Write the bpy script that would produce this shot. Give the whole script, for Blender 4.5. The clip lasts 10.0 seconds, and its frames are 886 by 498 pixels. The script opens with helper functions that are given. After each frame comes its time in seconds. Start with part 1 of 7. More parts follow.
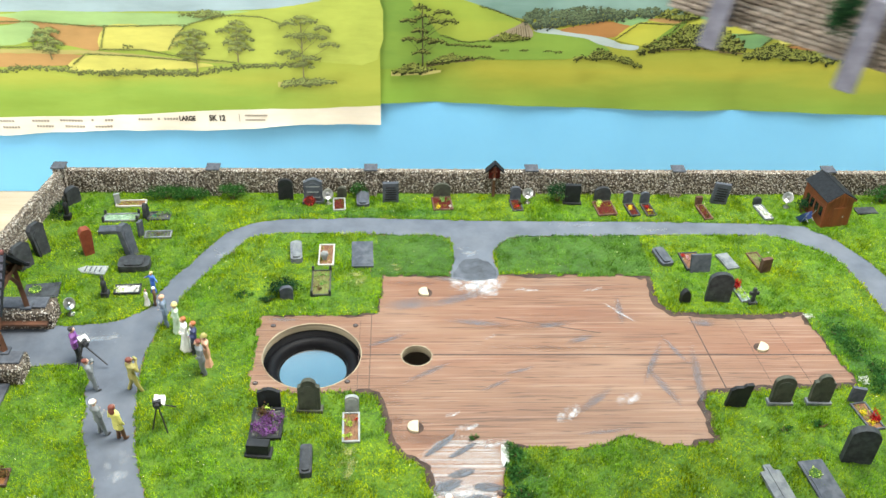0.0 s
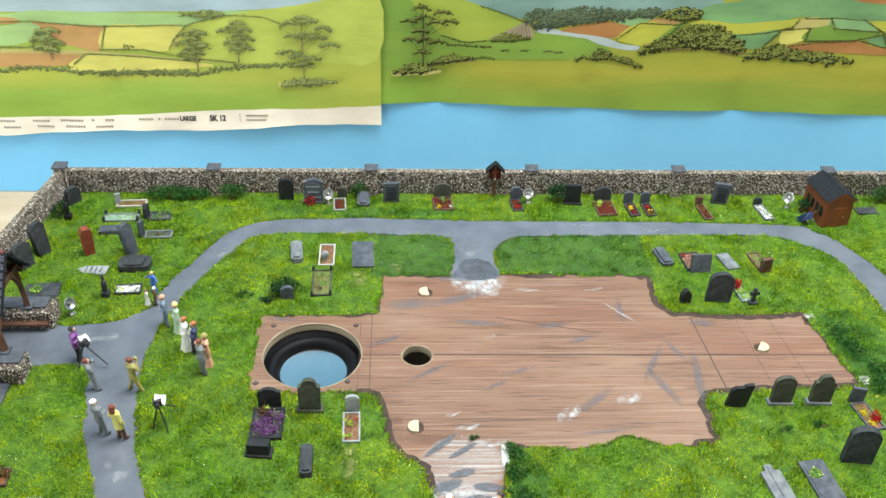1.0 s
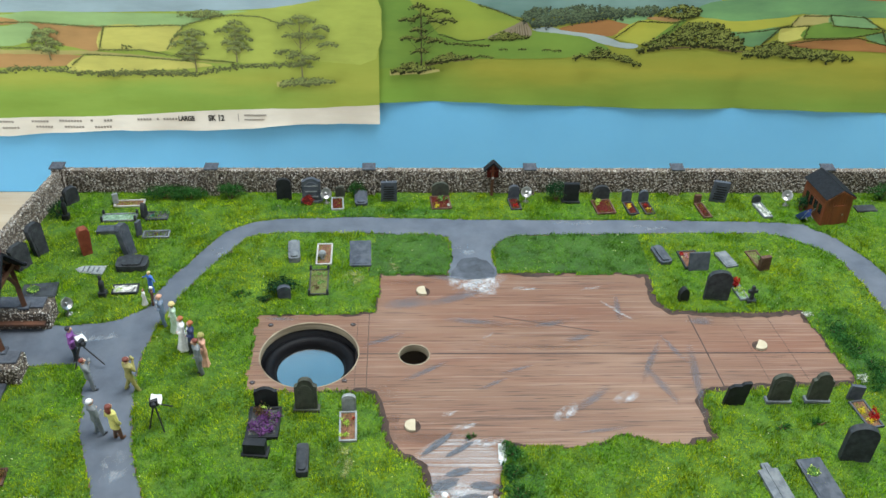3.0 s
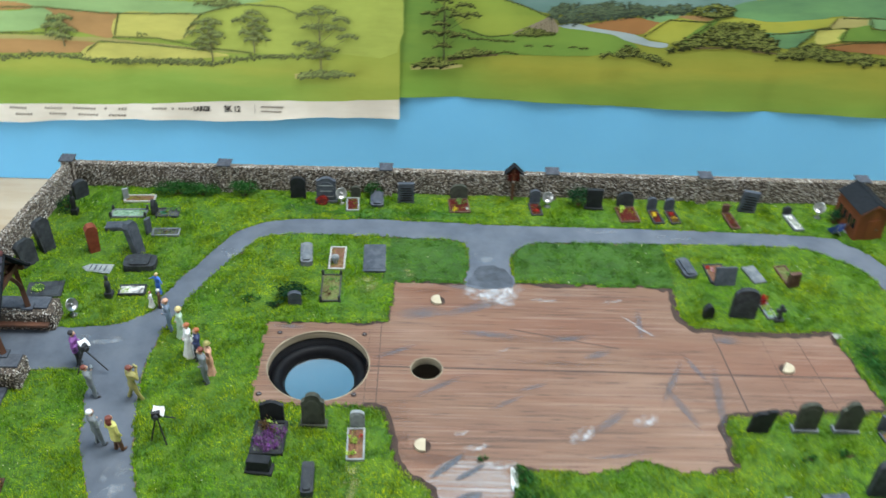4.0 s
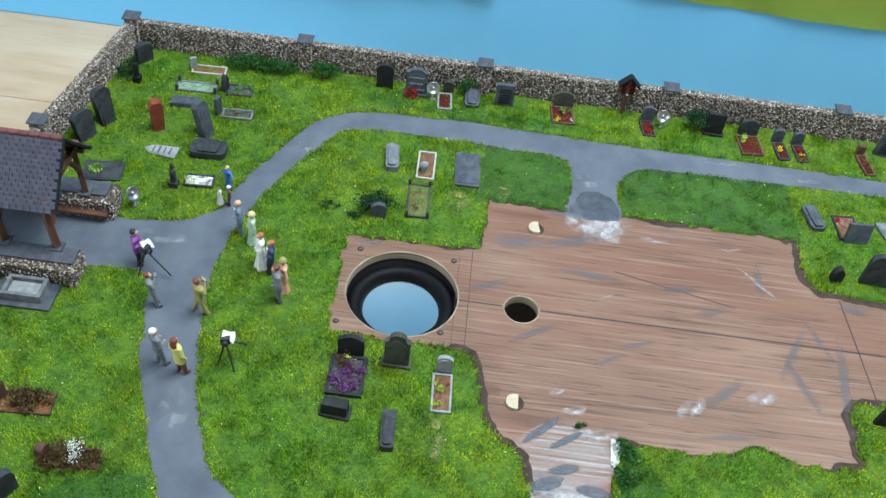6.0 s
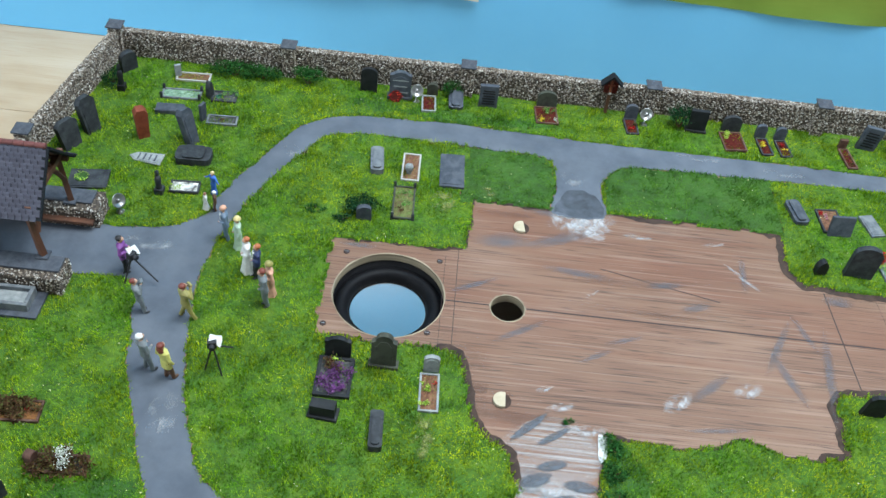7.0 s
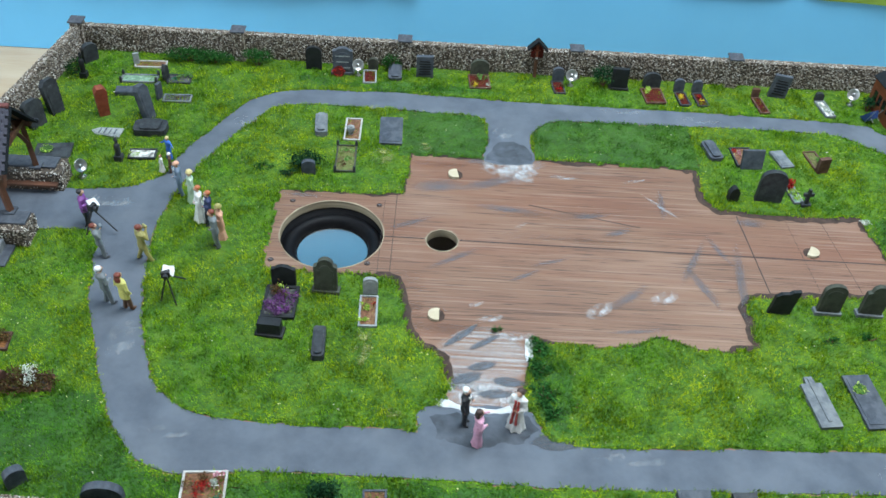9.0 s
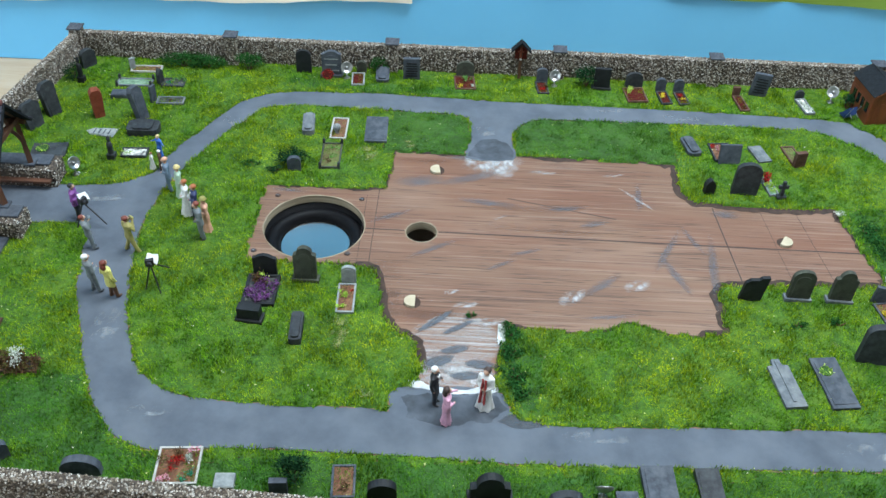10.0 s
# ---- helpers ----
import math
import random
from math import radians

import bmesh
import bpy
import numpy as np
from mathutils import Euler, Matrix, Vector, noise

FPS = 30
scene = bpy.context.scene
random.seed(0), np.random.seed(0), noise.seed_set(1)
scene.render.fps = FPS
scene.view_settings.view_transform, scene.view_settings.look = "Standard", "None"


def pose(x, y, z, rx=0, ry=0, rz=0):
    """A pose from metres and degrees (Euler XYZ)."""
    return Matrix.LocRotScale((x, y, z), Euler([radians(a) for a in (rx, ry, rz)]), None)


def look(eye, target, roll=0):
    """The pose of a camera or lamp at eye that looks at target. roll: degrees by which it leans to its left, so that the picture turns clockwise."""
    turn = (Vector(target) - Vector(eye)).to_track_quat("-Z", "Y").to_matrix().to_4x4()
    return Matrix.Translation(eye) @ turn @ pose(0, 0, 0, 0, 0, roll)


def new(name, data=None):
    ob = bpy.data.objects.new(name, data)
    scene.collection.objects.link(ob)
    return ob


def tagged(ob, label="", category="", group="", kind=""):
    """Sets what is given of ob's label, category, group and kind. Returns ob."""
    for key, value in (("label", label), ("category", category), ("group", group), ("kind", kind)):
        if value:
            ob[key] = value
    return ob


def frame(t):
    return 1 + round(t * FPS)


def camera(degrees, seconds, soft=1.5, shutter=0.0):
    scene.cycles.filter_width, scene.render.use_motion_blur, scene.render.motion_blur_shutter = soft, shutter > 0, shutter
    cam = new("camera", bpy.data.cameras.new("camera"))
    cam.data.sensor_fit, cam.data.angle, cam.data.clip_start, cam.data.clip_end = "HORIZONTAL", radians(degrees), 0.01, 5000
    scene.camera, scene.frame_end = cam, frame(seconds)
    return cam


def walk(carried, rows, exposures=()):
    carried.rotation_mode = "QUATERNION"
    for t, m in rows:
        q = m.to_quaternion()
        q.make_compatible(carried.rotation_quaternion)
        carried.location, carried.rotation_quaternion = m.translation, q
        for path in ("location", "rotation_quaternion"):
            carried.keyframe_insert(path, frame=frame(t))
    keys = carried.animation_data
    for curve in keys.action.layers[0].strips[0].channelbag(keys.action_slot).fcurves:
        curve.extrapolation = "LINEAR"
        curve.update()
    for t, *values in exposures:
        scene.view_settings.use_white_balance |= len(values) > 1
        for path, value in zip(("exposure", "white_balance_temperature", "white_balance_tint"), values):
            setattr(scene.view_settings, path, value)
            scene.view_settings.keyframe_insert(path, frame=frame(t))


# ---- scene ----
from mathutils import bvhtree

cam = camera(48.88, 10.0, soft=1.5, shutter=0.4)
PATH = [
    (0, (0.02254, -0.38072, 0.39798), (0.05265, 0.18476, 0.00000), 1.8),
    (0.5, (0.02258, -0.38100, 0.39788), (0.05236, 0.18483, 0.00000), 1.8),
    (1, (0.02258, -0.38100, 0.39788), (0.05236, 0.18483, 0.00000), 1.8),
    (1.5, (0.02258, -0.38088, 0.39804), (0.05235, 0.18468, 0.00000), 1.8),
    (2, (0.02258, -0.38088, 0.39804), (0.05235, 0.18468, 0.00000), 1.8),
    (2.5, (0.02286, -0.38118, 0.39762), (0.05262, 0.18462, 0.00000), 1.8),
    (3.8, (0.03374, -0.37368, 0.39572), (0.05571, 0.18678, 0.00000), 0.8),
    (4, (0.02950, -0.35162, 0.39968), (0.04231, 0.19061, 0.00000), 2.2),
    (4.5, (-0.00636, -0.27100, 0.40746), (0.00607, 0.19831, 0.00000), 5.3),
    (5, (-0.03034, -0.27498, 0.39284), (-0.02293, 0.13752, 0.00000), 8.5),
    (5.5, (-0.02312, -0.27218, 0.38860), (-0.01769, 0.10772, 0.00000), 8.3),
    (7, (-0.01124, -0.27666, 0.38874), (-0.00493, 0.11016, 0.00000), 6.9),
    (7.5, (-0.00918, -0.27682, 0.38862), (-0.00151, 0.10961, 0.00000), 6.6),
    (8, (-0.00928, -0.29204, 0.38580), (0.00005, 0.09815, 0.00000), 6.3),
    (8.5, (0.00122, -0.33244, 0.37654), (0.01397, 0.07432, 0.00000), 5),
    (9, (0.02738, -0.35406, 0.37132), (0.03325, 0.06364, 0.00000), 3.6),
    (9.5, (0.04548, -0.36802, 0.36800), (0.04464, 0.05766, 0.00000), 2.6),
    (10, (0.05394, -0.37688, 0.36714), (0.04599, 0.05642, 0.00000), 2.1),
]
walk(cam, [(t, look(eye, target, roll)) for t, eye, target, roll in PATH],
     exposures=[(0, 0.76, 7150, 11), (0.5, 0.68, 7100, 11), (1, 0.45, 6900, 10), (1.5, 0.25, 6700, 10), (2, 0.12, 6550, 10), (2.5, 0.05, 6500, 10), (5, 0.07, 6150, 9), (7.5, 0.07, 6000, 8), (10, 0.03, 5970, 7)])

# world: a dim closed room, so the world adds only a trace
world = bpy.data.worlds.new("room_world")
world.use_nodes = True
world.node_tree.nodes["Background"].inputs[0].default_value = (0.9, 0.95, 1.0, 1)
world.node_tree.nodes["Background"].inputs[1].default_value = 0.012
scene.world = world
scene.view_settings.exposure = 0.0


def area(name, eye, target, sx, sy, watts, colour):
    d = bpy.data.lights.new(name, "AREA")
    d.shape, d.size, d.size_y, d.energy, d.color = "RECTANGLE", sx, sy, watts, colour
    ob = new(name, d)
    ob.matrix_world = look(eye, target)
    return ob


area("window_light", (-1.5, -0.7, 0.5), (0, 0.4, 0.0), 1.2, 0.9, 18, (0.86, 0.95, 1.0))
area("ceiling_light_lamp", (0.32, 0.12, 1.25), (0.16, 0.30, 0), 0.9, 0.6, 31.5, (0.93, 0.985, 1.0))

MM = 0.001
rnd = random.Random(7)


# ---------- materials ----------
def mat(name, c1, c2=None, scale=300, rough=0.7, bump=0.25, metal=0.0, stretch=(1, 1, 1), dirt=None, dirt_amount=0.35,
        dirt_scale=60, island=0.0, obj=0.0, coat=0.0, spec=0.5, contrast=(0.35, 0.65)):
    m = bpy.data.materials.new(name)
    m.use_nodes = True
    n, l = m.node_tree.nodes, m.node_tree.links
    b = n["Principled BSDF"]
    b.inputs["Roughness"].default_value, b.inputs["Metallic"].default_value = rough, metal
    b.inputs["Coat Weight"].default_value = coat
    b.inputs["Specular IOR Level"].default_value = spec
    co, mp = n.new("ShaderNodeTexCoord"), n.new("ShaderNodeMapping")
    mp.inputs["Scale"].default_value = stretch
    l.new(co.outputs["Object"], mp.inputs[0])
    t = n.new("ShaderNodeTexNoise")
    t.inputs["Scale"].default_value, t.inputs["Detail"].default_value, t.inputs["Roughness"].default_value = scale, 6, 0.65
    l.new(mp.outputs[0], t.inputs["Vector"])
    r = n.new("ShaderNodeValToRGB")
    c2 = c2 or tuple(c * 0.7 for c in c1)
    r.color_ramp.elements[0].position, r.color_ramp.elements[1].position = contrast
    r.color_ramp.elements[0].color, r.color_ramp.elements[1].color = (*c2, 1), (*c1, 1)
    l.new(t.outputs[0], r.inputs[0])
    out = r.outputs[0]
    if dirt:
        t2 = n.new("ShaderNodeTexNoise")
        t2.inputs["Scale"].default_value, t2.inputs["Detail"].default_value = dirt_scale, 4
        l.new(co.outputs["Object"], t2.inputs["Vector"])
        r2 = n.new("ShaderNodeValToRGB")
        r2.color_ramp.elements[0].position, r2.color_ramp.elements[1].position = 0.45, 0.7
        r2.color_ramp.elements[1].color = (dirt_amount,) * 3 + (1,)
        l.new(t2.outputs[0], r2.inputs[0])
        x = n.new("ShaderNodeMix")
        x.data_type = "RGBA"
        l.new(r2.outputs[0], x.inputs[0])
        l.new(out, x.inputs[6])
        x.inputs[7].default_value = (*dirt, 1)
        out = x.outputs[2]
    if island or obj:
        g = n.new("ShaderNodeNewGeometry") if island else n.new("ShaderNodeObjectInfo")
        h = n.new("ShaderNodeHueSaturation")
        q = n.new("ShaderNodeMapRange")
        a = island or obj
        q.inputs[3].default_value, q.inputs[4].default_value = 1 - a, 1 + a
        l.new(g.outputs["Random Per Island" if island else "Random"], q.inputs[0])
        l.new(q.outputs[0], h.inputs["Value"])
        l.new(out, h.inputs["Color"])
        out = h.outputs[0]
    l.new(out, b.inputs["Base Color"])
    if bump:
        u = n.new("ShaderNodeBump")
        u.inputs["Strength"].default_value, u.inputs["Distance"].default_value = bump, 0.0004
        l.new(t.outputs[0], u.inputs["Height"])
        l.new(u.outputs[0], b.inputs["Normal"])
    return m


def island_ramp(name, colours, rough=0.8, scale=900, bump=0.4, drift=None):
    """A material that gives each loose piece of a mesh one of several colours."""
    m = mat(name, (1, 1, 1), (0.65, 0.65, 0.65), scale, rough, bump)
    n, l = m.node_tree.nodes, m.node_tree.links
    b = n["Principled BSDF"]
    b.inputs["Specular IOR Level"].default_value = 0.08
    grain = b.inputs["Base Color"].links[0].from_socket
    g, r = n.new("ShaderNodeNewGeometry"), n.new("ShaderNodeValToRGB")
    r.color_ramp.interpolation = "LINEAR"
    e = r.color_ramp.elements
    while len(e) < len(colours):
        e.new(0.5)
    for i, c in enumerate(colours):
        e[i].position, e[i].color = i / (len(colours) - 1), (*c, 1)
    l.new(g.outputs["Random Per Island"], r.inputs[0])
    x = n.new("ShaderNodeMix")
    x.data_type, x.blend_type = "RGBA", "MULTIPLY"
    x.inputs[0].default_value = 1
    l.new(r.outputs[0], x.inputs[6])
    l.new(grain, x.inputs[7])
    out = x.outputs[2]
    if drift:
        co, t, q = (n.new("ShaderNode" + k) for k in ("TexCoord", "TexNoise", "ValToRGB"))
        t.inputs["Scale"].default_value, t.inputs["Detail"].default_value = 17, 4
        q.color_ramp.elements[0].position, q.color_ramp.elements[1].position = 0.38, 0.62
        q.color_ramp.elements[0].color, q.color_ramp.elements[1].color = (0.72, 0.86, 0.9, 1), (*drift, 1)
        t2, q2 = n.new("ShaderNodeTexNoise"), n.new("ShaderNodeValToRGB")
        t2.inputs["Scale"].default_value, t2.inputs["Detail"].default_value = 105, 3
        q2.color_ramp.elements[0].position, q2.color_ramp.elements[1].position = 0.36, 0.6
        q2.color_ramp.elements[0].color, q2.color_ramp.elements[1].color = (0.52, 0.64, 0.66, 1), (1.18, 1.12, 1, 1)
        l.new(co.outputs["Object"], t.inputs["Vector"])
        l.new(t.outputs[0], q.inputs[0])
        l.new(co.outputs["Object"], t2.inputs["Vector"])
        l.new(t2.outputs[0], q2.inputs[0])
        for k in (q, q2):
            y = n.new("ShaderNodeMix")
            y.data_type, y.blend_type = "RGBA", "MULTIPLY"
            y.inputs[0].default_value = 1
            l.new(out, y.inputs[6])
            l.new(k.outputs[0], y.inputs[7])
            out = y.outputs[2]
    l.new(out, b.inputs["Base Color"])
    return m


def plywood(name, tones, stops=(0.28, 0.5, 0.72), lines=0.55, scratch=None, rust=None):
    """Veneer with fine grain lines along x, broad tonal streaks, pale scratches and rusty patches."""
    m = bpy.data.materials.new(name)
    m.use_nodes = True
    n, l = m.node_tree.nodes, m.node_tree.links
    b = n["Principled BSDF"]
    b.inputs["Roughness"].default_value = 0.62
    co = n.new("ShaderNodeTexCoord")

    def tex(scale, stretch, detail=5, distortion=0.0):
        mp, t = n.new("ShaderNodeMapping"), n.new("ShaderNodeTexNoise")
        mp.inputs["Scale"].default_value = stretch
        l.new(co.outputs["Object"], mp.inputs[0])
        t.inputs["Scale"].default_value, t.inputs["Detail"].default_value = scale, detail
        t.inputs["Distortion"].default_value = distortion
        l.new(mp.outputs[0], t.inputs["Vector"])
        return t.outputs[0]

    broad, fine, big = tex(70, (0.16, 1, 1), 8, 0.8), tex(430, (0.02, 1, 1), 2), tex(11, (0.7, 1, 1), 3)
    r = n.new("ShaderNodeValToRGB")
    e = r.color_ramp.elements
    e.new(0.5)
    for i in range(3):
        e[i].position, e[i].color = stops[i], (*tones[i], 1)
    mixv = n.new("ShaderNodeMix")
    mixv.inputs[0].default_value = 0.5
    l.new(broad, mixv.inputs[2])
    l.new(big, mixv.inputs[3])
    l.new(mixv.outputs[0], r.inputs[0])
    f = n.new("ShaderNodeValToRGB")
    f.color_ramp.elements[0].position, f.color_ramp.elements[1].position = 0.003, 0.024
    f.color_ramp.elements[0].color = (lines, lines * 0.93, lines * 0.9, 1)
    mid, ridge = n.new("ShaderNodeMath"), n.new("ShaderNodeMath")
    mid.operation, ridge.operation = "SUBTRACT", "ABSOLUTE"
    mid.inputs[1].default_value = 0.5
    l.new(fine, mid.inputs[0])
    l.new(mid.outputs[0], ridge.inputs[0])
    l.new(ridge.outputs[0], f.inputs[0])
    x = n.new("ShaderNodeMix")
    x.data_type, x.blend_type = "RGBA", "MULTIPLY"
    x.inputs[0].default_value = 1
    l.new(r.outputs[0], x.inputs[6])
    l.new(f.outputs[0], x.inputs[7])
    out = x.outputs[2]
    for colour, t, lo, hi, most in ((rust, tex(9, (0.45, 1, 1), 5, 0.4), 0.44, 0.64, 0.7), (rust, tex(120, (0.05, 1, 1), 4), 0.5, 0.64, 0.4), (scratch, tex(640, (0.02, 1, 1), 3), 0.54, 0.66, 0.3), (scratch, tex(14, (0.5, 1, 1), 5), 0.5, 0.72, 0.2)):
        if colour:
            q, y = n.new("ShaderNodeMapRange"), n.new("ShaderNodeMix")
            q.inputs[1].default_value, q.inputs[2].default_value, q.inputs[4].default_value = lo, hi, most
            y.data_type = "RGBA"
            y.inputs[7].default_value = (*colour, 1)
            l.new(t, q.inputs[0])
            l.new(q.outputs[0], y.inputs[0])
            l.new(out, y.inputs[6])
            out = y.outputs[2]
    l.new(out, b.inputs["Base Color"])
    u = n.new("ShaderNodeBump")
    u.inputs["Strength"].default_value, u.inputs["Distance"].default_value = 0.35, 0.0003
    l.new(fine, u.inputs["Height"])
    l.new(u.outputs[0], b.inputs["Normal"])
    return m


def smear(name, colour, density=0.5, rough=0.6, scale=110, stretch=(1, 1, 1), most=1.0, soft=0.1, core=0.30):
    """Thin paint that covers its patch only in part."""
    m = mat(name, colour, tuple(c * 0.8 for c in colour), 500, rough, 0.2)
    n, l = m.node_tree.nodes, m.node_tree.links
    b, o = n["Principled BSDF"], n["Material Output"]
    co, mp, t, r = (n.new("ShaderNode" + k) for k in ("TexCoord", "Mapping", "TexNoise", "ValToRGB"))
    mp.inputs["Scale"].default_value = stretch
    t.inputs["Scale"].default_value, t.inputs["Detail"].default_value = scale, 8
    t.inputs["Roughness"].default_value = 0.7
    r.color_ramp.elements[0].position, r.color_ramp.elements[1].position = 0.72 - soft - density * 0.35, 0.72 + soft - density * 0.35
    r.color_ramp.elements[1].color = (most, most, most, 1)
    l.new(co.outputs["Object"], mp.inputs[0])
    l.new(mp.outputs[0], t.inputs["Vector"])
    l.new(t.outputs[0], r.inputs[0])
    off, flat, dist, fade, mul = (n.new("ShaderNode" + k) for k in ("VectorMath", "VectorMath", "VectorMath", "MapRange", "Math"))
    off.operation, flat.operation, dist.operation, mul.operation = "SUBTRACT", "MULTIPLY", "LENGTH", "MULTIPLY"
    off.inputs[1].default_value, flat.inputs[1].default_value = (0.5, 0.5, 0), (1, 1, 0)
    fade.inputs[1].default_value, fade.inputs[2].default_value, fade.inputs[3].default_value, fade.inputs[4].default_value = core, 0.50, 1, 0
    l.new(co.outputs["Generated"], off.inputs[0])
    l.new(off.outputs[0], flat.inputs[0])
    l.new(flat.outputs[0], dist.inputs[0])
    l.new(dist.outputs["Value"], fade.inputs[0])
    l.new(r.outputs[0], mul.inputs[0])
    l.new(fade.outputs[0], mul.inputs[1])
    tr, mx = n.new("ShaderNodeBsdfTransparent"), n.new("ShaderNodeMixShader")
    l.new(mul.outputs[0], mx.inputs[0])
    l.new(tr.outputs[0], mx.inputs[1])
    l.new(b.outputs[0], mx.inputs[2])
    l.new(mx.outputs[0], o.inputs["Surface"])
    return m


PLY = plywood("mahogany_plywood", [(0.13, 0.062, 0.035), (0.168, 0.089, 0.052), (0.207, 0.121, 0.076)], (0.34, 0.5, 0.66), 0.33, (0.34, 0.235, 0.18), (0.155, 0.060, 0.030))
PINE = plywood("pine_table", [(0.34, 0.245, 0.15), (0.43, 0.34, 0.235), (0.50, 0.425, 0.325)], lines=0.93)
PLY_EDGE = mat("plywood_edge", (0.36, 0.30, 0.205), (0.16, 0.125, 0.08), 260, 0.8, 0.3, stretch=(0.1, 0.1, 2.2))
PATH_M = mat("grey_path_paint", (0.102, 0.117, 0.143), (0.072, 0.083, 0.103), 45, 0.9, 0.3, spec=0.2, dirt=(0.15, 0.165, 0.19), dirt_amount=0.4, dirt_scale=28)
TURF = mat("turf", (0.062, 0.15, 0.010), (0.022, 0.06, 0.004), 420, 0.95, 0.9, dirt=(0.12, 0.20, 0.010), dirt_amount=0.5, dirt_scale=90)
TURF_FINE = mat("fine_turf", (0.035, 0.10, 0.010), (0.02, 0.055, 0.006), 150, 0.95, 0.6, dirt=(0.05, 0.115, 0.012), dirt_amount=0.6, dirt_scale=30)
TURF_DARK = mat("dark_turf", (0.035, 0.105, 0.012), (0.018, 0.055, 0.008), 130, 0.95, 0.6, dirt=(0.06, 0.14, 0.015), dirt_amount=0.6, dirt_scale=40)
GRASS = island_ramp("static_grass", [(0.04, 0.118, 0.004), (0.115, 0.26, 0.005), (0.20, 0.375, 0.006), (0.35, 0.53, 0.018)], 0.8, 60, 0, (1.48, 1.1, 0.85))
GRASS_FINE = island_ramp("fine_static_grass", [(0.04, 0.115, 0.008), (0.075, 0.185, 0.012), (0.11, 0.245, 0.018), (0.18, 0.33, 0.04)], 0.8, 60, 0, (1.1, 1.05, 1))
GRASS_DARK = island_ramp("dark_static_grass", [(0.03, 0.10, 0.007), (0.07, 0.195, 0.009), (0.12, 0.28, 0.013), (0.19, 0.36, 0.027)], 0.8, 60, 0, (1.25, 1.1, 1))
EARTH = mat("brown_earth_edge", (0.062, 0.036, 0.026), (0.022, 0.014, 0.011), 200, 0.95, 0.6)
FLINT = island_ramp("flint_chips", [(0.045, 0.034, 0.027), (0.34, 0.285, 0.22), (0.12, 0.092, 0.07), (0.52, 0.47, 0.40), (0.20, 0.155, 0.115), (0.80, 0.77, 0.71), (0.06, 0.046, 0.038)], 0.75)
MORTAR = mat("brown_mortar", (0.085, 0.066, 0.05), (0.03, 0.023, 0.018), 700, 0.95, 0.6)
SLATE = mat("slate_grey", (0.085, 0.095, 0.11), (0.05, 0.055, 0.07), 300, 0.9, 0.3, spec=0.15)
BLUE = mat("blue_painted_board", (0.165, 0.50, 0.80), (0.155, 0.48, 0.78), 12, 0.75, 0.05)
PLASTER = mat("room_paint", (0.8, 0.79, 0.76), (0.76, 0.75, 0.72), 6, 0.9, 0.05)
CARPET = mat("room_carpet", (0.30, 0.27, 0.24), (0.22, 0.2, 0.18), 300, 0.95, 0.4)
STONE = {k: mat("stone_" + k, *v[:3], min(0.8, v[3] + 0.15), *v[4:], spec=0.25) for k, v in {
    "black": ((0.013, 0.014, 0.016), (0.007, 0.008, 0.009), 350, 0.45, 0.25, 0, (1, 1, 1), (0.028, 0.03, 0.034), 0.5, 200),
    "charcoal": ((0.034, 0.038, 0.043), (0.018, 0.02, 0.023), 350, 0.5, 0.3, 0, (1, 1, 1), (0.065, 0.07, 0.073), 0.5, 180),
    "slate": ((0.062, 0.072, 0.090), (0.035, 0.041, 0.053), 320, 0.55, 0.3, 0, (1, 1, 1), (0.115, 0.125, 0.14), 0.5, 180),
    "grey": ((0.15, 0.165, 0.18), (0.085, 0.095, 0.105), 320, 0.65, 0.35, 0, (1, 1, 1), (0.22, 0.23, 0.225), 0.5, 180),
    "pale": ((0.26, 0.28, 0.28), (0.17, 0.185, 0.19), 320, 0.7, 0.35, 0, (1, 1, 1), (0.34, 0.35, 0.33), 0.5, 180),
    "brown": ((0.11, 0.055, 0.038), (0.055, 0.028, 0.02), 320, 0.6, 0.3, 0, (1, 1, 1), (0.15, 0.10, 0.08), 0.5, 180),
    "red": ((0.20, 0.045, 0.02), (0.12, 0.028, 0.014), 320, 0.5, 0.3, 0, (1, 1, 1), (0.25, 0.08, 0.045), 0.5, 180),
    "olive": ((0.055, 0.058, 0.044), (0.03, 0.032, 0.025), 320, 0.6, 0.3, 0, (1, 1, 1), (0.085, 0.095, 0.07), 0.5, 180),
    "white": ((0.46, 0.45, 0.42), (0.34, 0.33, 0.31), 320, 0.6, 0.3, 0, (1, 1, 1), (0.24, 0.22, 0.19), 0.5, 180)}.items()}
TIMBER = mat("red_brown_timber", (0.115, 0.045, 0.022), (0.06, 0.025, 0.013), 260, 0.65, 0.4, stretch=(1, 1, 0.3))
LEAF = island_ramp("dark_leaves", [(0.012, 0.058, 0.012), (0.027, 0.11, 0.022), (0.055, 0.165, 0.034)], 0.8, 60, 0)
LEAF_DK = island_ramp("very_dark_leaves", [(0.006, 0.028, 0.012), (0.014, 0.055, 0.02), (0.03, 0.09, 0.03)], 0.8, 60, 0)


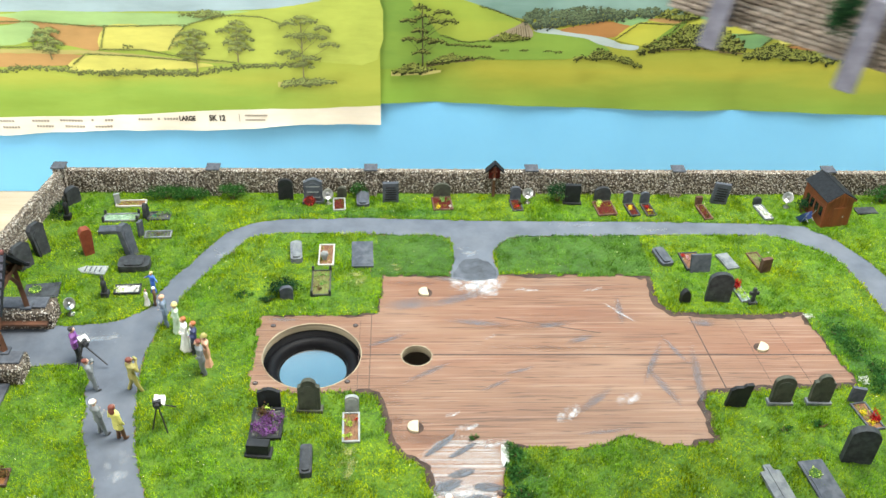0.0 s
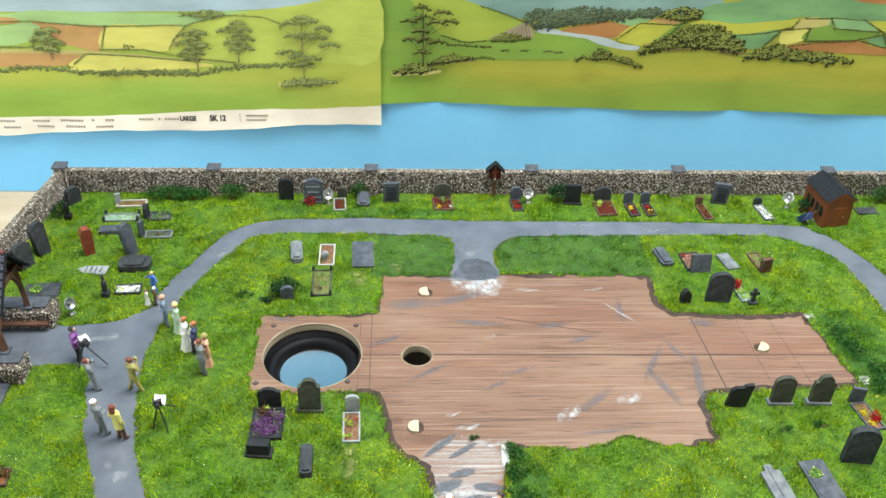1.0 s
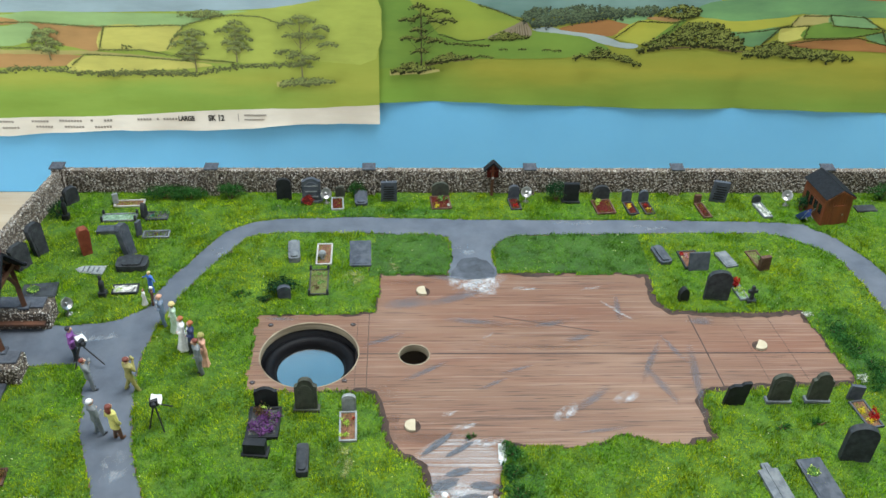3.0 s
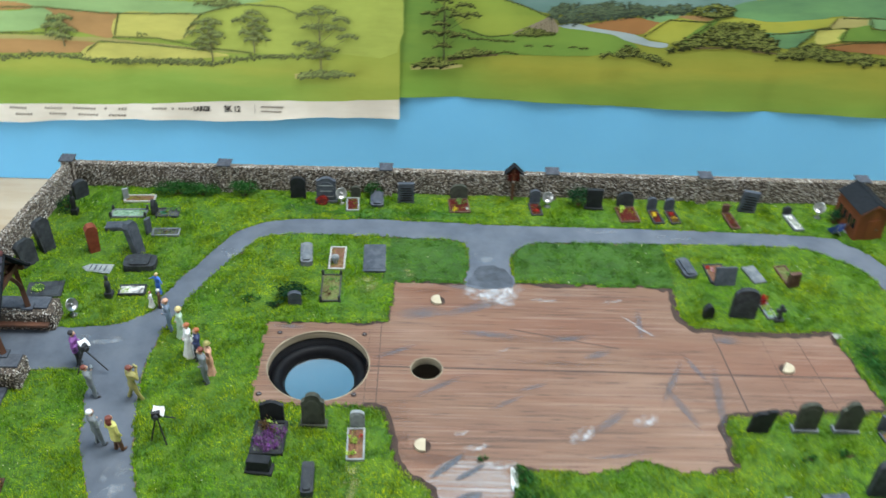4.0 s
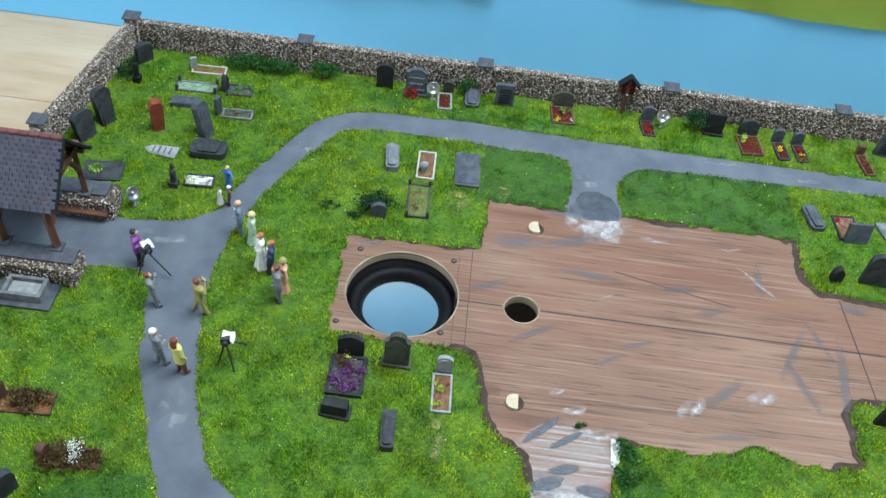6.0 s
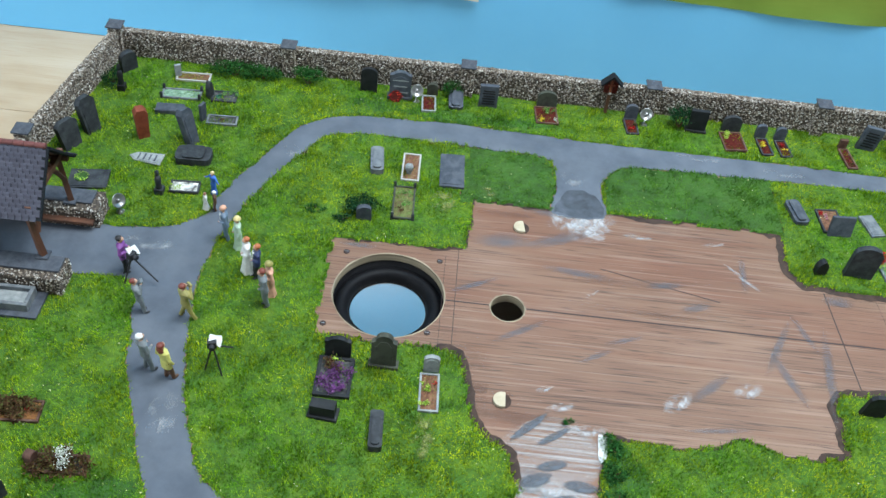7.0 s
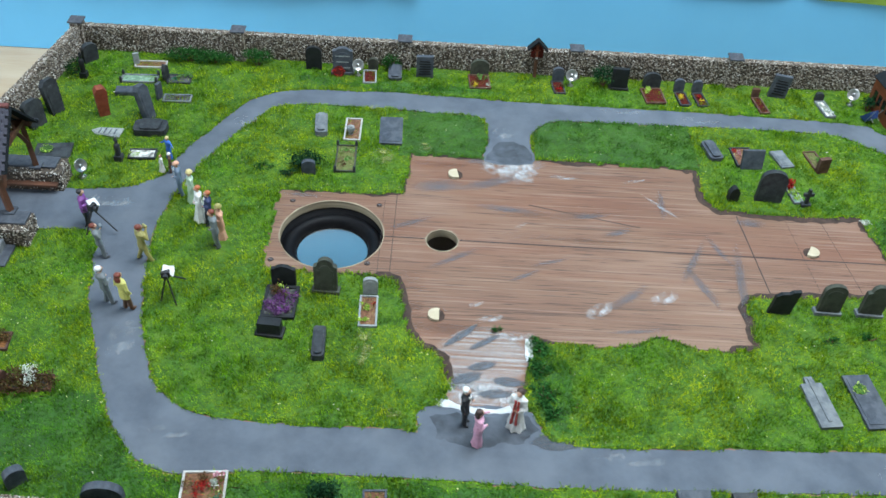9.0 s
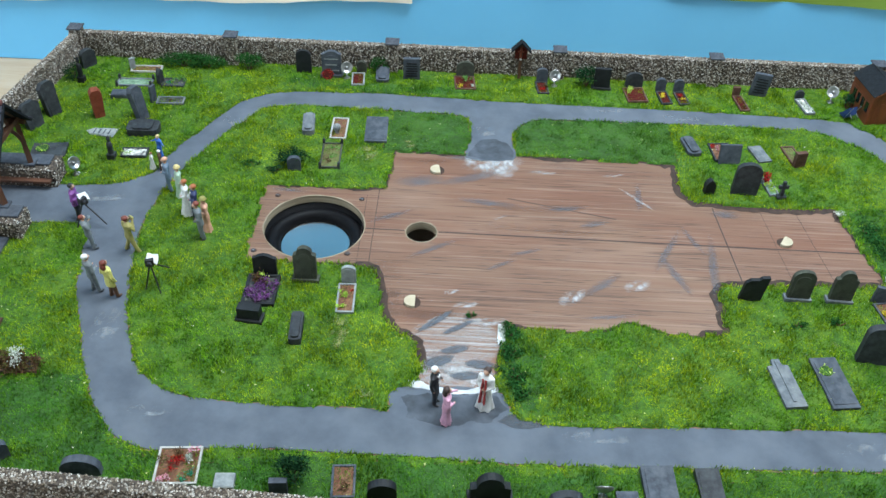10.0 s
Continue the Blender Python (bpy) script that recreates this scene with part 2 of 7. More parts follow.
# ---------- mesh helpers, in millimetres ----------
def link(name, bm, material, parent=None, label="", smooth=False):
    me = bpy.data.meshes.new(name)
    bmesh.ops.scale(bm, vec=(MM,) * 3, verts=bm.verts)
    bmesh.ops.recalc_face_normals(bm, faces=bm.faces)
    bm.to_mesh(me)
    bm.free()
    for m in material if isinstance(material, (list, tuple)) else [material]:
        me.materials.append(m)
    if smooth:
        for p in me.polygons:
            p.use_smooth = True
    ob = new(name, me)
    if parent:
        ob.parent = parent
    if label:
        ob["label"] = label
    return ob


def part(name, bm, material, parent, label="", smooth=False):
    return link(name, bm, material, parent, label, smooth)


def at(ob, x, y, z=0.0, rz=0.0, rx=0.0, ry=0.0):
    ob.matrix_basis = pose(x * MM, y * MM, z * MM, rx, ry, rz)
    return ob


def thing(name, x, y, z=0.0, rz=0.0, rx=0.0, ry=0.0):
    return at(new(name), x, y, z, rz, rx, ry)


def raw(name, v, f, material, parent=None, smooth=False):
    """A mesh from computed arrays, in millimetres."""
    me = bpy.data.meshes.new(name)
    me.from_pydata((np.asarray(v, float) * MM).tolist(), [], f)
    me.materials.append(material)
    ob = new(name, me)
    if parent:
        ob.parent = parent
    return ob


def box(bm, x, y, z, sx, sy, sz, bevel=0.0, m=None, mi=0):
    """A box whose base is centred at (x, y, z)."""
    t = Matrix.Translation((x, y, z + sz / 2)) @ Matrix.Diagonal((sx, sy, sz, 1))
    vs = bmesh.ops.create_cube(bm, size=1, matrix=(m or Matrix()) @ t)["verts"]
    fs = list({f for v in vs for f in v.link_faces})
    if bevel:
        r = bmesh.ops.bevel(bm, geom=list({e for v in vs for e in v.link_edges}), offset=bevel, segments=2, affect="EDGES", profile=0.6)
        fs = r["faces"] + [f for f in fs if f.is_valid]
    for f in fs:
        f.material_index = mi
    return fs


def plate(bm, pts, z0, z1, axis="z", mi=0, m=None):
    """A polygon pulled from z0 to z1 along an axis: z (pts are x, y) or y (pts are x, z)."""
    def p(a, b, h):
        v = Vector((a, b, h)) if axis == "z" else Vector((a, h, b))
        return m @ v if m else v
    lo, hi = [bm.verts.new(p(a, b, z0)) for a, b in pts], [bm.verts.new(p(a, b, z1)) for a, b in pts]
    fs = [bm.faces.new(lo[::-1]), bm.faces.new(hi)]
    k = len(pts)
    fs += [bm.faces.new((lo[i], lo[(i + 1) % k], hi[(i + 1) % k], hi[i])) for i in range(k)]
    for f in fs:
        f.material_index = mi
    return fs


def lathe(bm, profile, n=16, m=None, mi=0):
    rings = []
    for r, z in profile:
        ring = [Vector((r * math.cos(2 * math.pi * i / n), r * math.sin(2 * math.pi * i / n), z)) for i in range(n)]
        rings.append([bm.verts.new(m @ v if m else v) for v in ring])
    for a, b in zip(rings, rings[1:]):
        for i in range(n):
            bm.faces.new((a[i], a[(i + 1) % n], b[(i + 1) % n], b[i])).material_index = mi
    for ring in (rings[0][::-1], rings[-1]):
        bm.faces.new(ring).material_index = mi


def limb(bm, a, b, ra, rb, n=8, mi=0):
    a, b = Vector(a), Vector(b)
    d = b - a
    m = Matrix.Translation(a) @ d.to_track_quat("Z", "Y").to_matrix().to_4x4()
    lathe(bm, [(ra, 0), (rb, d.length)], n, m, mi)


def ball(bm, c, r, mi=0, squash=(1, 1, 1), sub=2, jitter=0.0):
    m = Matrix.Translation(c) @ Matrix.Diagonal((*squash, 1))
    vs = bmesh.ops.create_icosphere(bm, subdivisions=sub, radius=r, matrix=m)["verts"]
    for v in vs:
        if jitter:
            v.co += Vector((rnd.uniform(-1, 1), rnd.uniform(-1, 1), rnd.uniform(-1, 1))) * jitter
        for f in v.link_faces:
            f.material_index = mi


def bevel_all(bm, w, angle=0.6):
    es = [e for e in bm.edges if len(e.link_faces) == 2 and e.calc_face_angle() > angle]
    bmesh.ops.bevel(bm, geom=es, offset=w, segments=2, affect="EDGES", profile=0.6, clamp_overlap=True)


def spline(pts, closed=False, steps=5):
    """A smooth line through plan points."""
    out, k = [], len(pts)
    for i in range(k if closed else k - 1):
        g = [Vector(pts[j % k] if closed else pts[max(0, min(k - 1, j))]) for j in (i - 1, i, i + 1, i + 2)]
        for s in range(steps):
            t = s / steps
            out.append(0.5 * ((2 * g[1]) + (g[2] - g[0]) * t + (2 * g[0] - 5 * g[1] + 4 * g[2] - g[3]) * t * t + (3 * g[1] - g[0] - 3 * g[2] + g[3]) * t ** 3))
    if not closed:
        out.append(Vector(pts[-1]))
    return [(v[0], v[1]) for v in out]


def ragged(pts, amount, seed=0, step=2.5):
    """Cuts a closed outline into short steps and roughens it."""
    out = []
    for (ax, ay), (bx, by) in zip(pts, pts[1:] + pts[:1]):
        k = max(1, int(math.hypot(bx - ax, by - ay) / step))
        for i in range(k):
            x, y = ax + (bx - ax) * i / k, ay + (by - ay) * i / k
            w = noise.noise_vector((x * 0.09, y * 0.09, seed)) + 0.6 * noise.noise_vector((x * 0.3, y * 0.3, seed + 5))
            out.append((x + w[0] * amount, y + w[1] * amount))
    return out


def inside(px, py, poly):
    r = np.zeros(px.shape, bool)
    for (ax, ay), (bx, by) in zip(poly, poly[1:] + poly[:1]):
        if ay != by:
            r ^= ((ay > py) != (by > py)) & (px < (bx - ax) * (py - ay) / (by - ay) + ax)
    return r


def leaves(centre, radii, count, size, seed, up=0.25):
    """Arrays of a crown: many small bent leaf triangles in uneven clumps inside an ellipsoid."""
    g = np.random.RandomState(seed)
    k = max(4, count // 40)
    d = g.normal(size=(k, 3))
    d /= np.linalg.norm(d, axis=1)[:, None]
    d[:, 2] = np.abs(d[:, 2]) * 1.1 - up
    clump = d * (g.uniform(0.35, 1.0, (k, 1))) * np.array(radii)
    c = clump[g.randint(0, k, count)] + g.normal(size=(count, 3)) * np.array(radii) * 0.17
    c[:, 2] = np.maximum(c[:, 2] + 0, -radii[2] * 0.8)
    a, b = g.normal(size=(count, 3)), g.normal(size=(count, 3))
    a /= np.linalg.norm(a, axis=1)[:, None]
    b /= np.linalg.norm(b, axis=1)[:, None]
    s = g.uniform(0.6, 1.3, (count, 1)) * size
    p = c + np.array(centre)
    v = np.stack([p, p + a * s, p + (a * 0.5 + b * 0.6) * s], 1).reshape(-1, 3)
    return v, [(3 * i, 3 * i + 1, 3 * i + 2) for i in range(count)]


def bush(name, x, y, rx, ry, rz, count, label, material=None, size=1.5, seed=1, stem=True):
    t = thing(name, x, y, 0)
    v, f = leaves((0, 0, rz * 0.8), (rx, ry, rz), count, size, seed)
    raw("foliage", v, f, material or LEAF, t)
    bm = bmesh.new()
    for i in range(4):
        limb(bm, (0, 0, 0), (rx * 0.5 * math.cos(i * 1.7), ry * 0.5 * math.sin(i * 1.7), rz * 1.1), 0.5, 0.2, 6)
    part("stem", bm, TIMBER, t)
    return tagged(t, label, "bush")


# ---------- room, table, backdrop ----------
def structure(name, bm, material, label, category):
    return tagged(link(name, bm, material), label, category, kind="structure")


def room():
    bm = bmesh.new()
    box(bm, 0, -600, -920, 4200, 3200, 20)
    structure("floor", bm, CARPET, "plain brown carpet floor of the room", "floor")
    bm = bmesh.new()
    box(bm, 0, -600, 1500, 4200, 3200, 20)
    structure("ceiling", bm, PLASTER, "plain white painted ceiling of the room", "ceiling")
    for name, x, y, sx, sy in (("wall_north", 0, 700, 4200, 20), ("wall_south", 0, -2000, 4200, 20), ("wall_west", -2050, -650, 20, 2680), ("wall_east", 2050, -650, 20, 2680)):
        bm = bmesh.new()
        box(bm, x, y, -900, sx, sy, 2400)
        structure(name, bm, PLASTER, "plain off-white painted wall of the room", "wall")


def table():
    t = thing("table", 0, 0, 0)
    for i in range(5):
        bm = bmesh.new()
        box(bm, -50, 0, 0, 2300, 219.4, 18, 0.8)
        at(part("plank", bm, PINE, t), (i % 2) * 3, -460 + 220 * i, -118)
    for x in (-1050, 950):
        for y in (-500, 460):
            bm = bmesh.new()
            box(bm, x, y, -900, 60, 60, 782, 3)
            part("leg", bm, PINE, t)
    tagged(t, "pale pine plank table under the model churchyard", "table")


def backdrop():
    bm = bmesh.new()
    box(bm, 0, 424, -99.5, 1900, 6, 760, 0.5)
    structure("backdrop", bm, BLUE, "plain sky-blue painted board behind the churchyard", "backdrop")


room()
table()
backdrop()

# ---------- churchyard plan, in millimetres ----------
PLY_EDGE_LINE = [(11, 153), (58, 152), (85, 155), (194, 152), (193, 120), (201, 113), (237, 109), (287, 111), (289, 100), (299, 42), (255, 39), (232, 39),
                 (206, 36), (200, 28), (202, -3), (170, -6), (150, 2), (126, -7), (82, -5), (78, -30), (76, -52), (36, -50), (41, -40), (34, -21), (17, -4), (9, 36), (0, 39),
                 (-66, 39), (-67, 109), (5, 111), (9, 115)]
OUTER = [(352, -30), (368, 60), (366, 130), (346, 186), (328, 208), (314, 215), (229, 219), (102, 220), (19, 223), (-40, 223), (-77, 219), (-92, 212), (-103, 203), (-112, 186),
         (-124, 162), (-132, 146), (-137, 130), (-140, 117), (-159, 104), (-192, 100), (-283, 98)]
SOUTH_OUT = [(-283, 62), (-211, 62), (-166, 62), (-160, 42), (-153, 10), (-137, -32), (-130, -49), (-119, -71), (-104, -89), (-90, -97), (-75, -98), (-44, -94), (30, -94), (109, -95), (188, -92),
             (259, -89), (330, -80)]
INNER = [(342, 60), (342, 108), (340, 139), (332, 172), (314, 191), (296, 200), (267, 202), (204, 202), (121, 201), (102, 198), (92, 188), (87, 175), (88, 150), (58, 150),
         (60, 172), (59, 189), (53, 200), (19, 202), (-38, 204), (-71, 203), (-86, 196), (-99, 175), (-111, 152), (-119, 133), (-128, 104), (-132, 82), (-133, 61), (-130, 37),
         (-123, 2), (-116, -20), (-110, -36), (-101, -51), (-87, -61), (-66, -66), (-32, -68), (11, -66), (25, -68), (28, -52), (76, -51), (83, -61), (93, -71), (137, -71),
         (192, -68), (225, -67), (290, -62), (325, -40)]
outer_line, south_line, inner_line = spline(OUTER, steps=4), spline(SOUTH_OUT, steps=4), spline(INNER, True, 3)
path_poly = ragged(outer_line + south_line, 1.3, 1)
island_poly = ragged(inner_line, 1.3, 2)
ply_poly = ragged(PLY_EDGE_LINE, 1.8, 3)
YARD = [(-237, 262), (440, 262), (440, -155), (-262, -120), (-252, 150)]
FINE_A = [(2, 150), (56, 150), (60, 172), (58, 190), (52, 200), (6, 202)]
FINE_B = [(90, 157), (90, 186), (103, 199), (121, 202), (197, 202), (197, 150)]
DARK = [[(-262, -70), (-200, -84), (-160, -62), (-130, -58), (-112, -84), (-90, -99), (0, -98), (200, -96), (330, -84), (440, -100), (440, -186), (-262, -112)],
        [(292, 108), (320, 112), (334, 70), (330, 34), (303, 34), (298, 60)],
        [(80, -6), (92, -8), (100, -30), (96, -62), (80, -52)], [(-70, 240), (-30, 236), (60, 234), (40, 226), (-60, 228)]]
SPK, SPK_R, HOLE, HOLE_R = (-31.5, 72), 30.2, (32.5, 71), 9.6


def circle(c, r, n=64):
    return [(c[0] + r * math.cos(2 * math.pi * i / n), c[1] + r * math.sin(2 * math.pi * i / n)) for i in range(n)]


def baseboard():
    """The plywood top with its two round holes cut right through, on a box frame."""
    bm = bmesh.new()
    for loop in ([(-239, 265), (-256, 150), (-258, 126), (-284, 124), (-284, 36), (-267, 34), (-267, -128), (445, -164), (445, 265)], circle(SPK, SPK_R), circle(HOLE, HOLE_R, 40)):
        vs = [bm.verts.new((x, y, 0)) for x, y in loop]
        for a, b in zip(vs, vs[1:] + vs[:1]):
            bm.edges.new((a, b))
    bmesh.ops.triangle_fill(bm, use_beauty=True, use_dissolve=False, edges=list(bm.edges))
    r = bmesh.ops.extrude_face_region(bm, geom=list(bm.faces))
    bmesh.ops.translate(bm, vec=(0, 0, -5), verts=[v for v in r["geom"] if isinstance(v, bmesh.types.BMVert)])
    bm.normal_update()
    for f in bm.faces:
        f.material_index = 1 if abs(f.normal.z) < 0.5 else 0
    g = structure("ground", bm, [PLY, PLY_EDGE], "reddish plywood baseboard with two round holes and paint marks", "baseboard")
    for x, y, sx, sy in ((103, 256, 680, 12), (92, -120, 690, 12), (-236, 140, 12, 200), (430, 60, 12, 350)):
        bm = bmesh.new()
        box(bm, x, y, -100, sx, sy, 95)
        part("frame_board", bm, PLY, g)
    return g


GROUND = baseboard()


def path_and_turf():
    bm = bmesh.new()
    h = 0.45
    for loop in (path_poly, island_poly):
        vs = [bm.verts.new((x, y, 0)) for x, y in loop]
        for a, b in zip(vs, vs[1:] + vs[:1]):
            bm.edges.new((a, b))
    bmesh.ops.triangle_fill(bm, use_beauty=True, use_dissolve=False, edges=list(bm.edges))
    r = bmesh.ops.extrude_face_region(bm, geom=list(bm.faces))
    bmesh.ops.translate(bm, vec=(0, 0, h), verts=[v for v in r["geom"] if isinstance(v, bmesh.types.BMVert)])
    structure("path", bm, PATH_M, "smooth grey painted footpath looping round the churchyard", "path")

    c = 2.0
    xs, ys = np.arange(-266, 442, c), np.arange(-188, 266, c)
    gx, gy = np.meshgrid(xs, ys)

    def turf_at(x, y):
        on_path = inside(x, y, path_poly) & ~inside(x, y, island_poly)
        return inside(x, y, YARD) & ~on_path & ~inside(x, y, ply_poly)

    def height(x, y):
        return 0.9 + 0.5 * np.sin(x * 0.11 + 1.3 * np.sin(y * 0.07)) * np.sin(y * 0.13) + 0.25 * np.sin(x * 0.53 + y * 0.31) * np.cos(y * 0.47)

    def uneven(x, y, size, seed):
        """Smooth random values from 0 to 1 over the plan."""
        g = np.random.RandomState(seed).uniform(0, 1, (160, 160))
        u, v = (x + 300) / size, (y + 220) / size
        i, j = u.astype(int), v.astype(int)
        a, b = u - i, v - j
        a, b = a * a * (3 - 2 * a), b * b * (3 - 2 * b)
        return (g[j, i] * (1 - a) + g[j, i + 1] * a) * (1 - b) + (g[j + 1, i] * (1 - a) + g[j + 1, i + 1] * a) * b

    cell = turf_at(gx + c / 2, gy + c / 2)
    fine = inside(gx + c / 2, gy + c / 2, FINE_A) | inside(gx + c / 2, gy + c / 2, FINE_B)
    rs = np.random.RandomState(3)
    ids = np.arange(gx.size).reshape(gx.shape)
    dark = np.zeros(cell.shape, bool)
    for poly in DARK:
        dark |= inside(gx + c / 2, gy + c / 2, ragged(spline(poly, True, 3), 7, 9, 6))
    dark &= ~fine
    for name, keep, m1, m2, n, ln, label in (("grass", cell & ~fine & ~dark, TURF, GRASS, 480000, 2.2, "bright yellow-green static grass covering the churchyard"),
                                             ("grass", cell & dark, TURF_DARK, GRASS_DARK, 200000, 2.5, "coarse dark-green static grass along the edges"),
                                             ("grass", cell & fine, TURF_FINE, GRASS_FINE, 60000, 1.6, "short fine dark-green static grass beside the path")):
        jy, jx = np.nonzero(keep[:-1, :-1])
        quads = np.stack([ids[jy, jx], ids[jy, jx + 1], ids[jy + 1, jx + 1], ids[jy + 1, jx]], 1)
        used, inv = np.unique(quads, return_inverse=True)
        px, py = gx.ravel()[used], gy.ravel()[used]
        k = np.ones(px.shape)
        edge = np.zeros(gx.shape)
        for dy in (0, 1):
            for dx in (0, 1):
                e = np.roll(np.roll(cell, dy, 0), dx, 1)
                edge += e
        inner = (edge.ravel()[used] >= 4)
        pz = np.where(inner, height(px, py) * (0.75 if ln < 1.5 else 1), 0.05)
        v = np.stack([px + rs.uniform(-0.5, 0.5, px.shape), py + rs.uniform(-0.5, 0.5, px.shape), pz + inner * rs.uniform(-0.2, 0.2, px.shape)], 1)
        top = raw(name, v, inv.reshape(-1, 4).tolist(), m1)
        tagged(top, label, "grass", kind="stuff")
        bx, by = rs.uniform(-262, 440, 900000), rs.uniform(-186, 262, 900000)
        ci, cj = ((bx - xs[0]) / c).astype(int), ((by - ys[0]) / c).astype(int)
        ok = keep[np.clip(cj, 0, len(ys) - 1), np.clip(ci, 0, len(xs) - 1)]
        bx, by = bx[ok][:n], by[ok][:n]
        bx, by = bx + rs.normal(0, 0.5, bx.shape), by + rs.normal(0, 0.5, by.shape)
        tuft = np.clip(2.2 * uneven(bx, by, 7, 1) + 1.4 * uneven(bx, by, 17, 2) - 1.15, 0.3, 1.9)
        a = rs.uniform(0, 6.283, bx.shape)
        lean = rs.uniform(0.2, 1.1, bx.shape) * ln * 0.7
        w = 0.24
        z0 = height(bx, by) * 0.6
        p0 = np.stack([bx - w * np.sin(a), by + w * np.cos(a), z0], 1)
        p1 = np.stack([bx + w * np.sin(a), by - w * np.cos(a), z0], 1)
        p2 = np.stack([bx + lean * np.cos(a), by + lean * np.sin(a), z0 + ln * (0.55 + 0.5 * tuft) * rs.uniform(0.5, 1, bx.shape)], 1)
        v = np.stack([p0, p1, p2], 1).reshape(-1, 3)
        raw("blade", v, np.arange(len(v)).reshape(-1, 3).tolist(), m2, top)["kind"] = "stuff"

    rs = np.random.RandomState(8)
    n = 3600
    fx, fy = rs.uniform(-255, 435, n), rs.uniform(-170, 258, n)
    on = turf_at(fx, fy)
    fx, fy = fx[on], fy[on]
    p = np.stack([fx, fy, height(fx, fy) + rs.uniform(1.0, 1.9, fx.shape)], 1)
    v = np.stack([p + rs.normal(0, 0.3, p.shape), p + rs.normal(0, 0.3, p.shape), p + rs.normal(0, 0.3, p.shape)], 1).reshape(-1, 3)
    flecks = raw("flower_flecks", v, np.arange(len(v)).reshape(-1, 3).tolist(), island_ramp("white_flecks", [(0.7, 0.7, 0.6), (0.72, 0.75, 0.25), (0.6, 0.66, 0.3)], 0.8, 60, 0))
    tagged(flecks, "tiny white and yellow flecks scattered in the grass", "flowers", kind="stuff")


path_and_turf()


# ---------- flint walls ----------
def flint_wall(name, a, b, height, thick, label, faces=(1, 1), seed=1, category="wall", density=1.05):
    """A wall from a to b: a mortar core faced and topped with small chips of stone."""
    a, b = Vector(a), Vector(b)
    d = b - a
    length, ang = d.length, math.degrees(math.atan2(d.y, d.x))
    t = thing(name, a.x, a.y, 0, ang)
    bm = bmesh.new()
    box(bm, length / 2, 0, 0, length, thick, height)
    part("core", bm, MORTAR, t)
    g = np.random.RandomState(seed)
    base = np.array([(1, 0, 0), (-1, 0, 0), (0, 1, 0), (0, -1, 0), (0, 0, 1), (0, 0, -1)], float)
    tris = [(0, 2, 4), (2, 1, 4), (1, 3, 4), (3, 0, 4), (2, 0, 5), (1, 2, 5), (3, 1, 5), (0, 3, 5)]
    spots = []
    for side, on in zip((-1, 1), faces):
        if on:
            n = int(length * height * density)
            spots.append(np.stack([g.uniform(0, length, n), np.full(n, side * thick / 2), g.uniform(0.3, height, n)], 1))
    n = int(length * thick * density * 1.3)
    spots.append(np.stack([g.uniform(0, length, n), g.uniform(-thick / 2, thick / 2, n), np.full(n, height)], 1))
    n = int(height * thick * density * 1.3)
    for e in (0, length):
        spots.append(np.stack([np.full(n, e), g.uniform(-thick / 2, thick / 2, n), g.uniform(0.3, height, n)], 1))
    p = np.concatenate(spots)
    q = g.normal(size=(len(p), 3, 3))
    q, _ = np.linalg.qr(q)
    s = g.uniform(0.45, 1.2, (len(p), 1, 3)) * 0.72
    v = p[:, None, :] + np.einsum("nij,kj->nki", q, base) * s
    v = v.reshape(-1, 3)
    f = (np.array(tris)[None] + 6 * np.arange(len(p))[:, None, None]).reshape(-1, 3).tolist()
    raw("flint", v, f, FLINT, t)["kind"] = "stuff"
    return tagged(t, label, category, kind="structure")


def pillar(x, y, rz, seed):
    t = flint_wall("pillar", (x - 3.9, y), (x + 3.9, y), 22.5, 8.5, "square flint pillar with a flat slate cap", seed=seed, category="pillar", density=1.1)
    bm = bmesh.new()
    box(bm, 3.9, 0, 23.2, 10.2, 10.0, 1.1, 0.25)
    lo = [bm.verts.new((3.9 + sx * 5.0, sy * 4.9, 24.2)) for sx, sy in ((-1, -1), (1, -1), (1, 1), (-1, 1))]
    hi = [bm.verts.new((3.9 + sx * 2.4, sy * 2.2, 25.8)) for sx, sy in ((-1, -1), (1, -1), (1, 1), (-1, 1))]
    bm.faces.new(hi)
    for i in range(4):
        bm.faces.new((lo[i], lo[(i + 1) % 4], hi[(i + 1) % 4], hi[i]))
    part("cap", bm, SLATE, t, "grey slate cap")
    tagged(t, group="wall pillars", kind="thing")
    return t


flint_wall("wall_back", (-229, 260), (440, 260), 20, 5, "low flint churchyard wall at the back", (1, 0), 1)
flint_wall("wall_left", (-232, 258), (-250, 150), 20, 5, "low flint churchyard wall at the side", (1, 1), 2)
flint_wall("wall_left_lower", (-250, 142), (-262, 112), 20, 5, "low flint wall beside the lychgate", (1, 1), 3)
flint_wall("wall_left_near", (-262, 50), (-262, -119), 20, 5, "low flint churchyard wall at the side", (1, 1), 5)
flint_wall("wall_front", (-262, -123), (440, -158), 20, 6, "low flint churchyard wall at the front", (1, 1), 4)
for i, (x, y) in enumerate(((-232, 259), (-118, 258), (0, 258), (122, 258), (235, 258), (352, 258), (-250, 146))):
    pillar(x, y, 0, 20 + i)


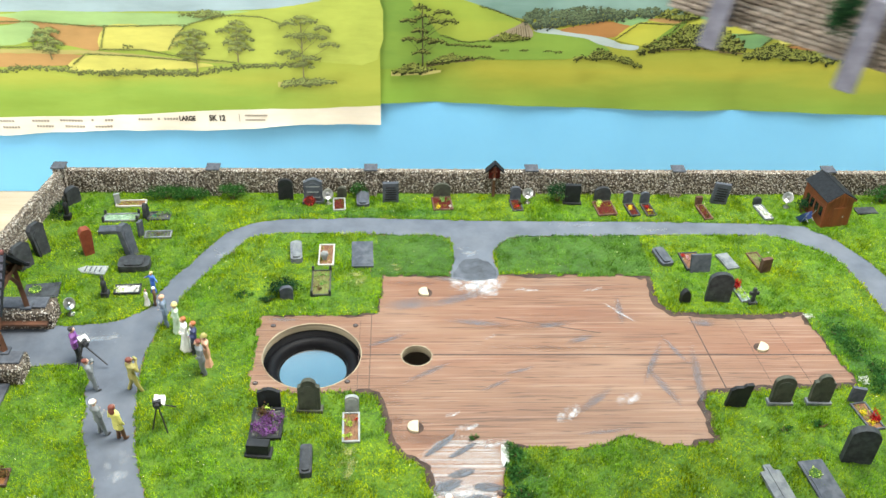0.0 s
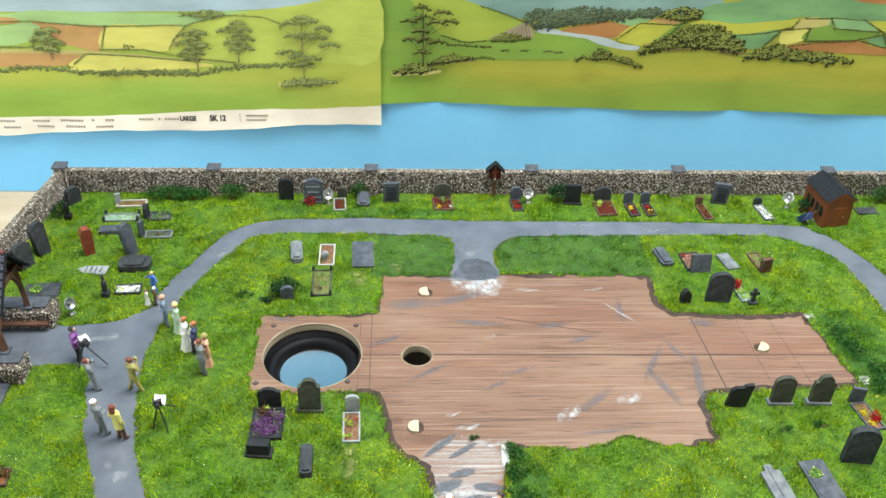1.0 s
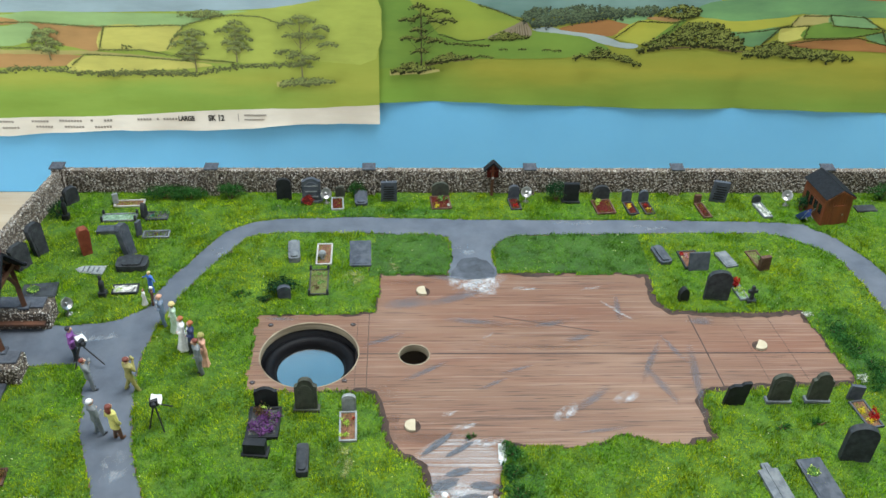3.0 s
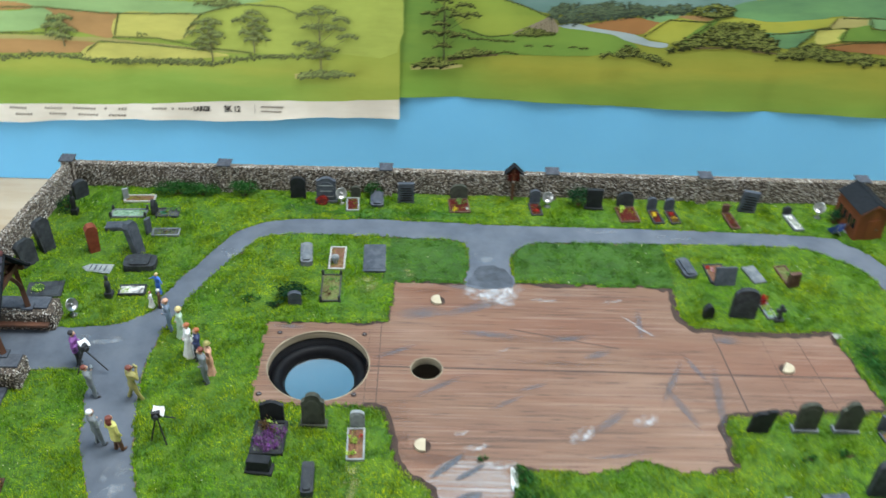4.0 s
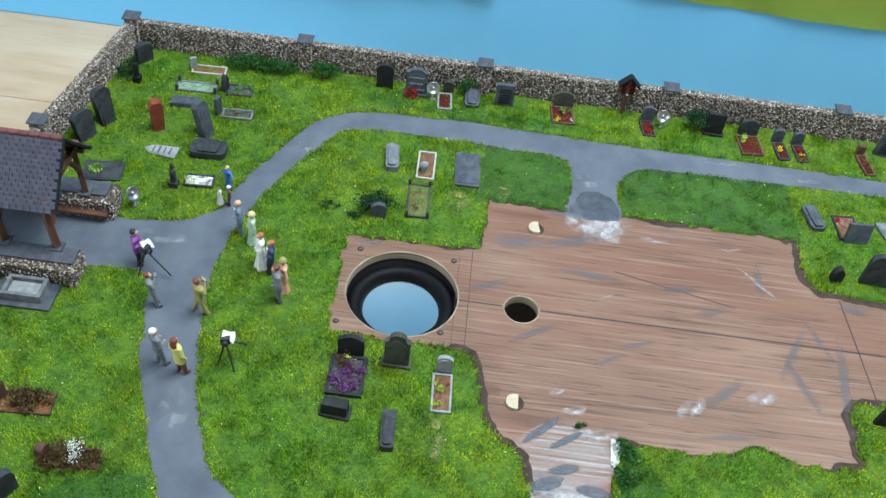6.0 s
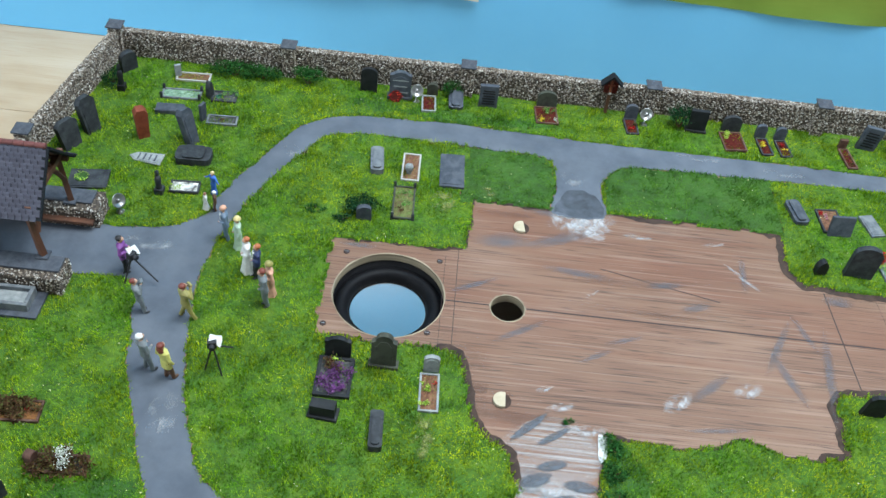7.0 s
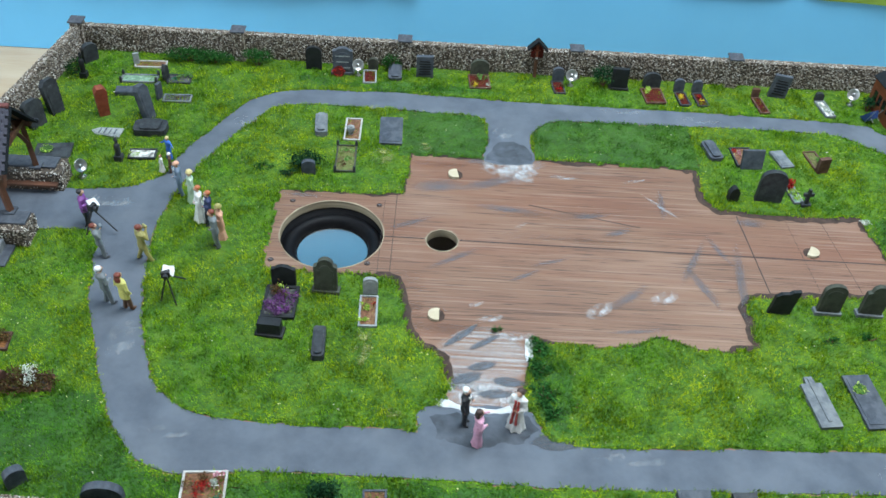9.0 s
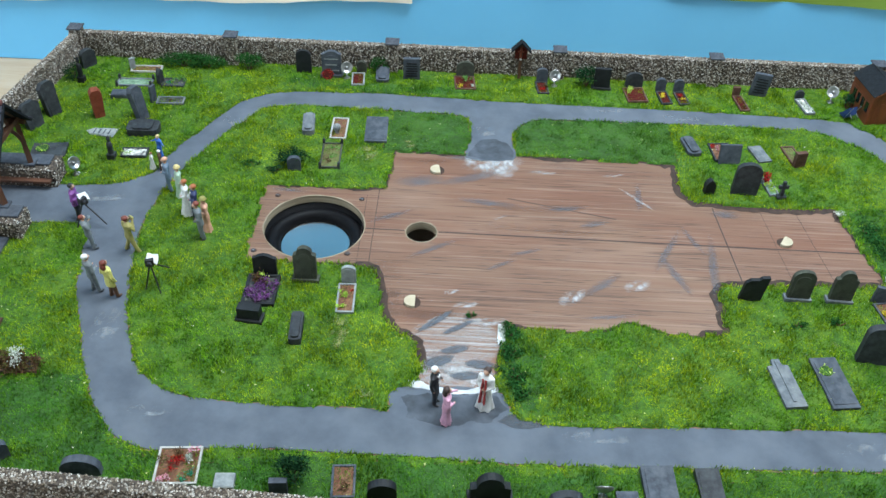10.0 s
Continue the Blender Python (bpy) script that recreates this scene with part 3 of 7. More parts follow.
# ---------- the loudspeaker under the large hole, and marks on the plywood ----------
BLACK = mat("black_rubber", (0.006, 0.006, 0.007), (0.003, 0.003, 0.004), 300, 0.55, 0.15, spec=0.12)
SILVER = mat("silver_cone", (0.44, 0.43, 0.42), (0.41, 0.40, 0.39), 60, 0.24, 0.03, 1.0)
METAL = mat("chrome", (0.42, 0.42, 0.41), (0.3, 0.3, 0.3), 200, 0.3, 0.1, 0.9)
PENCIL = mat("pencil_line", (0.05, 0.03, 0.026), (0.03, 0.018, 0.015), 500, 0.8, 0)
CREAM = mat("cream_card", (0.46, 0.40, 0.28), (0.38, 0.32, 0.22), 300, 0.8, 0.2)
SMEAR_GREY = smear("grey_paint_smear", (0.125, 0.135, 0.16), 0.78, 0.7, 60, (0.5, 1, 1), 0.72, 0.24, 0.12)
SMEAR_WHITE = smear("white_filler_smear", (0.56, 0.56, 0.57), 0.46, 0.8, 150, (1, 1, 1), 0.78, 0.13, 0.25)
SMEAR_STREAK = smear("white_filler_streaks", (0.47, 0.44, 0.43), 0.6, 0.8, 170, (0.05, 2.6, 1), 0.72, 0.1, 0.38)


def loudspeaker():
    t = thing("loudspeaker", SPK[0], SPK[1] - 0.5, 0)
    bm = bmesh.new()
    prof = []
    for i in range(17):
        a = math.pi * (i / 16)
        prof.append((25.6 - 4.4 * math.cos(a), -12.5 + 5.2 * math.sin(a)))
    lathe(bm, [(21.0, -16)] + prof + [(30.0, -17)], 64)
    part("surround", bm, BLACK, t, "glossy black rubber surround", True)
    bm = bmesh.new()
    lathe(bm, [(21.9, -15.2), (21.9, -12.9), (20, -13.1), (16, -13.5), (10, -13.9), (4, -14.1), (0.4, -14.1)], 64)
    part("cone", bm, SILVER, t, "shiny silver dished cone", True)
    bm = bmesh.new()
    lathe(bm, [(31.5, -40), (33, -5.3), (30.6, -5.3), (30.0, -15), (20, -18), (12, -40)], 48)
    part("basket", bm, BLACK, t, "", True)
    tagged(t, "silver-coned loudspeaker with black surround under the baseboard", "loudspeaker")
    for i, (x, y) in enumerate(((-58, 100), (-6, 100), (-63, 47), (-9, 48))):
        s = thing("screw", x, y, 0)
        bm = bmesh.new()
        lathe(bm, [(1.7, 0), (1.7, 0.25), (1.1, 0.45), (0.2, 0.5)], 14)
        part("head", bm, PENCIL, s, "", True)
        bm = bmesh.new()
        box(bm, 0, 0, 0.42, 2.0, 0.35, 0.12)
        part("slot", bm, METAL, s)
        tagged(s, "small dark screw sunk in the plywood", "screw", "screws round the loudspeaker")


loudspeaker()


def hole_rim(c, r0, r1, seed):
    """The raw, splintered edge that the saw left round a hole."""
    bm = bmesh.new()
    k = 72
    a = [bm.verts.new((x, y, 0.05)) for x, y in circle((0, 0), r0, k)]
    b = []
    for i in range(k):
        q = 2 * math.pi * i / k
        r = r1 + (r1 - r0) * 0.9 * noise.noise((math.cos(q) * 4, math.sin(q) * 4, seed))
        b.append(bm.verts.new((r * math.cos(q), r * math.sin(q), 0.16)))
    w = [bm.verts.new((x, y, -5.0)) for x, y in circle((0, 0), r0, k)]
    for i in range(k):
        bm.faces.new((a[i], a[(i + 1) % k], b[(i + 1) % k], b[i]))
        bm.faces.new((a[i], w[i], w[(i + 1) % k], a[(i + 1) % k]))
    at(part("hole_rim", bm, PLY_EDGE, GROUND, "raw cream plywood edge"), c[0], c[1], 0)


hole_rim(SPK, SPK_R - 0.4, SPK_R + 0.25, 1)
hole_rim(HOLE, HOLE_R - 0.5, HOLE_R + 0.25, 2)


def flat_patch(name, x, y, rx, ry, rz, material, label, h=0.06, seed=0, rough=0.35):
    pts = []
    for i in range(40):
        a = 2 * math.pi * i / 40
        k = 1 + rough * noise.noise((math.cos(a) * 1.6 + seed * 3.1, math.sin(a) * 1.6, seed)) + 0.4 * rough * noise.noise((math.cos(a) * 5 + seed, math.sin(a) * 5, 2))
        pts.append((rx * k * math.cos(a), ry * k * math.sin(a)))
    bm = bmesh.new()
    bm.faces.new([bm.verts.new((a, b, h)) for a, b in pts])
    ob = at(part(name, bm, material, GROUND), x, y, 0, rz)
    if label:
        ob["label"] = label


def board_marks():
    for a, b, w in (((-1, 72), (22.5, 71.9), 0.9), ((42.6, 71.8), (299, 70.5), 1.0), ((211, 108), (217, 38), 0.7), ((84, 108), (150, 92), 0.7), ((4, 112), (4, 41), 0.4), ((262, 108), (270, 44), 0.25), ((-3, 41), (-3, 105), 0.25),
                    ((240, 109), (246, 42), 0.2)):
        d = Vector(b) - Vector(a)
        bm = bmesh.new()
        box(bm, d.length / 2, 0, 0, d.length, w, 0.05)
        at(part("pencil_line", bm, PENCIL, GROUND), a[0], a[1], 0, math.degrees(math.atan2(d.y, d.x)))
    for i, (x, y, rx, ry, rz) in enumerate(((14, 86, 16, 2.6, 28), (39, 56, 19, 2.6, 33), (120, 100, 12, 2.4, 10), (60, 150, 20, 4, 0), (44, -33, 9, 7, 10), (-52, 106, 14, 2.2, -2), (70, 103, 24, 3.4, -6), (62, 128, 26, 5, 24), (28, 122, 18, 7, 10),
                                            (166, 115, 16, 2.6, -92), (136, 86, 10, 3, 20), (94, 57, 12, 2, 20), (177, 63, 23, 2.4, -115), (202, 49, 34, 3.2, -95), (136, 31, 16, 3.2, 42), (180, 42, 19, 3, -67), (218, 102, 10, 4, 0), (194, 75, 15, 2.4, -66), (139, 6, 18, 2, 8), (80, 45, 11, 2, 31))):
        flat_patch("paint_smear", x, y, rx, ry, rz, SMEAR_GREY, "grey paint smear", 0.08 + 0.01 * i, 5 + i)
    for i, (x, y, rx, ry, rz) in enumerate(((74, 149, 20, 10, 0), (78, 141, 16, 12, 40), (66, 143, 12, 9, 10), (60, 10, 8, 3, 20), (108, 137, 9, 2, 0), (52, 20, 5, 2, 30), (71, -3, 12, 4, 8),
                                            (44, -42, 12, 9, 0), (64, -43, 14, 8, 6), (54, -36, 15, 6, 0), (119, 20, 10, 5, 43), (156, 32, 9, 5, 30), (165, 113, 15, 1.6, -47), (79, 139, 12, 7, -43), (152, 137, 8, 1.5, 16), (79, 88, 5, 1.2, 40))):
        flat_patch("filler_patch", x, y, rx, ry, rz, SMEAR_WHITE, "white filler patch", 0.3 + 0.01 * i, 40 + i)
    slate = smear("slate_paint_dab", (0.085, 0.095, 0.115), 0.95, 0.7, 90, (1, 1, 1), 0.92, 0.16, 0.36)
    for i, (x, y, rx, ry, rz) in enumerate(((44, -4, 14, 2.0, 44), (56, -8, 11, 1.9, 36), (56, -24, 8, 2.8, 18), (69, -34, 9, 3.2, -2), (48, -33, 8, 3.6, 24), (62, -42, 9, 3, 6))):
        flat_patch("paint_dab", x, y, rx, ry, rz, slate, "dark slate paint dab", 0.5 + 0.01 * i, 160 + i)
    flat_patch("filler_streaks", 57, -18, 25, 22, 0, SMEAR_STREAK, "streaky white filler over the doorway strip", 0.06, 61, 0.2)
    flat_patch("filler_streaks", 55, -41, 23, 10, 0, SMEAR_STREAK, "streaky white filler over the doorway strip", 0.07, 62, 0.2)
    solid = mat("white_filler", (0.60, 0.61, 0.62), (0.30, 0.31, 0.33), 110, 0.9, 0.6)
    for up, down in (([(33, -47), (42, -49), (52, -51.5), (64, -51), (76, -47)], [(78, -52), (66, -54), (52, -55), (42, -53), (33, -51)]),
                     ([(78, -4), (81.5, -6), (82, -12)], [(79.5, -20), (77.5, -18), (77.5, -9)])):
        bm = bmesh.new()
        plate(bm, ragged(spline(up + down, True, 3), 1.2, 21, 1.5), 0.1, 0.75)
        part("filler_edge", bm, solid, GROUND, "white filler edge")
    dark = smear("dark_varnish_stain", (0.15, 0.065, 0.04), 0.42, 0.6, 60, (0.12, 1.4, 1), 0.45)
    for i, (x, y, rx, ry, rz) in enumerate(((105, 103, 40, 8, 5), (30, 5, 30, 12, 0), (30, 147, 22, 6, 0), (110, 80, 50, 5, 0), (14, 20, 12, 26, 0))):
        flat_patch("varnish_stain", x, y, rx, ry, rz, dark, "dark brown varnish stain", 0.02 + 0.002 * i, 90 + i)
    bm = bmesh.new()
    k = len(ply_poly)
    pairs = []
    for i, (x, y) in enumerate(ply_poly):
        (ax, ay), (bx, by) = ply_poly[i - 3], ply_poly[(i + 3) % k]
        d = Vector((ay - by, bx - ax)).normalized()
        w = 0.2 + 5.0 * max(0.0, noise.noise((x * 0.03, y * 0.03, 7)) - 0.05) + 1.2 * noise.noise((x * 0.2, y * 0.2, 3))
        if 185 < x < 300 and (y < 46 or y > 100):
            w += 3.5
        if -5 < x < 40 and y < 40:
            w += 3.0
        if not inside(np.array([x + d.x]), np.array([y + d.y]), ply_poly)[0]:
            d = -d
        pairs.append((bm.verts.new((x - d.x * 1.5, y - d.y * 1.5, 0.3)), bm.verts.new((x + d.x * max(0.3, w), y + d.y * max(0.3, w), 0.12))))
    for i in range(k):
        p, q = pairs[i], pairs[(i + 1) % k]
        x, y = ply_poly[i]
        if y > -40 and not (55 < x < 92 and y > 145) and not x < -60:
            bm.faces.new((p[0], q[0], q[1], p[1]))
    part("earth_edge", bm, EARTH, GROUND, "bare brown earth edge")
    for i, (x, y, rx, ry) in enumerate(((-8, 148, 9, 11), (-6, -14, 5, 14), (18, 160, 6, 5), (10, -58, 7, 3), (255, -8, 3, 2))):
        flat_patch("bare_patch", x, y, rx, ry, 0, smear("dry_turf", (0.22, 0.24, 0.07), 0.42, 0.95, 260), "dry straw-coloured bare patch", 1.9, 130 + i)


board_marks()


def path_marks():
    """Scuffs on the painted path: darker fresh paint at the church doors, pale scrapes by the edges."""
    wet = smear("darker_path_paint", (0.052, 0.059, 0.070), 0.95, 0.6, 60, (1, 1, 1), 0.8, 0.2, 0.38)
    pale = smear("pale_path_scuff", (0.34, 0.36, 0.38), 0.38, 0.8, 120, (1, 1, 1), 0.7)
    fresh = mat("fresh_path_paint", (0.066, 0.075, 0.090), (0.034, 0.039, 0.047), 60, 0.8, 0.4, spec=0.2, dirt=(0.11, 0.124, 0.15), dirt_amount=0.6, dirt_scale=90)
    for k, pts in enumerate(([(59, 150), (73, 148.5), (88, 150), (88, 160), (85, 168), (76, 172), (67, 170), (61, 164)], [(31, -58), (42, -54.5), (56, -56), (78, -54), (84, -62), (74, -71), (52, -75), (34, -70)])):
        bm = bmesh.new()
        plate(bm, ragged(pts, 2.4, 31 + k, 1.5), 0.3, 0.49)
        part("fresh_paint", bm, fresh, GROUND, "darker fresh path paint")
    for i, (x, y, rx, ry, m) in enumerate(((69, 182, 9, 7, pale), (205, 210, 18, 4, pale), (150, 216, 20, 3, pale),
                                           (-103, 180, 7, 6, pale), (125, -78, 18, 4, pale), (-90, -75, 11, 4, pale), (260, -78, 18, 5, pale), (90, -70, 12, 5, wet), (-128, -20, 8, 14, pale), (-168, 90, 18, 5, pale))):
        flat_patch("scuff", x, y, rx, ry, 0, m, "", 0.5 + 0.01 * i, 300 + i)


path_marks()


def pad(x, y, rz):
    t = thing("card_plug", x, y, 0, rz)
    bm = bmesh.new()
    lathe(bm, [(4.7, 0), (4.7, 0.08), (4.2, 0.1), (0.1, 0.1)], 24)
    part("recess", bm, EARTH, t)
    bm = bmesh.new()
    plate(bm, [(4.4 * math.cos(math.radians(a)), 4.4 * math.sin(math.radians(a))) for a in range(75, 287, 12)] + [(1.6, -4.2), (1.6, 4.2)], 0.05, 1.7)
    bevel_all(bm, 0.25)
    part("plug", bm, CREAM, t, "cream half-round plug")
    tagged(t, "cream half-round card plug in a drilled hole", "plug", "plugs in the plywood")


pad(39, 134, 10)
pad(31, 10, 0)
pad(249, 77, 150)


# ---------- gravestones ----------
def outline(kind, w, h):
    a = w / 2
    arc = lambda cx, cz, r, s, e, n=9: [(cx + r * math.cos(math.radians(s + (e - s) * i / n)), cz + r * math.sin(math.radians(s + (e - s) * i / n))) for i in range(n + 1)]
    if kind == "round":
        return [(-a, 0), (a, 0)] + [(x, h - a * 0.75 + (z) * 0.75) for x, z in arc(0, 0, a, 0, 180, 12)]
    if kind == "shoulder":
        s = a * 0.68
        return [(-a, 0), (a, 0), (a, h - s - 1.2), (s, h - s - 0.2)] + [(x, h - s + z) for x, z in arc(0, 0, s, 8, 172, 10)] + [(-s, h - s - 0.2), (-a, h - s - 1.2)]
    if kind == "gothic":
        return [(-a, 0), (a, 0), (a, h * 0.66), (a * 0.8, h * 0.8), (a * 0.45, h * 0.93), (0, h), (-a * 0.45, h * 0.93), (-a * 0.8, h * 0.8), (-a, h * 0.66)]
    if kind == "ogee":
        return [(-a, 0), (a, 0), (a, h * 0.86), (a * 0.75, h * 0.88), (a * 0.4, h * 0.97), (0, h), (-a * 0.4, h * 0.97), (-a * 0.75, h * 0.88), (-a, h * 0.86)]
    if kind == "slant":
        return [(-a, 0), (a, 0), (a, h), (a * 0.3, h * 0.95), (a * 0.1, h * 0.86), (-a * 0.6, h * 0.82), (-a, h * 0.7)]
    if kind == "taper":
        return [(-a * 0.8, 0), (a * 0.8, 0), (a, h * 0.88), (a * 0.55, h), (-a * 0.55, h), (-a, h * 0.88)]
    return [(-a, 0), (a, 0), (a, h), (-a, h)]


def headstone(kind, x, y, w, h, rz, stone, label, depth=2.6, lean=0, tilt=0, plinth=0, panel=0, bars=0, z=0.7, group="headstones"):
    t = thing("headstone", x, y, z, rz, lean, tilt)
    zb = 2.2 if plinth else 0
    bm = bmesh.new()
    plate(bm, [(a, b + zb - (0 if plinth else 1.5)) for a, b in outline(kind, w, h - zb + (0 if plinth else 1.5))], -depth / 2, depth / 2, "y")
    bevel_all(bm, 0.35, 0.9)
    part("tablet", bm, STONE[stone], t)
    if plinth:
        bm = bmesh.new()
        box(bm, 0, 0, -1.2, w + 2.6, depth + 2.4, 3.4, 0.4)
        part("plinth", bm, STONE["grey" if plinth == 2 else stone], t)
    if panel:
        bm = bmesh.new()
        plate(bm, [(a * 0.72, zb + 1.5 + b * 0.76) for a, b in outline(kind, w, h - zb)], -depth / 2 - 0.35, -depth / 2 + 0.1, "y")
        part("panel", bm, STONE[stone if stone in ("slate", "pale") else "olive" if stone == "olive" else "charcoal"], t)
    for i in range(bars):
        bm = bmesh.new()
        box(bm, 0, -depth / 2 - 0.2, zb + 3 + i * (h - zb - 5) / bars, w * (0.72 - 0.1 * (i % 2)), 0.5, 0.9, 0.1)
        part("lettering_bar", bm, STONE["black" if bars > 4 else "pale"], t)
    return tagged(t, label, "headstone", group)


FILL = {"brown": mat("brown_chips", (0.17, 0.07, 0.035), (0.08, 0.035, 0.02), 700, 0.95, 0.8, dirt=(0.3, 0.2, 0.1), dirt_scale=400),
        "red": mat("red_chips", (0.10, 0.014, 0.010), (0.04, 0.010, 0.008), 700, 0.95, 0.8, spec=0.1, dirt=(0.05, 0.022, 0.014), dirt_scale=400),
        "green": mat("green_glass_chips", (0.15, 0.27, 0.17), (0.07, 0.13, 0.07), 700, 0.6, 0.8, dirt=(0.45, 0.55, 0.45), dirt_scale=500),
        "moss": mat("mossy_earth", (0.10, 0.15, 0.03), (0.09, 0.06, 0.025), 300, 0.95, 0.8, dirt=(0.16, 0.10, 0.05), dirt_scale=200),
        "white": mat("white_chips", (0.75, 0.75, 0.70), (0.55, 0.55, 0.5), 700, 0.9, 0.8, dirt=(0.03, 0.03, 0.03), dirt_amount=0.9, dirt_scale=300),
        "dark": mat("dark_chips", (0.045, 0.048, 0.05), (0.018, 0.018, 0.022), 700, 0.8, 0.8, dirt=(0.2, 0.2, 0.18), dirt_scale=500),
        "orange": mat("orange_gravel", (0.27, 0.12, 0.025), (0.14, 0.06, 0.018), 700, 0.9, 0.8, dirt=(0.15, 0.05, 0.03), dirt_scale=300)}
PETAL = {"yellow": island_ramp("yellow_petals", [(0.75, 0.50, 0.02), (0.85, 0.68, 0.05), (0.35, 0.45, 0.05)], 0.7, 60, 0),
         "lime": island_ramp("lime_leaves", [(0.25, 0.45, 0.03), (0.45, 0.65, 0.08), (0.6, 0.72, 0.2)], 0.7, 60, 0),
         "red": island_ramp("red_petals", [(0.28, 0.006, 0.012), (0.42, 0.015, 0.02), (0.5, 0.06, 0.025)], 0.7, 60, 0),
         "white": island_ramp("white_petals", [(0.8, 0.8, 0.76), (0.65, 0.68, 0.6), (0.4, 0.5, 0.35)], 0.7, 60, 0),
         "purple": island_ramp("purple_petals", [(0.10, 0.03, 0.14), (0.20, 0.07, 0.24), (0.12, 0.12, 0.10)], 0.7, 60, 0),
         "pink": island_ramp("pink_petals", [(0.75, 0.15, 0.3), (0.8, 0.4, 0.5), (0.8, 0.75, 0.72)], 0.7, 60, 0),
         "green": island_ramp("light_leaves", [(0.07, 0.20, 0.03), (0.14, 0.34, 0.06), (0.3, 0.48, 0.16)], 0.7, 60, 0),
         "brown": island_ramp("brown_foliage", [(0.05, 0.03, 0.015), (0.12, 0.06, 0.03), (0.1, 0.12, 0.03)], 0.8, 60, 0),
         "teal": island_ramp("teal_leaves", [(0.02, 0.22, 0.13), (0.05, 0.35, 0.2)], 0.7, 60, 0)}
seeds = iter(range(500, 900))


def plant(parent, x, y, r, colour, z=1.2, count=70, tall=0.8, size=0.9):
    v, f = leaves((x, y, z + 0.4), (r * 1.25, r * 1.25, r * tall * 1.2), int(count * 1.7), size * 1.2, next(seeds))
    raw("flower_clump" if colour not in ("green", "brown", "lime", "teal") else "foliage", v, f, PETAL[colour], parent)


def kerb_grave(x, y, w, l, rz, kerb, fill, label, plants=(), posts=0, k=1.1, h=1.9, z=0.6, group="kerbed graves"):
    t = thing("kerbed_grave", x, y, z, rz)
    for cx, cy, sx, sy in ((-(w - k) / 2, 0, k, l - 2 * k), ((w - k) / 2, 0, k, l - 2 * k), (0, (l - k) / 2, w, k), (0, -(l - k) / 2, w, k)):
        bm = bmesh.new()
        box(bm, cx, cy, -0.8, sx, sy, h + 0.8, 0.22)
        part("kerb", bm, STONE[kerb], t)
    bm = bmesh.new()
    bmesh.ops.create_grid(bm, x_segments=10, y_segments=14, size=0.5, matrix=Matrix.Diagonal((w - 2 * k + 0.3, l - 2 * k + 0.3, 1, 1)))
    for v in bm.verts:
        v.co.z = h * 0.62 + rnd.uniform(-0.3, 0.35)
    e = bmesh.ops.extrude_face_region(bm, geom=list(bm.faces))
    bmesh.ops.translate(bm, vec=(0, 0, -1.4), verts=[g for g in e["geom"] if isinstance(g, bmesh.types.BMVert)])
    part("bed", bm, FILL[fill], t)
    for p in plants:
        plant(t, *p)
    if posts:
        for cx in (-1, 1):
            for cy in (-1, 1):
                bm = bmesh.new()
                box(bm, cx * (w - k) / 2, cy * (l - k) / 2, 0, 1.7, 1.7, posts, 0.3)
                ball(bm, (cx * (w - k) / 2, cy * (l - k) / 2, posts + 0.5), 0.9)
                part("corner_post", bm, STONE["charcoal"], t)
    return tagged(t, label, "grave", group)


def ledger(x, y, w, l, h, rz, stone, label, kind="flat", z=0.7, tilt=0, group="ledger stones"):
    t = thing("ledger_stone", x, y, z, rz, tilt)
    bm = bmesh.new()
    a, b = w / 2, l / 2
    if kind == "coffin":
        pts = [(-a * 0.62, -b), (a * 0.62, -b), (a, b * 0.45), (a * 0.62, b), (-a * 0.62, b), (-a, b * 0.45)]
    elif kind == "point":
        pts = [(-a, -b), (a, -b), (a * 0.75, b * 0.55), (0, b), (-a * 0.75, b * 0.55)]
    elif kind == "chest":
        q = min(a, b) * 0.45
        pts = [(-a + q, -b), (a - q, -b), (a - q * 0.3, -b + q * 0.3), (a, -b + q), (a, b - q), (a - q * 0.3, b - q * 0.3), (a - q, b), (-a + q, b), (-a + q * 0.3, b - q * 0.3), (-a, b - q), (-a, -b + q), (-a + q * 0.3, -b + q * 0.3)]
    elif kind == "cross":
        pts = [(-a, -b), (a, -b), (a, b * 0.72), (a * 0.45, b * 0.74), (a * 0.38, b), (-a * 0.38, b), (-a * 0.45, b * 0.74), (-a, b * 0.72)]
    else:
        pts = [(-a, -b), (a, -b), (a, b), (-a, b)]
    plate(bm, pts, -1, h)
    bevel_all(bm, min(1.1 if kind == "chest" else 0.5, h * 0.3), 0.8)
    part("slab", bm, STONE[stone], t)
    bm = bmesh.new()
    if kind in ("chest", "coffin"):
        for f in plate(bm, [(p[0] * 0.62, p[1] * 0.88) for p in pts], h - 0.2, h + 1.3):
            pass
        bevel_all(bm, 0.5, 0.8)
    elif kind == "cross":
        plate(bm, [(-a * 0.16, -b * 0.8), (a * 0.16, -b * 0.8), (a * 0.16, b * 0.9), (-a * 0.16, b * 0.9)], h - 0.1, h + 0.55)
        bevel_all(bm, 0.15, 0.8)
    else:
        plate(bm, [(p[0] * 0.8, p[1] * 0.86) for p in pts], h - 0.1, h + 0.3)
        bevel_all(bm, 0.15, 0.8)
    part("raised_panel", bm, STONE[stone], t)
    if kind == "point":
        for i in range(4):
            bm = bmesh.new()
            box(bm, 0, -b * 0.6 + i * b * 0.33, h + 0.25, a * 1.1, b * 0.1, 0.15)
            part("lettering_bar", bm, STONE["slate"], t)
    return tagged(t, label, "grave slab", group)


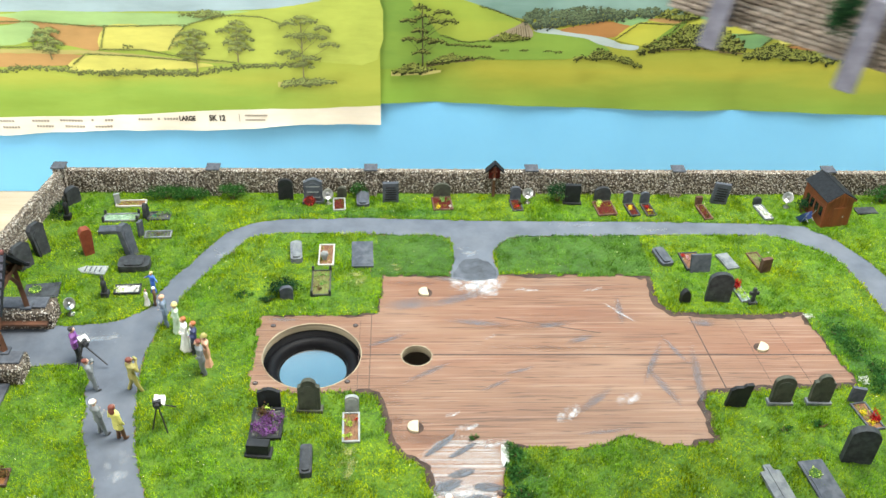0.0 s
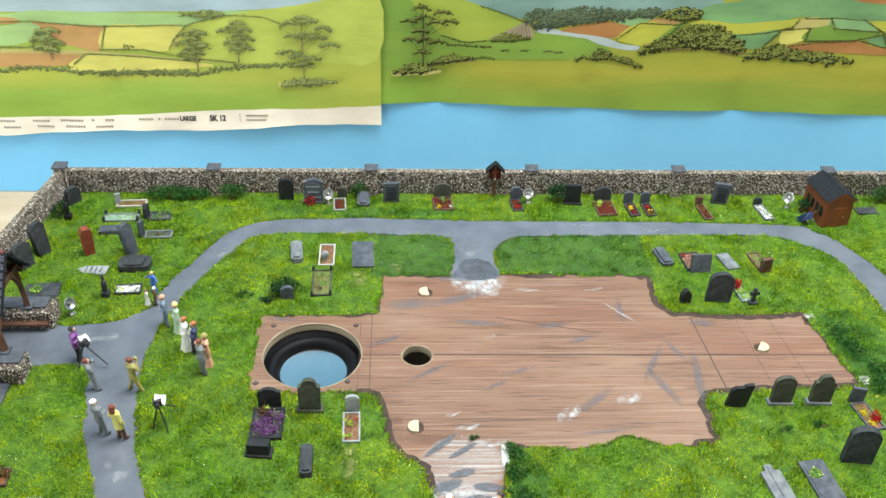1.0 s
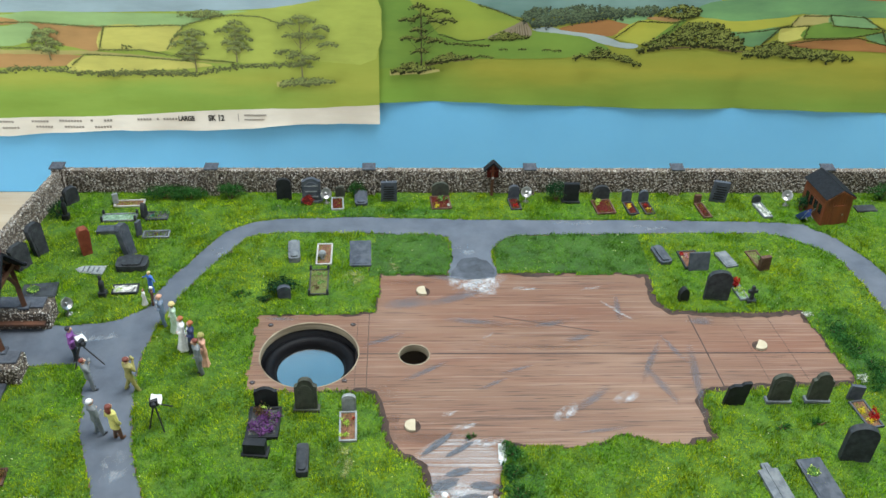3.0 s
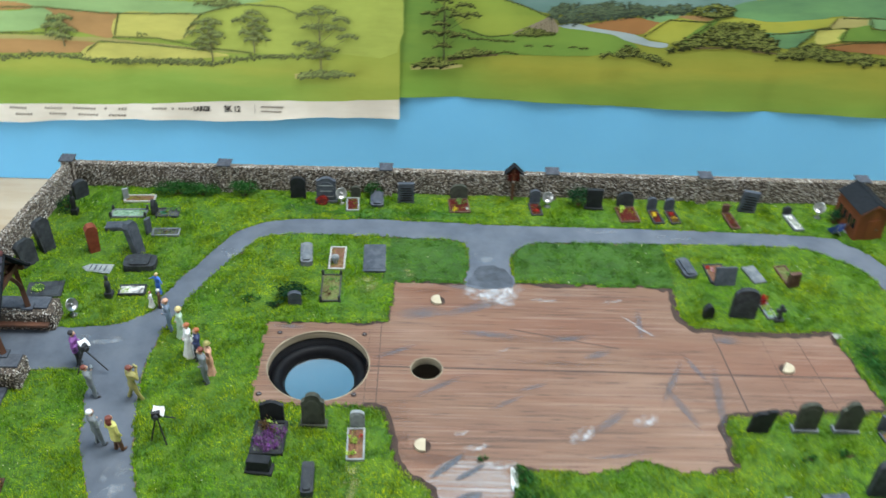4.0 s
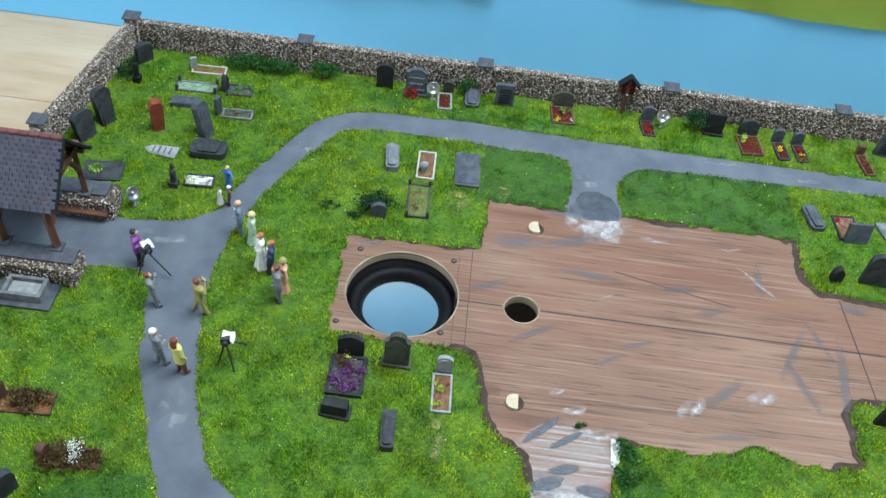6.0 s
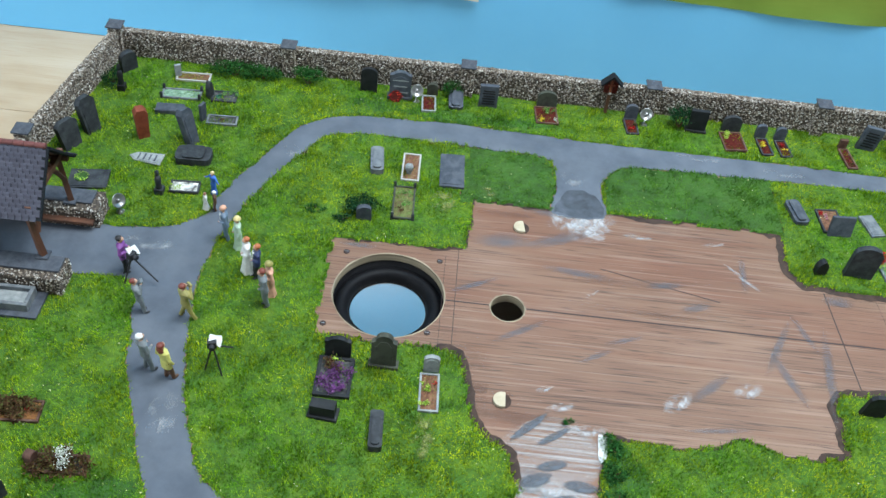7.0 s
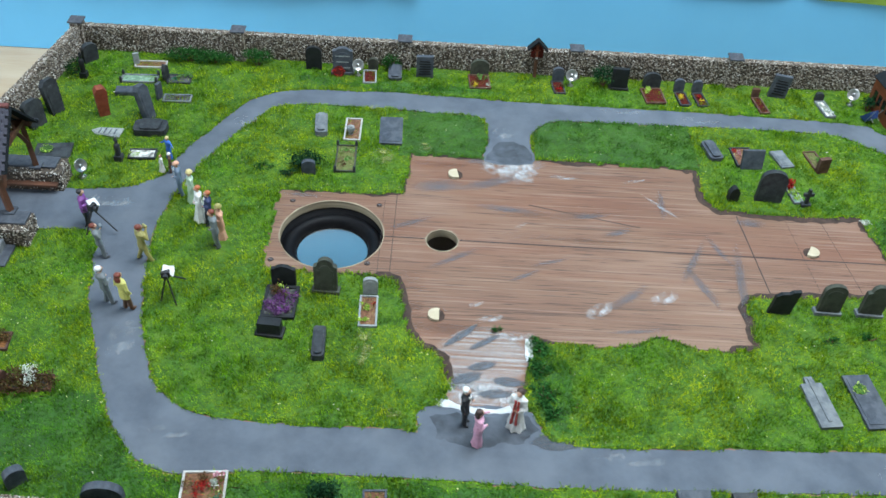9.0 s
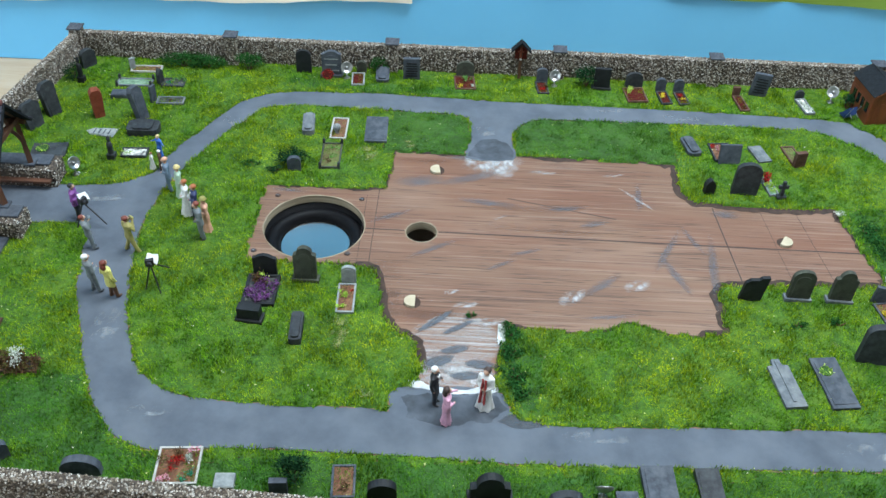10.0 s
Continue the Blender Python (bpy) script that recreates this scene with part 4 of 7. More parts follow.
def wreath(name, x, y, z, r, colour, label, rz=0, rx=0):
    t = thing(name, x, y, z, rz, rx)
    g = np.random.RandomState(int(abs(x)))
    n = 130
    a, b = g.uniform(0, 6.283, n), g.uniform(0, 6.283, n)
    c = np.stack([(r + 0.32 * r * np.cos(b)) * np.cos(a), (r + 0.32 * r * np.cos(b)) * np.sin(a), 0.32 * r * np.sin(b)], 1)
    d, e = g.normal(size=(n, 3)) * 0.55, g.normal(size=(n, 3)) * 0.55
    v = np.stack([c, c + d, c + e], 1).reshape(-1, 3)
    raw("petals", v, np.arange(3 * n).reshape(-1, 3).tolist(), PETAL[colour], t)
    bm = bmesh.new()
    lathe(bm, [(r * 0.75, -0.25), (r * 1.25, -0.25), (r * 1.25, 0.2), (r * 0.75, 0.2)], 20)
    part("ring", bm, {"red": FILL["red"]}.get(colour, TURF_FINE), t)
    return tagged(t, label, "wreath")


def spotlight(x, y, rz, h=13):
    t = thing("spotlight", x, y, 0.5, rz)
    bm = bmesh.new()
    lathe(bm, [(2.4, 0), (2.4, 0.6), (1.0, 1.4), (0.5, 2.0), (0.5, h - 5)], 14)
    ball(bm, (1.2, -1.2, 1.0), 1.0)
    part("stand", bm, METAL, t, "", True)
    m = Matrix.Translation((0, 0, h - 4.2)) @ Matrix.Rotation(math.radians(62), 4, "X")
    bm = bmesh.new()
    lathe(bm, [(0.9, -1.6), (3.0, -0.7), (4.2, 0.5), (4.2, 0.9), (3.8, 0.9), (2.6, 0.0), (0.3, -0.6)], 24, m)
    part("reflector", bm, METAL, t, "chrome dish", True)
    bm = bmesh.new()
    ball(bm, m @ Vector((0, 0, 0.2)), 1.1)
    part("bulb", bm, METAL, t, "", True)
    tagged(t, "small chrome spotlight on a stand in the grass", "spotlight", "churchyard spotlights")


HS = headstone
# back row along the wall
HS("round", -64, 249, 11, 18, 0, "black", "black round-topped headstone by the flint wall", plinth=0)
HS("ogee", -43, 245, 14, 21, 2, "slate", "ornate grey headstone with carved pillars by the wall", 3.2, panel=1, plinth=1, bars=3)
wreath("wreath", -45.5, 241, 4.2, 3.2, "red", "red poppy wreath leaning on a headstone", 0, 65)
HS("round", -22, 251, 7, 10, 0, "olive", "small olive-grey headstone of a kerbed grave")
kerb_grave(-23.5, 240.5, 9.5, 17, 4, "pale", "red", "small grave with pale kerb and red chippings")
ledger(-6, 246, 9.5, 16, 4, 3, "slate", "grey sloping coffin-shaped stone on the grass", "chest", tilt=8)
HS("flat", 15, 246, 12, 17, 2, "slate", "slate headstone with rows of dark lettering", 3, bars=6)
HS("round", 54, 252, 13, 13, 2, "olive", "brown-green headstone with ivy over one corner")
kerb_grave(54, 242, 15, 18, 5, "brown", "red", "grave with red chippings, green plant and yellow flowers", ((2.5, 3, 3.2, "green", 2.5, 140), (-4, -4, 2.6, "yellow", 1.5, 60, 0.4), (5, -5, 1.5, "white", 1.5, 30)))
HS("round", 110, 249, 8, 12, 2, "slate", "small slate headstone of a kerbed grave")
kerb_grave(110, 240, 8.5, 16, 6, "charcoal", "red", "dark kerbed grave with red and straw-coloured flowers", ((-1, -3, 2, "red", 1.5, 60), (2.5, -1, 2.3, "brown", 2, 60)))
HS("flat", 153, 244, 11.5, 17, -3, "black", "black square headstone beside a dark bush", 3, plinth=1, bars=0)
HS("round", 177, 249, 12.5, 12, 2, "charcoal", "grey-green round-topped headstone of a kerbed grave")
kerb_grave(177, 236, 15, 19, 7, "brown", "red", "kerbed grave with dark red chippings and green plant", ((-2, 6, 3, "lime", 2, 110),))
HS("round", 196, 245, 7, 10.5, 2, "slate", "small dark-blue slate headstone of a narrow grave")
kerb_grave(197.5, 234, 8, 17, 8, "charcoal", "red", "narrow grave with yellow flowers on red chippings", ((-0.5, 1, 2.4, "yellow", 1.8, 90, 0.5),))
HS("round", 209, 245, 7, 10, 2, "slate", "small dark-blue slate headstone of a narrow grave")
kerb_grave(210, 234, 8, 17, 8, "charcoal", "red", "narrow grave with orange flowers on red chippings", ((0, 2, 1.6, "red", 1.6, 40), (0.5, -2, 1.5, "yellow", 1.5, 25)))
HS("flat", 250, 242, 5, 8, 2, "brown", "small brown square headstone of a red grave")
kerb_grave(252, 231, 7, 20, 8, "brown", "red", "narrow red-chipped grave with a small black vase", ((0, -7, 1.6, "brown", 1.6, 30),))
HS("flat", 266, 245, 12, 18, -6, "slate", "leaning slate headstone with rows of dark lettering", 3, tilt=6, bars=6)
HS("round", 296, 243, 6, 7, 2, "charcoal", "small dark headstone of a white-flowered grave")
kerb_grave(297.5, 231, 7.5, 20, 10, "grey", "white", "narrow grave covered with white flowers", ((0, 4, 2.4, "white", 1.6, 60, 0.4), (0, 0, 2.4, "white", 1.6, 60, 0.4), (0.5, -4, 2.4, "white", 1.6, 60, 0.4)))
for x, y, rz in ((-32, 243, 15), (119, 245, -5), (318, 240, -35), (-187, 111, 60)):
    spotlight(x, y, rz)
ledger(378, 234, 16, 9, 1.2, 3, "charcoal", "dark grey slab lying in the grass behind the shed")
# right-hand block
ledger(207, 172, 9, 20, 3, 12, "slate", "low slate chest stone lying in the grass", "chest")
kerb_grave(227, 168, 14, 20, 6, "charcoal", "brown", "dark kerbed grave with brown chippings and pale flowers", ((-2, 3, 1.5, "pink", 1.5, 30), (-5, 6, 1.6, "red", 1.4, 40)))
HS("flat", 230, 157, 14, 13, 4, "slate", "plain blue-black square headstone at a grave's foot", 2.2, lean=-12)
ledger(252, 167, 9, 18, 2, 14, "grey", "pale grey lettered stone lying in the grass", "flat")
kerb_grave(274, 168, 9, 20, 10, "brown", "moss", "overgrown grave with thin brown kerb", ((1, 0, 3.2, "green", 1.5, 110, 0.7), (2, -6, 2.6, "brown", 1.5, 60)))
HS("flat", 275.5, 157, 7.5, 11, 14, "brown", "brown stone headstone of an overgrown grave", 3)
HS("round", 233, 124, 16, 23, -4, "charcoal", "large dark grey round-topped headstone standing in grass", 3.6, tilt=2)
HS("gothic", 211, 123, 6.5, 10.5, 10, "black", "small black statue-like stone standing in grass", 4)
kerb_grave(251, 131, 6.5, 19, 8, "grey", "green", "grave with red and lime flowers behind a dark cross", ((-1, 6, 3.3, "red", 3, 150, 1.0, 1.3), (0, 0, 2.6, "lime", 1.8, 100), (0.8, -5, 2.2, "lime", 1.5, 60)))


def stone_cross(x, y, h, rz, stone, label):
    t = thing("stone_cross", x, y, 0.6, rz)
    bm = bmesh.new()
    plate(bm, [(-1.1, 2), (1.1, 2), (1.0, h * 0.6), (3.1, h * 0.6), (3.1, h * 0.77), (1.0, h * 0.77), (0.9, h), (-0.9, h), (-1.0, h * 0.77), (-3.1, h * 0.77), (-3.1, h * 0.6), (-1.0, h * 0.6)], -0.9, 0.9, "y")
    bevel_all(bm, 0.2, 0.8)
    part("cross", bm, STONE[stone], t)
    bm = bmesh.new()
    box(bm, 0, 0, -0.6, 6, 4, 2.8, 0.4)
    part("base", bm, STONE[stone], t)
    tagged(t, label, "grave cross")


stone_cross(256, 121, 13, 4, "charcoal", "small dark stone cross at the foot of a grave")
HS("slant", 217, 25, 12, 18, 0, "black", "broken black headstone with a slanting top", 2.4, tilt=8)
HS("round", 244, 27, 12.5, 21, 0, "olive", "dark green-grey round-topped headstone with carved arch", 2.8, tilt=2, plinth=2, panel=1)
HS("shoulder", 267, 27, 12.5, 22, 0, "olive", "dark green-grey shouldered headstone on a plinth", 2.8, tilt=3, plinth=2)
HS("flat", 289.5, 28, 8, 11, -8, "slate", "small blue-grey slate headstone of a flowered grave", 2.2, tilt=4)
kerb_grave(292, 15, 10, 22, 10, "slate", "brown", "kerbed grave with red and yellow flowers", ((-1, 3, 2.6, "yellow", 1.6, 80, 0.4), (2.8, -3, 3.0, "red", 2.5, 110, 1.0, 1.5), (0, -5, 2.4, "yellow", 1.4, 50, 0.4)))
HS("round", 272, -18, 16, 25, -8, "charcoal", "large dark grey round-topped headstone standing in grass", 4.5, tilt=3)
ledger(223, -38, 11, 32, 2.2, 8, "grey", "pale grey slab with a raised cross", "cross")
ledger(248, -36, 14, 34, 2.0, 7, "slate", "dark slate slab with a green wreath")
wreath("wreath", 245.5, -29, 3.3, 2.6, "lime", "small lime-green wreath on a slab")
ledger(300, -22, 10, 14, 2.5, 6, "slate", "grey slab half hidden in the grass")
# block beyond the speaker
ledger(-50, 177, 8, 22, 4, 6, "grey", "grey tapering coffin stone lying in the grass", "chest")
kerb_grave(-29, 175, 11, 25, 1, "white", "brown", "grave with white kerb, brown chippings and urn", ())
kerb_grave(-30.5, 143, 13, 28, 2, "olive", "moss", "grass-grown grave with corner posts and low rail", ((0, 0, 3.0, "green", 1.0, 60, 0.3), (1, 7, 3.0, "green", 1.0, 60, 0.3), (-2, -7, 2.5, "brown", 1.0, 40, 0.3)), posts=4)
ledger(-4, 176, 15, 30, 1.6, 2, "slate", "flat slate ledger stone with a moulded border")
HS("round", -52, 127, 8.5, 10, 8, "slate", "small blue-black rounded headstone beside a bush", 3)


def urn(x, y, z, label):
    t = thing("grave_urn", x, y, z)
    bm = bmesh.new()
    lathe(bm, [(1.6, 0), (1.6, 0.5), (0.9, 1.2), (2.3, 2.8), (2.7, 4.4), (2.2, 5.2), (2.5, 5.6), (1.2, 5.6)], 16)
    part("bowl", bm, STONE["pale"], t, "", True)
    bm = bmesh.new()
    ball(bm, (0, 0, 5.9), 1.7, 0, (1, 1, 0.6))
    part("filling", bm, STONE["pale"], t)
    tagged(t, label, "urn")


urn(-30, 170, 1.6, "pale grey stone urn standing on a grave")
# block before the speaker
HS("ogee", -52, 26, 13, 15, 0, "black", "black polished headstone of a kerbed grave", 2.4)
kerb_grave(-52, 12, 18, 24, 0, "black", "dark", "black kerbed grave overgrown with purple heather", ((3, 1, 5, "purple", 3.0, 320, 0.7, 1.1), (-1, -4, 5, "purple", 2.6, 300, 0.7, 1.1), (3, -8, 3.4, "purple", 2.4, 180, 0.7, 1.1), (-1, 7, 4.2, "brown", 3, 200, 0.9, 1.3), (0, 7, 3, "lime", 4.0, 40, 0.9)), k=1.8, h=2.6)
t = HS("flat", -54, -9.5, 12, 9, -5, "black", "low black memorial block with a stepped base", 5.5, plinth=1)
HS("shoulder", -29, 23.5, 12.5, 24, -1, "olive", "dark green-grey shouldered headstone with carved panel", 3, plinth=1, panel=1)
HS("round", -5, 23, 8, 12, 0, "pale", "small pale grey headstone of a kerbed grave", 2.2, panel=1)
kerb_grave(-5, 9, 10, 23, 2, "pale", "brown", "grave with pale kerb and lime-green plants", ((-2, 3, 2.4, "lime", 1.6, 90, 0.5), (-2.5, -6, 2.2, "lime", 1.5, 70, 0.5), (3, 5, 1.0, "red", 1.5, 15)))
ledger(-28, -17, 6.5, 21, 4.5, 3, "charcoal", "narrow dark coffin stone lying in the grass", "chest")
# far left corner
HS("round", -221, 243, 11, 14, 50, "charcoal", "slate round-topped headstone in the wall's corner", 4)
HS("taper", -224, 178, 12, 24, 62, "charcoal", "tall grey tapered headstone leaning by the wall", 4, tilt=0, lean=-8, panel=1)
HS("taper", -231, 162, 14, 18, 60, "charcoal", "dark tapered headstone leaning by the wall", 4, lean=-10)
HS("taper", -193, 178, 8, 21, 30, "red", "red-brown tapered granite headstone standing in grass", 6)
HS("taper", -163, 177, 9, 24, 62, "slate", "tall slate headstone leaning backwards in the grass", 5, lean=-12, panel=1)
ledger(-184, 205, 17, 8, 3, 4, "slate", "grey square-edged block lying in the grass")
kerb_grave(-178, 241, 22, 9, 3, "white", "brown", "white rounded kerb grave with two brown beds")
HS("flat", -188, 241, 4, 9.5, 30, "pale", "thin pale headstone of a white-kerbed grave", 2)
kerb_grave(-181, 222, 25, 10, 3, "grey", "green", "kerbed grave filled with green glass chippings", posts=4)
kerb_grave(-154, 224, 16, 11, 3, "charcoal", "dark", "dark kerbed grave with green plants", ((4, 1, 4, "green", 2, 120, 0.7), (-3, 0, 2, "teal", 1.3, 30, 0.4)))
HS("gothic", -163, 223, 4.5, 13, 70, "charcoal", "small dark statue-like headstone of a grave", 3)
kerb_grave(-150, 200, 19, 9, 3, "grey", "dark", "oval grey kerbed grave with dark chippings", ((0, 0, 2, "brown", 1.2, 40, 0.4),))
HS("flat", -161.5, 199, 5, 13, 70, "slate", "thin grey slab headstone at the head of a grave", 2)
ledger(-186, 158, 10, 20, 1.0, 86, "pale", "pale pointed slab lying flat in the grass", "point")
ledger(-158, 162, 21, 13, 5, 2, "charcoal", "dark rounded chest tomb lying in the grass", "chest")
kerb_grave(-157, 136, 17, 10, 4, "charcoal", "white", "dark kerbed grave with black and white chippings", ((-5, 0, 2.4, "lime", 1.4, 50, 0.4),))


def mourner(x, y, h, rz, stone, label):
    """A plain carved upright form on a block."""
    t = thing("grave_statue", x, y, 0.5, rz)
    bm = bmesh.new()
    box(bm, 0, 0, -0.6, 5, 5, h * 0.28, 0.4)
    lathe(bm, [(1.9, h * 0.24), (1.7, h * 0.45), (1.9, h * 0.62), (1.5, h * 0.72), (0.7, h * 0.77), (1.15, h * 0.84), (1.2, h * 0.92), (0.6, h)], 14)
    link("statue", bm, STONE[stone], t)
    tagged(t, label, "statue")


mourner(-170, 130, 17, 0, "charcoal", "dark small statue on a reddish block by a grave")
mourner(-219, 221, 20, 0, "black", "black slim statue near the churchyard corner")
ledger(-212, 134, 22, 16, 1.6, 8, "charcoal", "dark slate slab lying beside the lychgate")
wreath("wreath", -216, 134, 2.9, 3.0, "lime", "lime-green wreath lying on a slab")
# near left and along the front wall
kerb_grave(-194, -26, 24, 12, 4, "brown", "orange", "brown kerbed grave with orange gravel", ((-5, 1, 5.5, "brown", 2.4, 420, 0.7, 1.3), (3, 0, 6.5, "brown", 2.4, 520, 0.7, 1.3), (6, 1, 4, "red", 1.2, 30, 0.4)))
HS("round", -207, -25, 6, 13, 70, "brown", "rough brown headstone of an orange-gravelled grave", 4)
kerb_grave(-165, -51, 25, 10, 3, "brown", "dark", "overgrown brown grave with white flowers", ((-7, 0, 5.5, "brown", 2.5, 420, 0.8, 1.3), (2, 1, 5, "white", 5.5, 200, 1.1), (8, -1, 5.5, "brown", 2.5, 420, 0.8, 1.3), (1, 0, 6, "brown", 2.2, 380, 0.7, 1.3)))
HS("round", -177, -51, 5, 8, 75, "brown", "small brown headstone of an overgrown grave", 4)
HS("round", -186, -72, 12, 15, 60, "charcoal", "dark rounded headstone near the front wall", 4)
HS("round", -206, -47, 12, 15, 60, "black", "black rounded headstone near the front wall", 4)
HS("round", -150, -107, 9, 10, 40, "slate", "slate rounded headstone near the front wall", 4)
HS("round", -110, -113, 18, 11, 3, "slate", "wide slate headstone seen behind the front wall", 4)
kerb_grave(-68, -107, 20, 21, 4, "white", "brown", "white-kerbed grave with red, pink and teal flowers", ((-4, 4, 4.5, "brown", 2, 150), (0, -1, 4, "red", 2.5, 150), (6, 2, 3, "white", 2.5, 90), (7, 7, 2.2, "pink", 3, 60), (5, -6, 3.2, "teal", 2, 80), (-6, -7, 3, "pink", 2, 70)))
ledger(-45, -115, 9, 8, 3, 3, "pale", "small pale block near the front wall")
kerb_grave(8, -111, 11, 18, 4, "slate", "brown", "slate kerbed grave with brown chippings", ((0, -4, 2, "brown", 2, 50),))
HS("round", 26, -117, 13, 10, 4, "black", "black round-topped headstone near the front wall", 4)
HS("shoulder", 74, -115, 18, 16, 4, "black", "black shouldered headstone near the front wall", 4, plinth=1)
HS("flat", 4 - 24, -118, 8, 9, 4, "slate", "slate square headstone beside a dark conifer", 3)
spotlight(125, -112, 180, 11)
ledger(151, -104, 15, 18, 3, 4, "slate", "slate ledger stone along the front path", tilt=6)
ledger(174, -104, 11, 18, 3, 4, "charcoal", "dark ledger stone along the front path", tilt=6)
HS("round", 108, -117, 15, 9, 4, "charcoal", "dark round-topped headstone near the front wall", 4)
ledger(136, -114, 10, 10, 2, 4, "slate", "small slate block near the front wall")


# ---------- printed landscape sheets pinned to the backdrop ----------
def ink(name, c, c2=None, scale=60):
    return mat("print_" + name, c, c2 or tuple(v * 0.8 for v in c), scale, 0.8, 0.04, spec=0.2, stretch=(0.3, 1, 1.3), dirt=tuple(min(1, v * 1.25) for v in c), dirt_amount=0.5, dirt_scale=14)


INK = {"meadow": ink("meadow", (0.325, 0.345, 0.05), (0.20, 0.315, 0.05), 34), "meadow_faded": ink("meadow_faded", (0.375, 0.448, 0.078), (0.24, 0.38, 0.06), 30),
       "sky": ink("sky", (0.336, 0.448, 0.493)), "hill": ink("hill", (0.29, 0.35, 0.055), (0.22, 0.31, 0.05), 24), "pale_hill": ink("pale_hill", (0.403, 0.470, 0.095)),
       "orange": ink("orange", (0.36, 0.175, 0.062)), "tan": ink("tan", (0.470, 0.280, 0.112)), "teal": ink("teal", (0.224, 0.403, 0.179)), "mint": ink("mint", (0.325, 0.493, 0.202)),
       "yellow": ink("yellow", (0.42, 0.41, 0.06), (0.34, 0.37, 0.06)), "lemon": ink("lemon", (0.582, 0.560, 0.146)), "straw": ink("straw", (0.448, 0.403, 0.146)),
       "water": ink("water", (0.381, 0.459, 0.459)), "rock": ink("rock", (0.179, 0.140, 0.078)), "margin": ink("margin", (0.739, 0.694, 0.605), (0.58, 0.53, 0.44), 20),
       "lilac": ink("lilac", (0.627, 0.650, 0.672)), "hillside": ink("hillside", (0.168, 0.336, 0.134), (0.10, 0.20, 0.10), 30), "green": ink("green", (0.185, 0.295, 0.05), (0.13, 0.24, 0.045), 30),
       "text": ink("text", (0.067, 0.062, 0.056)), "pale_text": ink("pale_text", (0.336, 0.302, 0.258))}
def meadow(name, zs, colours, side, x0, x1):
    """Printed meadow: bands of colour up the sheet, broken by streaks, turning to a second tone along it."""
    m = ink(name, (1, 1, 1), (0.86, 0.88, 0.8), 40)
    n, l = m.node_tree.nodes, m.node_tree.links
    b = n["Principled BSDF"]
    grain = b.inputs["Base Color"].links[0].from_socket
    co, sep, t, mp, add, r, ax = (n.new("ShaderNode" + k) for k in ("TexCoord", "SeparateXYZ", "TexNoise", "Mapping", "Math", "ValToRGB", "MapRange"))
    mp.inputs["Scale"].default_value = (0.35, 1, 1.6)
    t.inputs["Scale"].default_value, t.inputs["Detail"].default_value = 26, 5
    l.new(co.outputs["Object"], sep.inputs[0])
    l.new(co.outputs["Object"], mp.inputs[0])
    l.new(mp.outputs[0], t.inputs["Vector"])
    add.operation = "MULTIPLY_ADD"
    add.inputs[1].default_value = 0.036
    l.new(t.outputs[0], add.inputs[0])
    l.new(sep.outputs[2], add.inputs[2])
    up = n.new("ShaderNodeMapRange")
    up.inputs[1].default_value, up.inputs[2].default_value = (zs[0] + 18) * MM, (zs[-1] + 18) * MM
    l.new(add.outputs[0], up.inputs[0])
    l.new(up.outputs[0], r.inputs[0])
    e = r.color_ramp.elements
    while len(e) < len(zs):
        e.new(0.5)
    for k, (z, c) in enumerate(zip(zs, colours)):
        e[k].position, e[k].color = (z - zs[0]) / (zs[-1] - zs[0]), (*c, 1)
    ax.inputs[1].default_value, ax.inputs[2].default_value, ax.inputs[4].default_value = x0 * MM, x1 * MM, 0.75
    l.new(sep.outputs[0], ax.inputs[0])
    y, w = n.new("ShaderNodeMix"), n.new("ShaderNodeMix")
    y.data_type = w.data_type = "RGBA"
    w.blend_type = "MULTIPLY"
    w.inputs[0].default_value = 1
    l.new(ax.outputs[0], y.inputs[0])
    l.new(r.outputs[0], y.inputs[6])
    y.inputs[7].default_value = (*side, 1)
    l.new(y.outputs[2], w.inputs[6])
    l.new(grain, w.inputs[7])
    l.new(w.outputs[2], b.inputs["Base Color"])
    return m


INK["meadow"] = meadow("meadow", (-5, 12, 30, 42), ((0.18, 0.28, 0.045), (0.22, 0.29, 0.045), (0.34, 0.33, 0.05), (0.30, 0.32, 0.05)), (0.18, 0.33, 0.05), 95, 30)
INK["meadow_faded"] = meadow("meadow_faded", (-6, 6, 20, 36), ((0.25, 0.38, 0.065), (0.27, 0.41, 0.075), (0.41, 0.45, 0.085), (0.33, 0.43, 0.08)), (0.36, 0.40, 0.07), -110, -30)
INK["mist"] = ink("mist", (0.22, 0.34, 0.31), (0.13, 0.23, 0.20), 18)
INK["shade"] = ink("shade", (0.14, 0.11, 0.045))
INK["stem"] = ink("stem", (0.07, 0.055, 0.03))
INK["cliff"] = ink("cliff", (0.30, 0.25, 0.17))
INK["faded_stem"] = ink("faded_stem", (0.19, 0.18, 0.08))
HEDGE = [island_ramp("print_leaf_shade", [(0.02, 0.028, 0.010), (0.045, 0.055, 0.016), (0.03, 0.03, 0.014)], 0.7, 60, 0),
         island_ramp("print_leaf_light", [(0.20, 0.24, 0.055), (0.32, 0.35, 0.09), (0.12, 0.15, 0.04)], 0.7, 60, 0)]
FADED = [island_ramp("print_faded_leaf_shade", [(0.11, 0.14, 0.055), (0.17, 0.20, 0.07), (0.12, 0.12, 0.055)], 0.7, 60, 0),
         island_ramp("print_faded_leaf_light", [(0.26, 0.34, 0.11), (0.38, 0.43, 0.14), (0.20, 0.27, 0.095)], 0.7, 60, 0)]
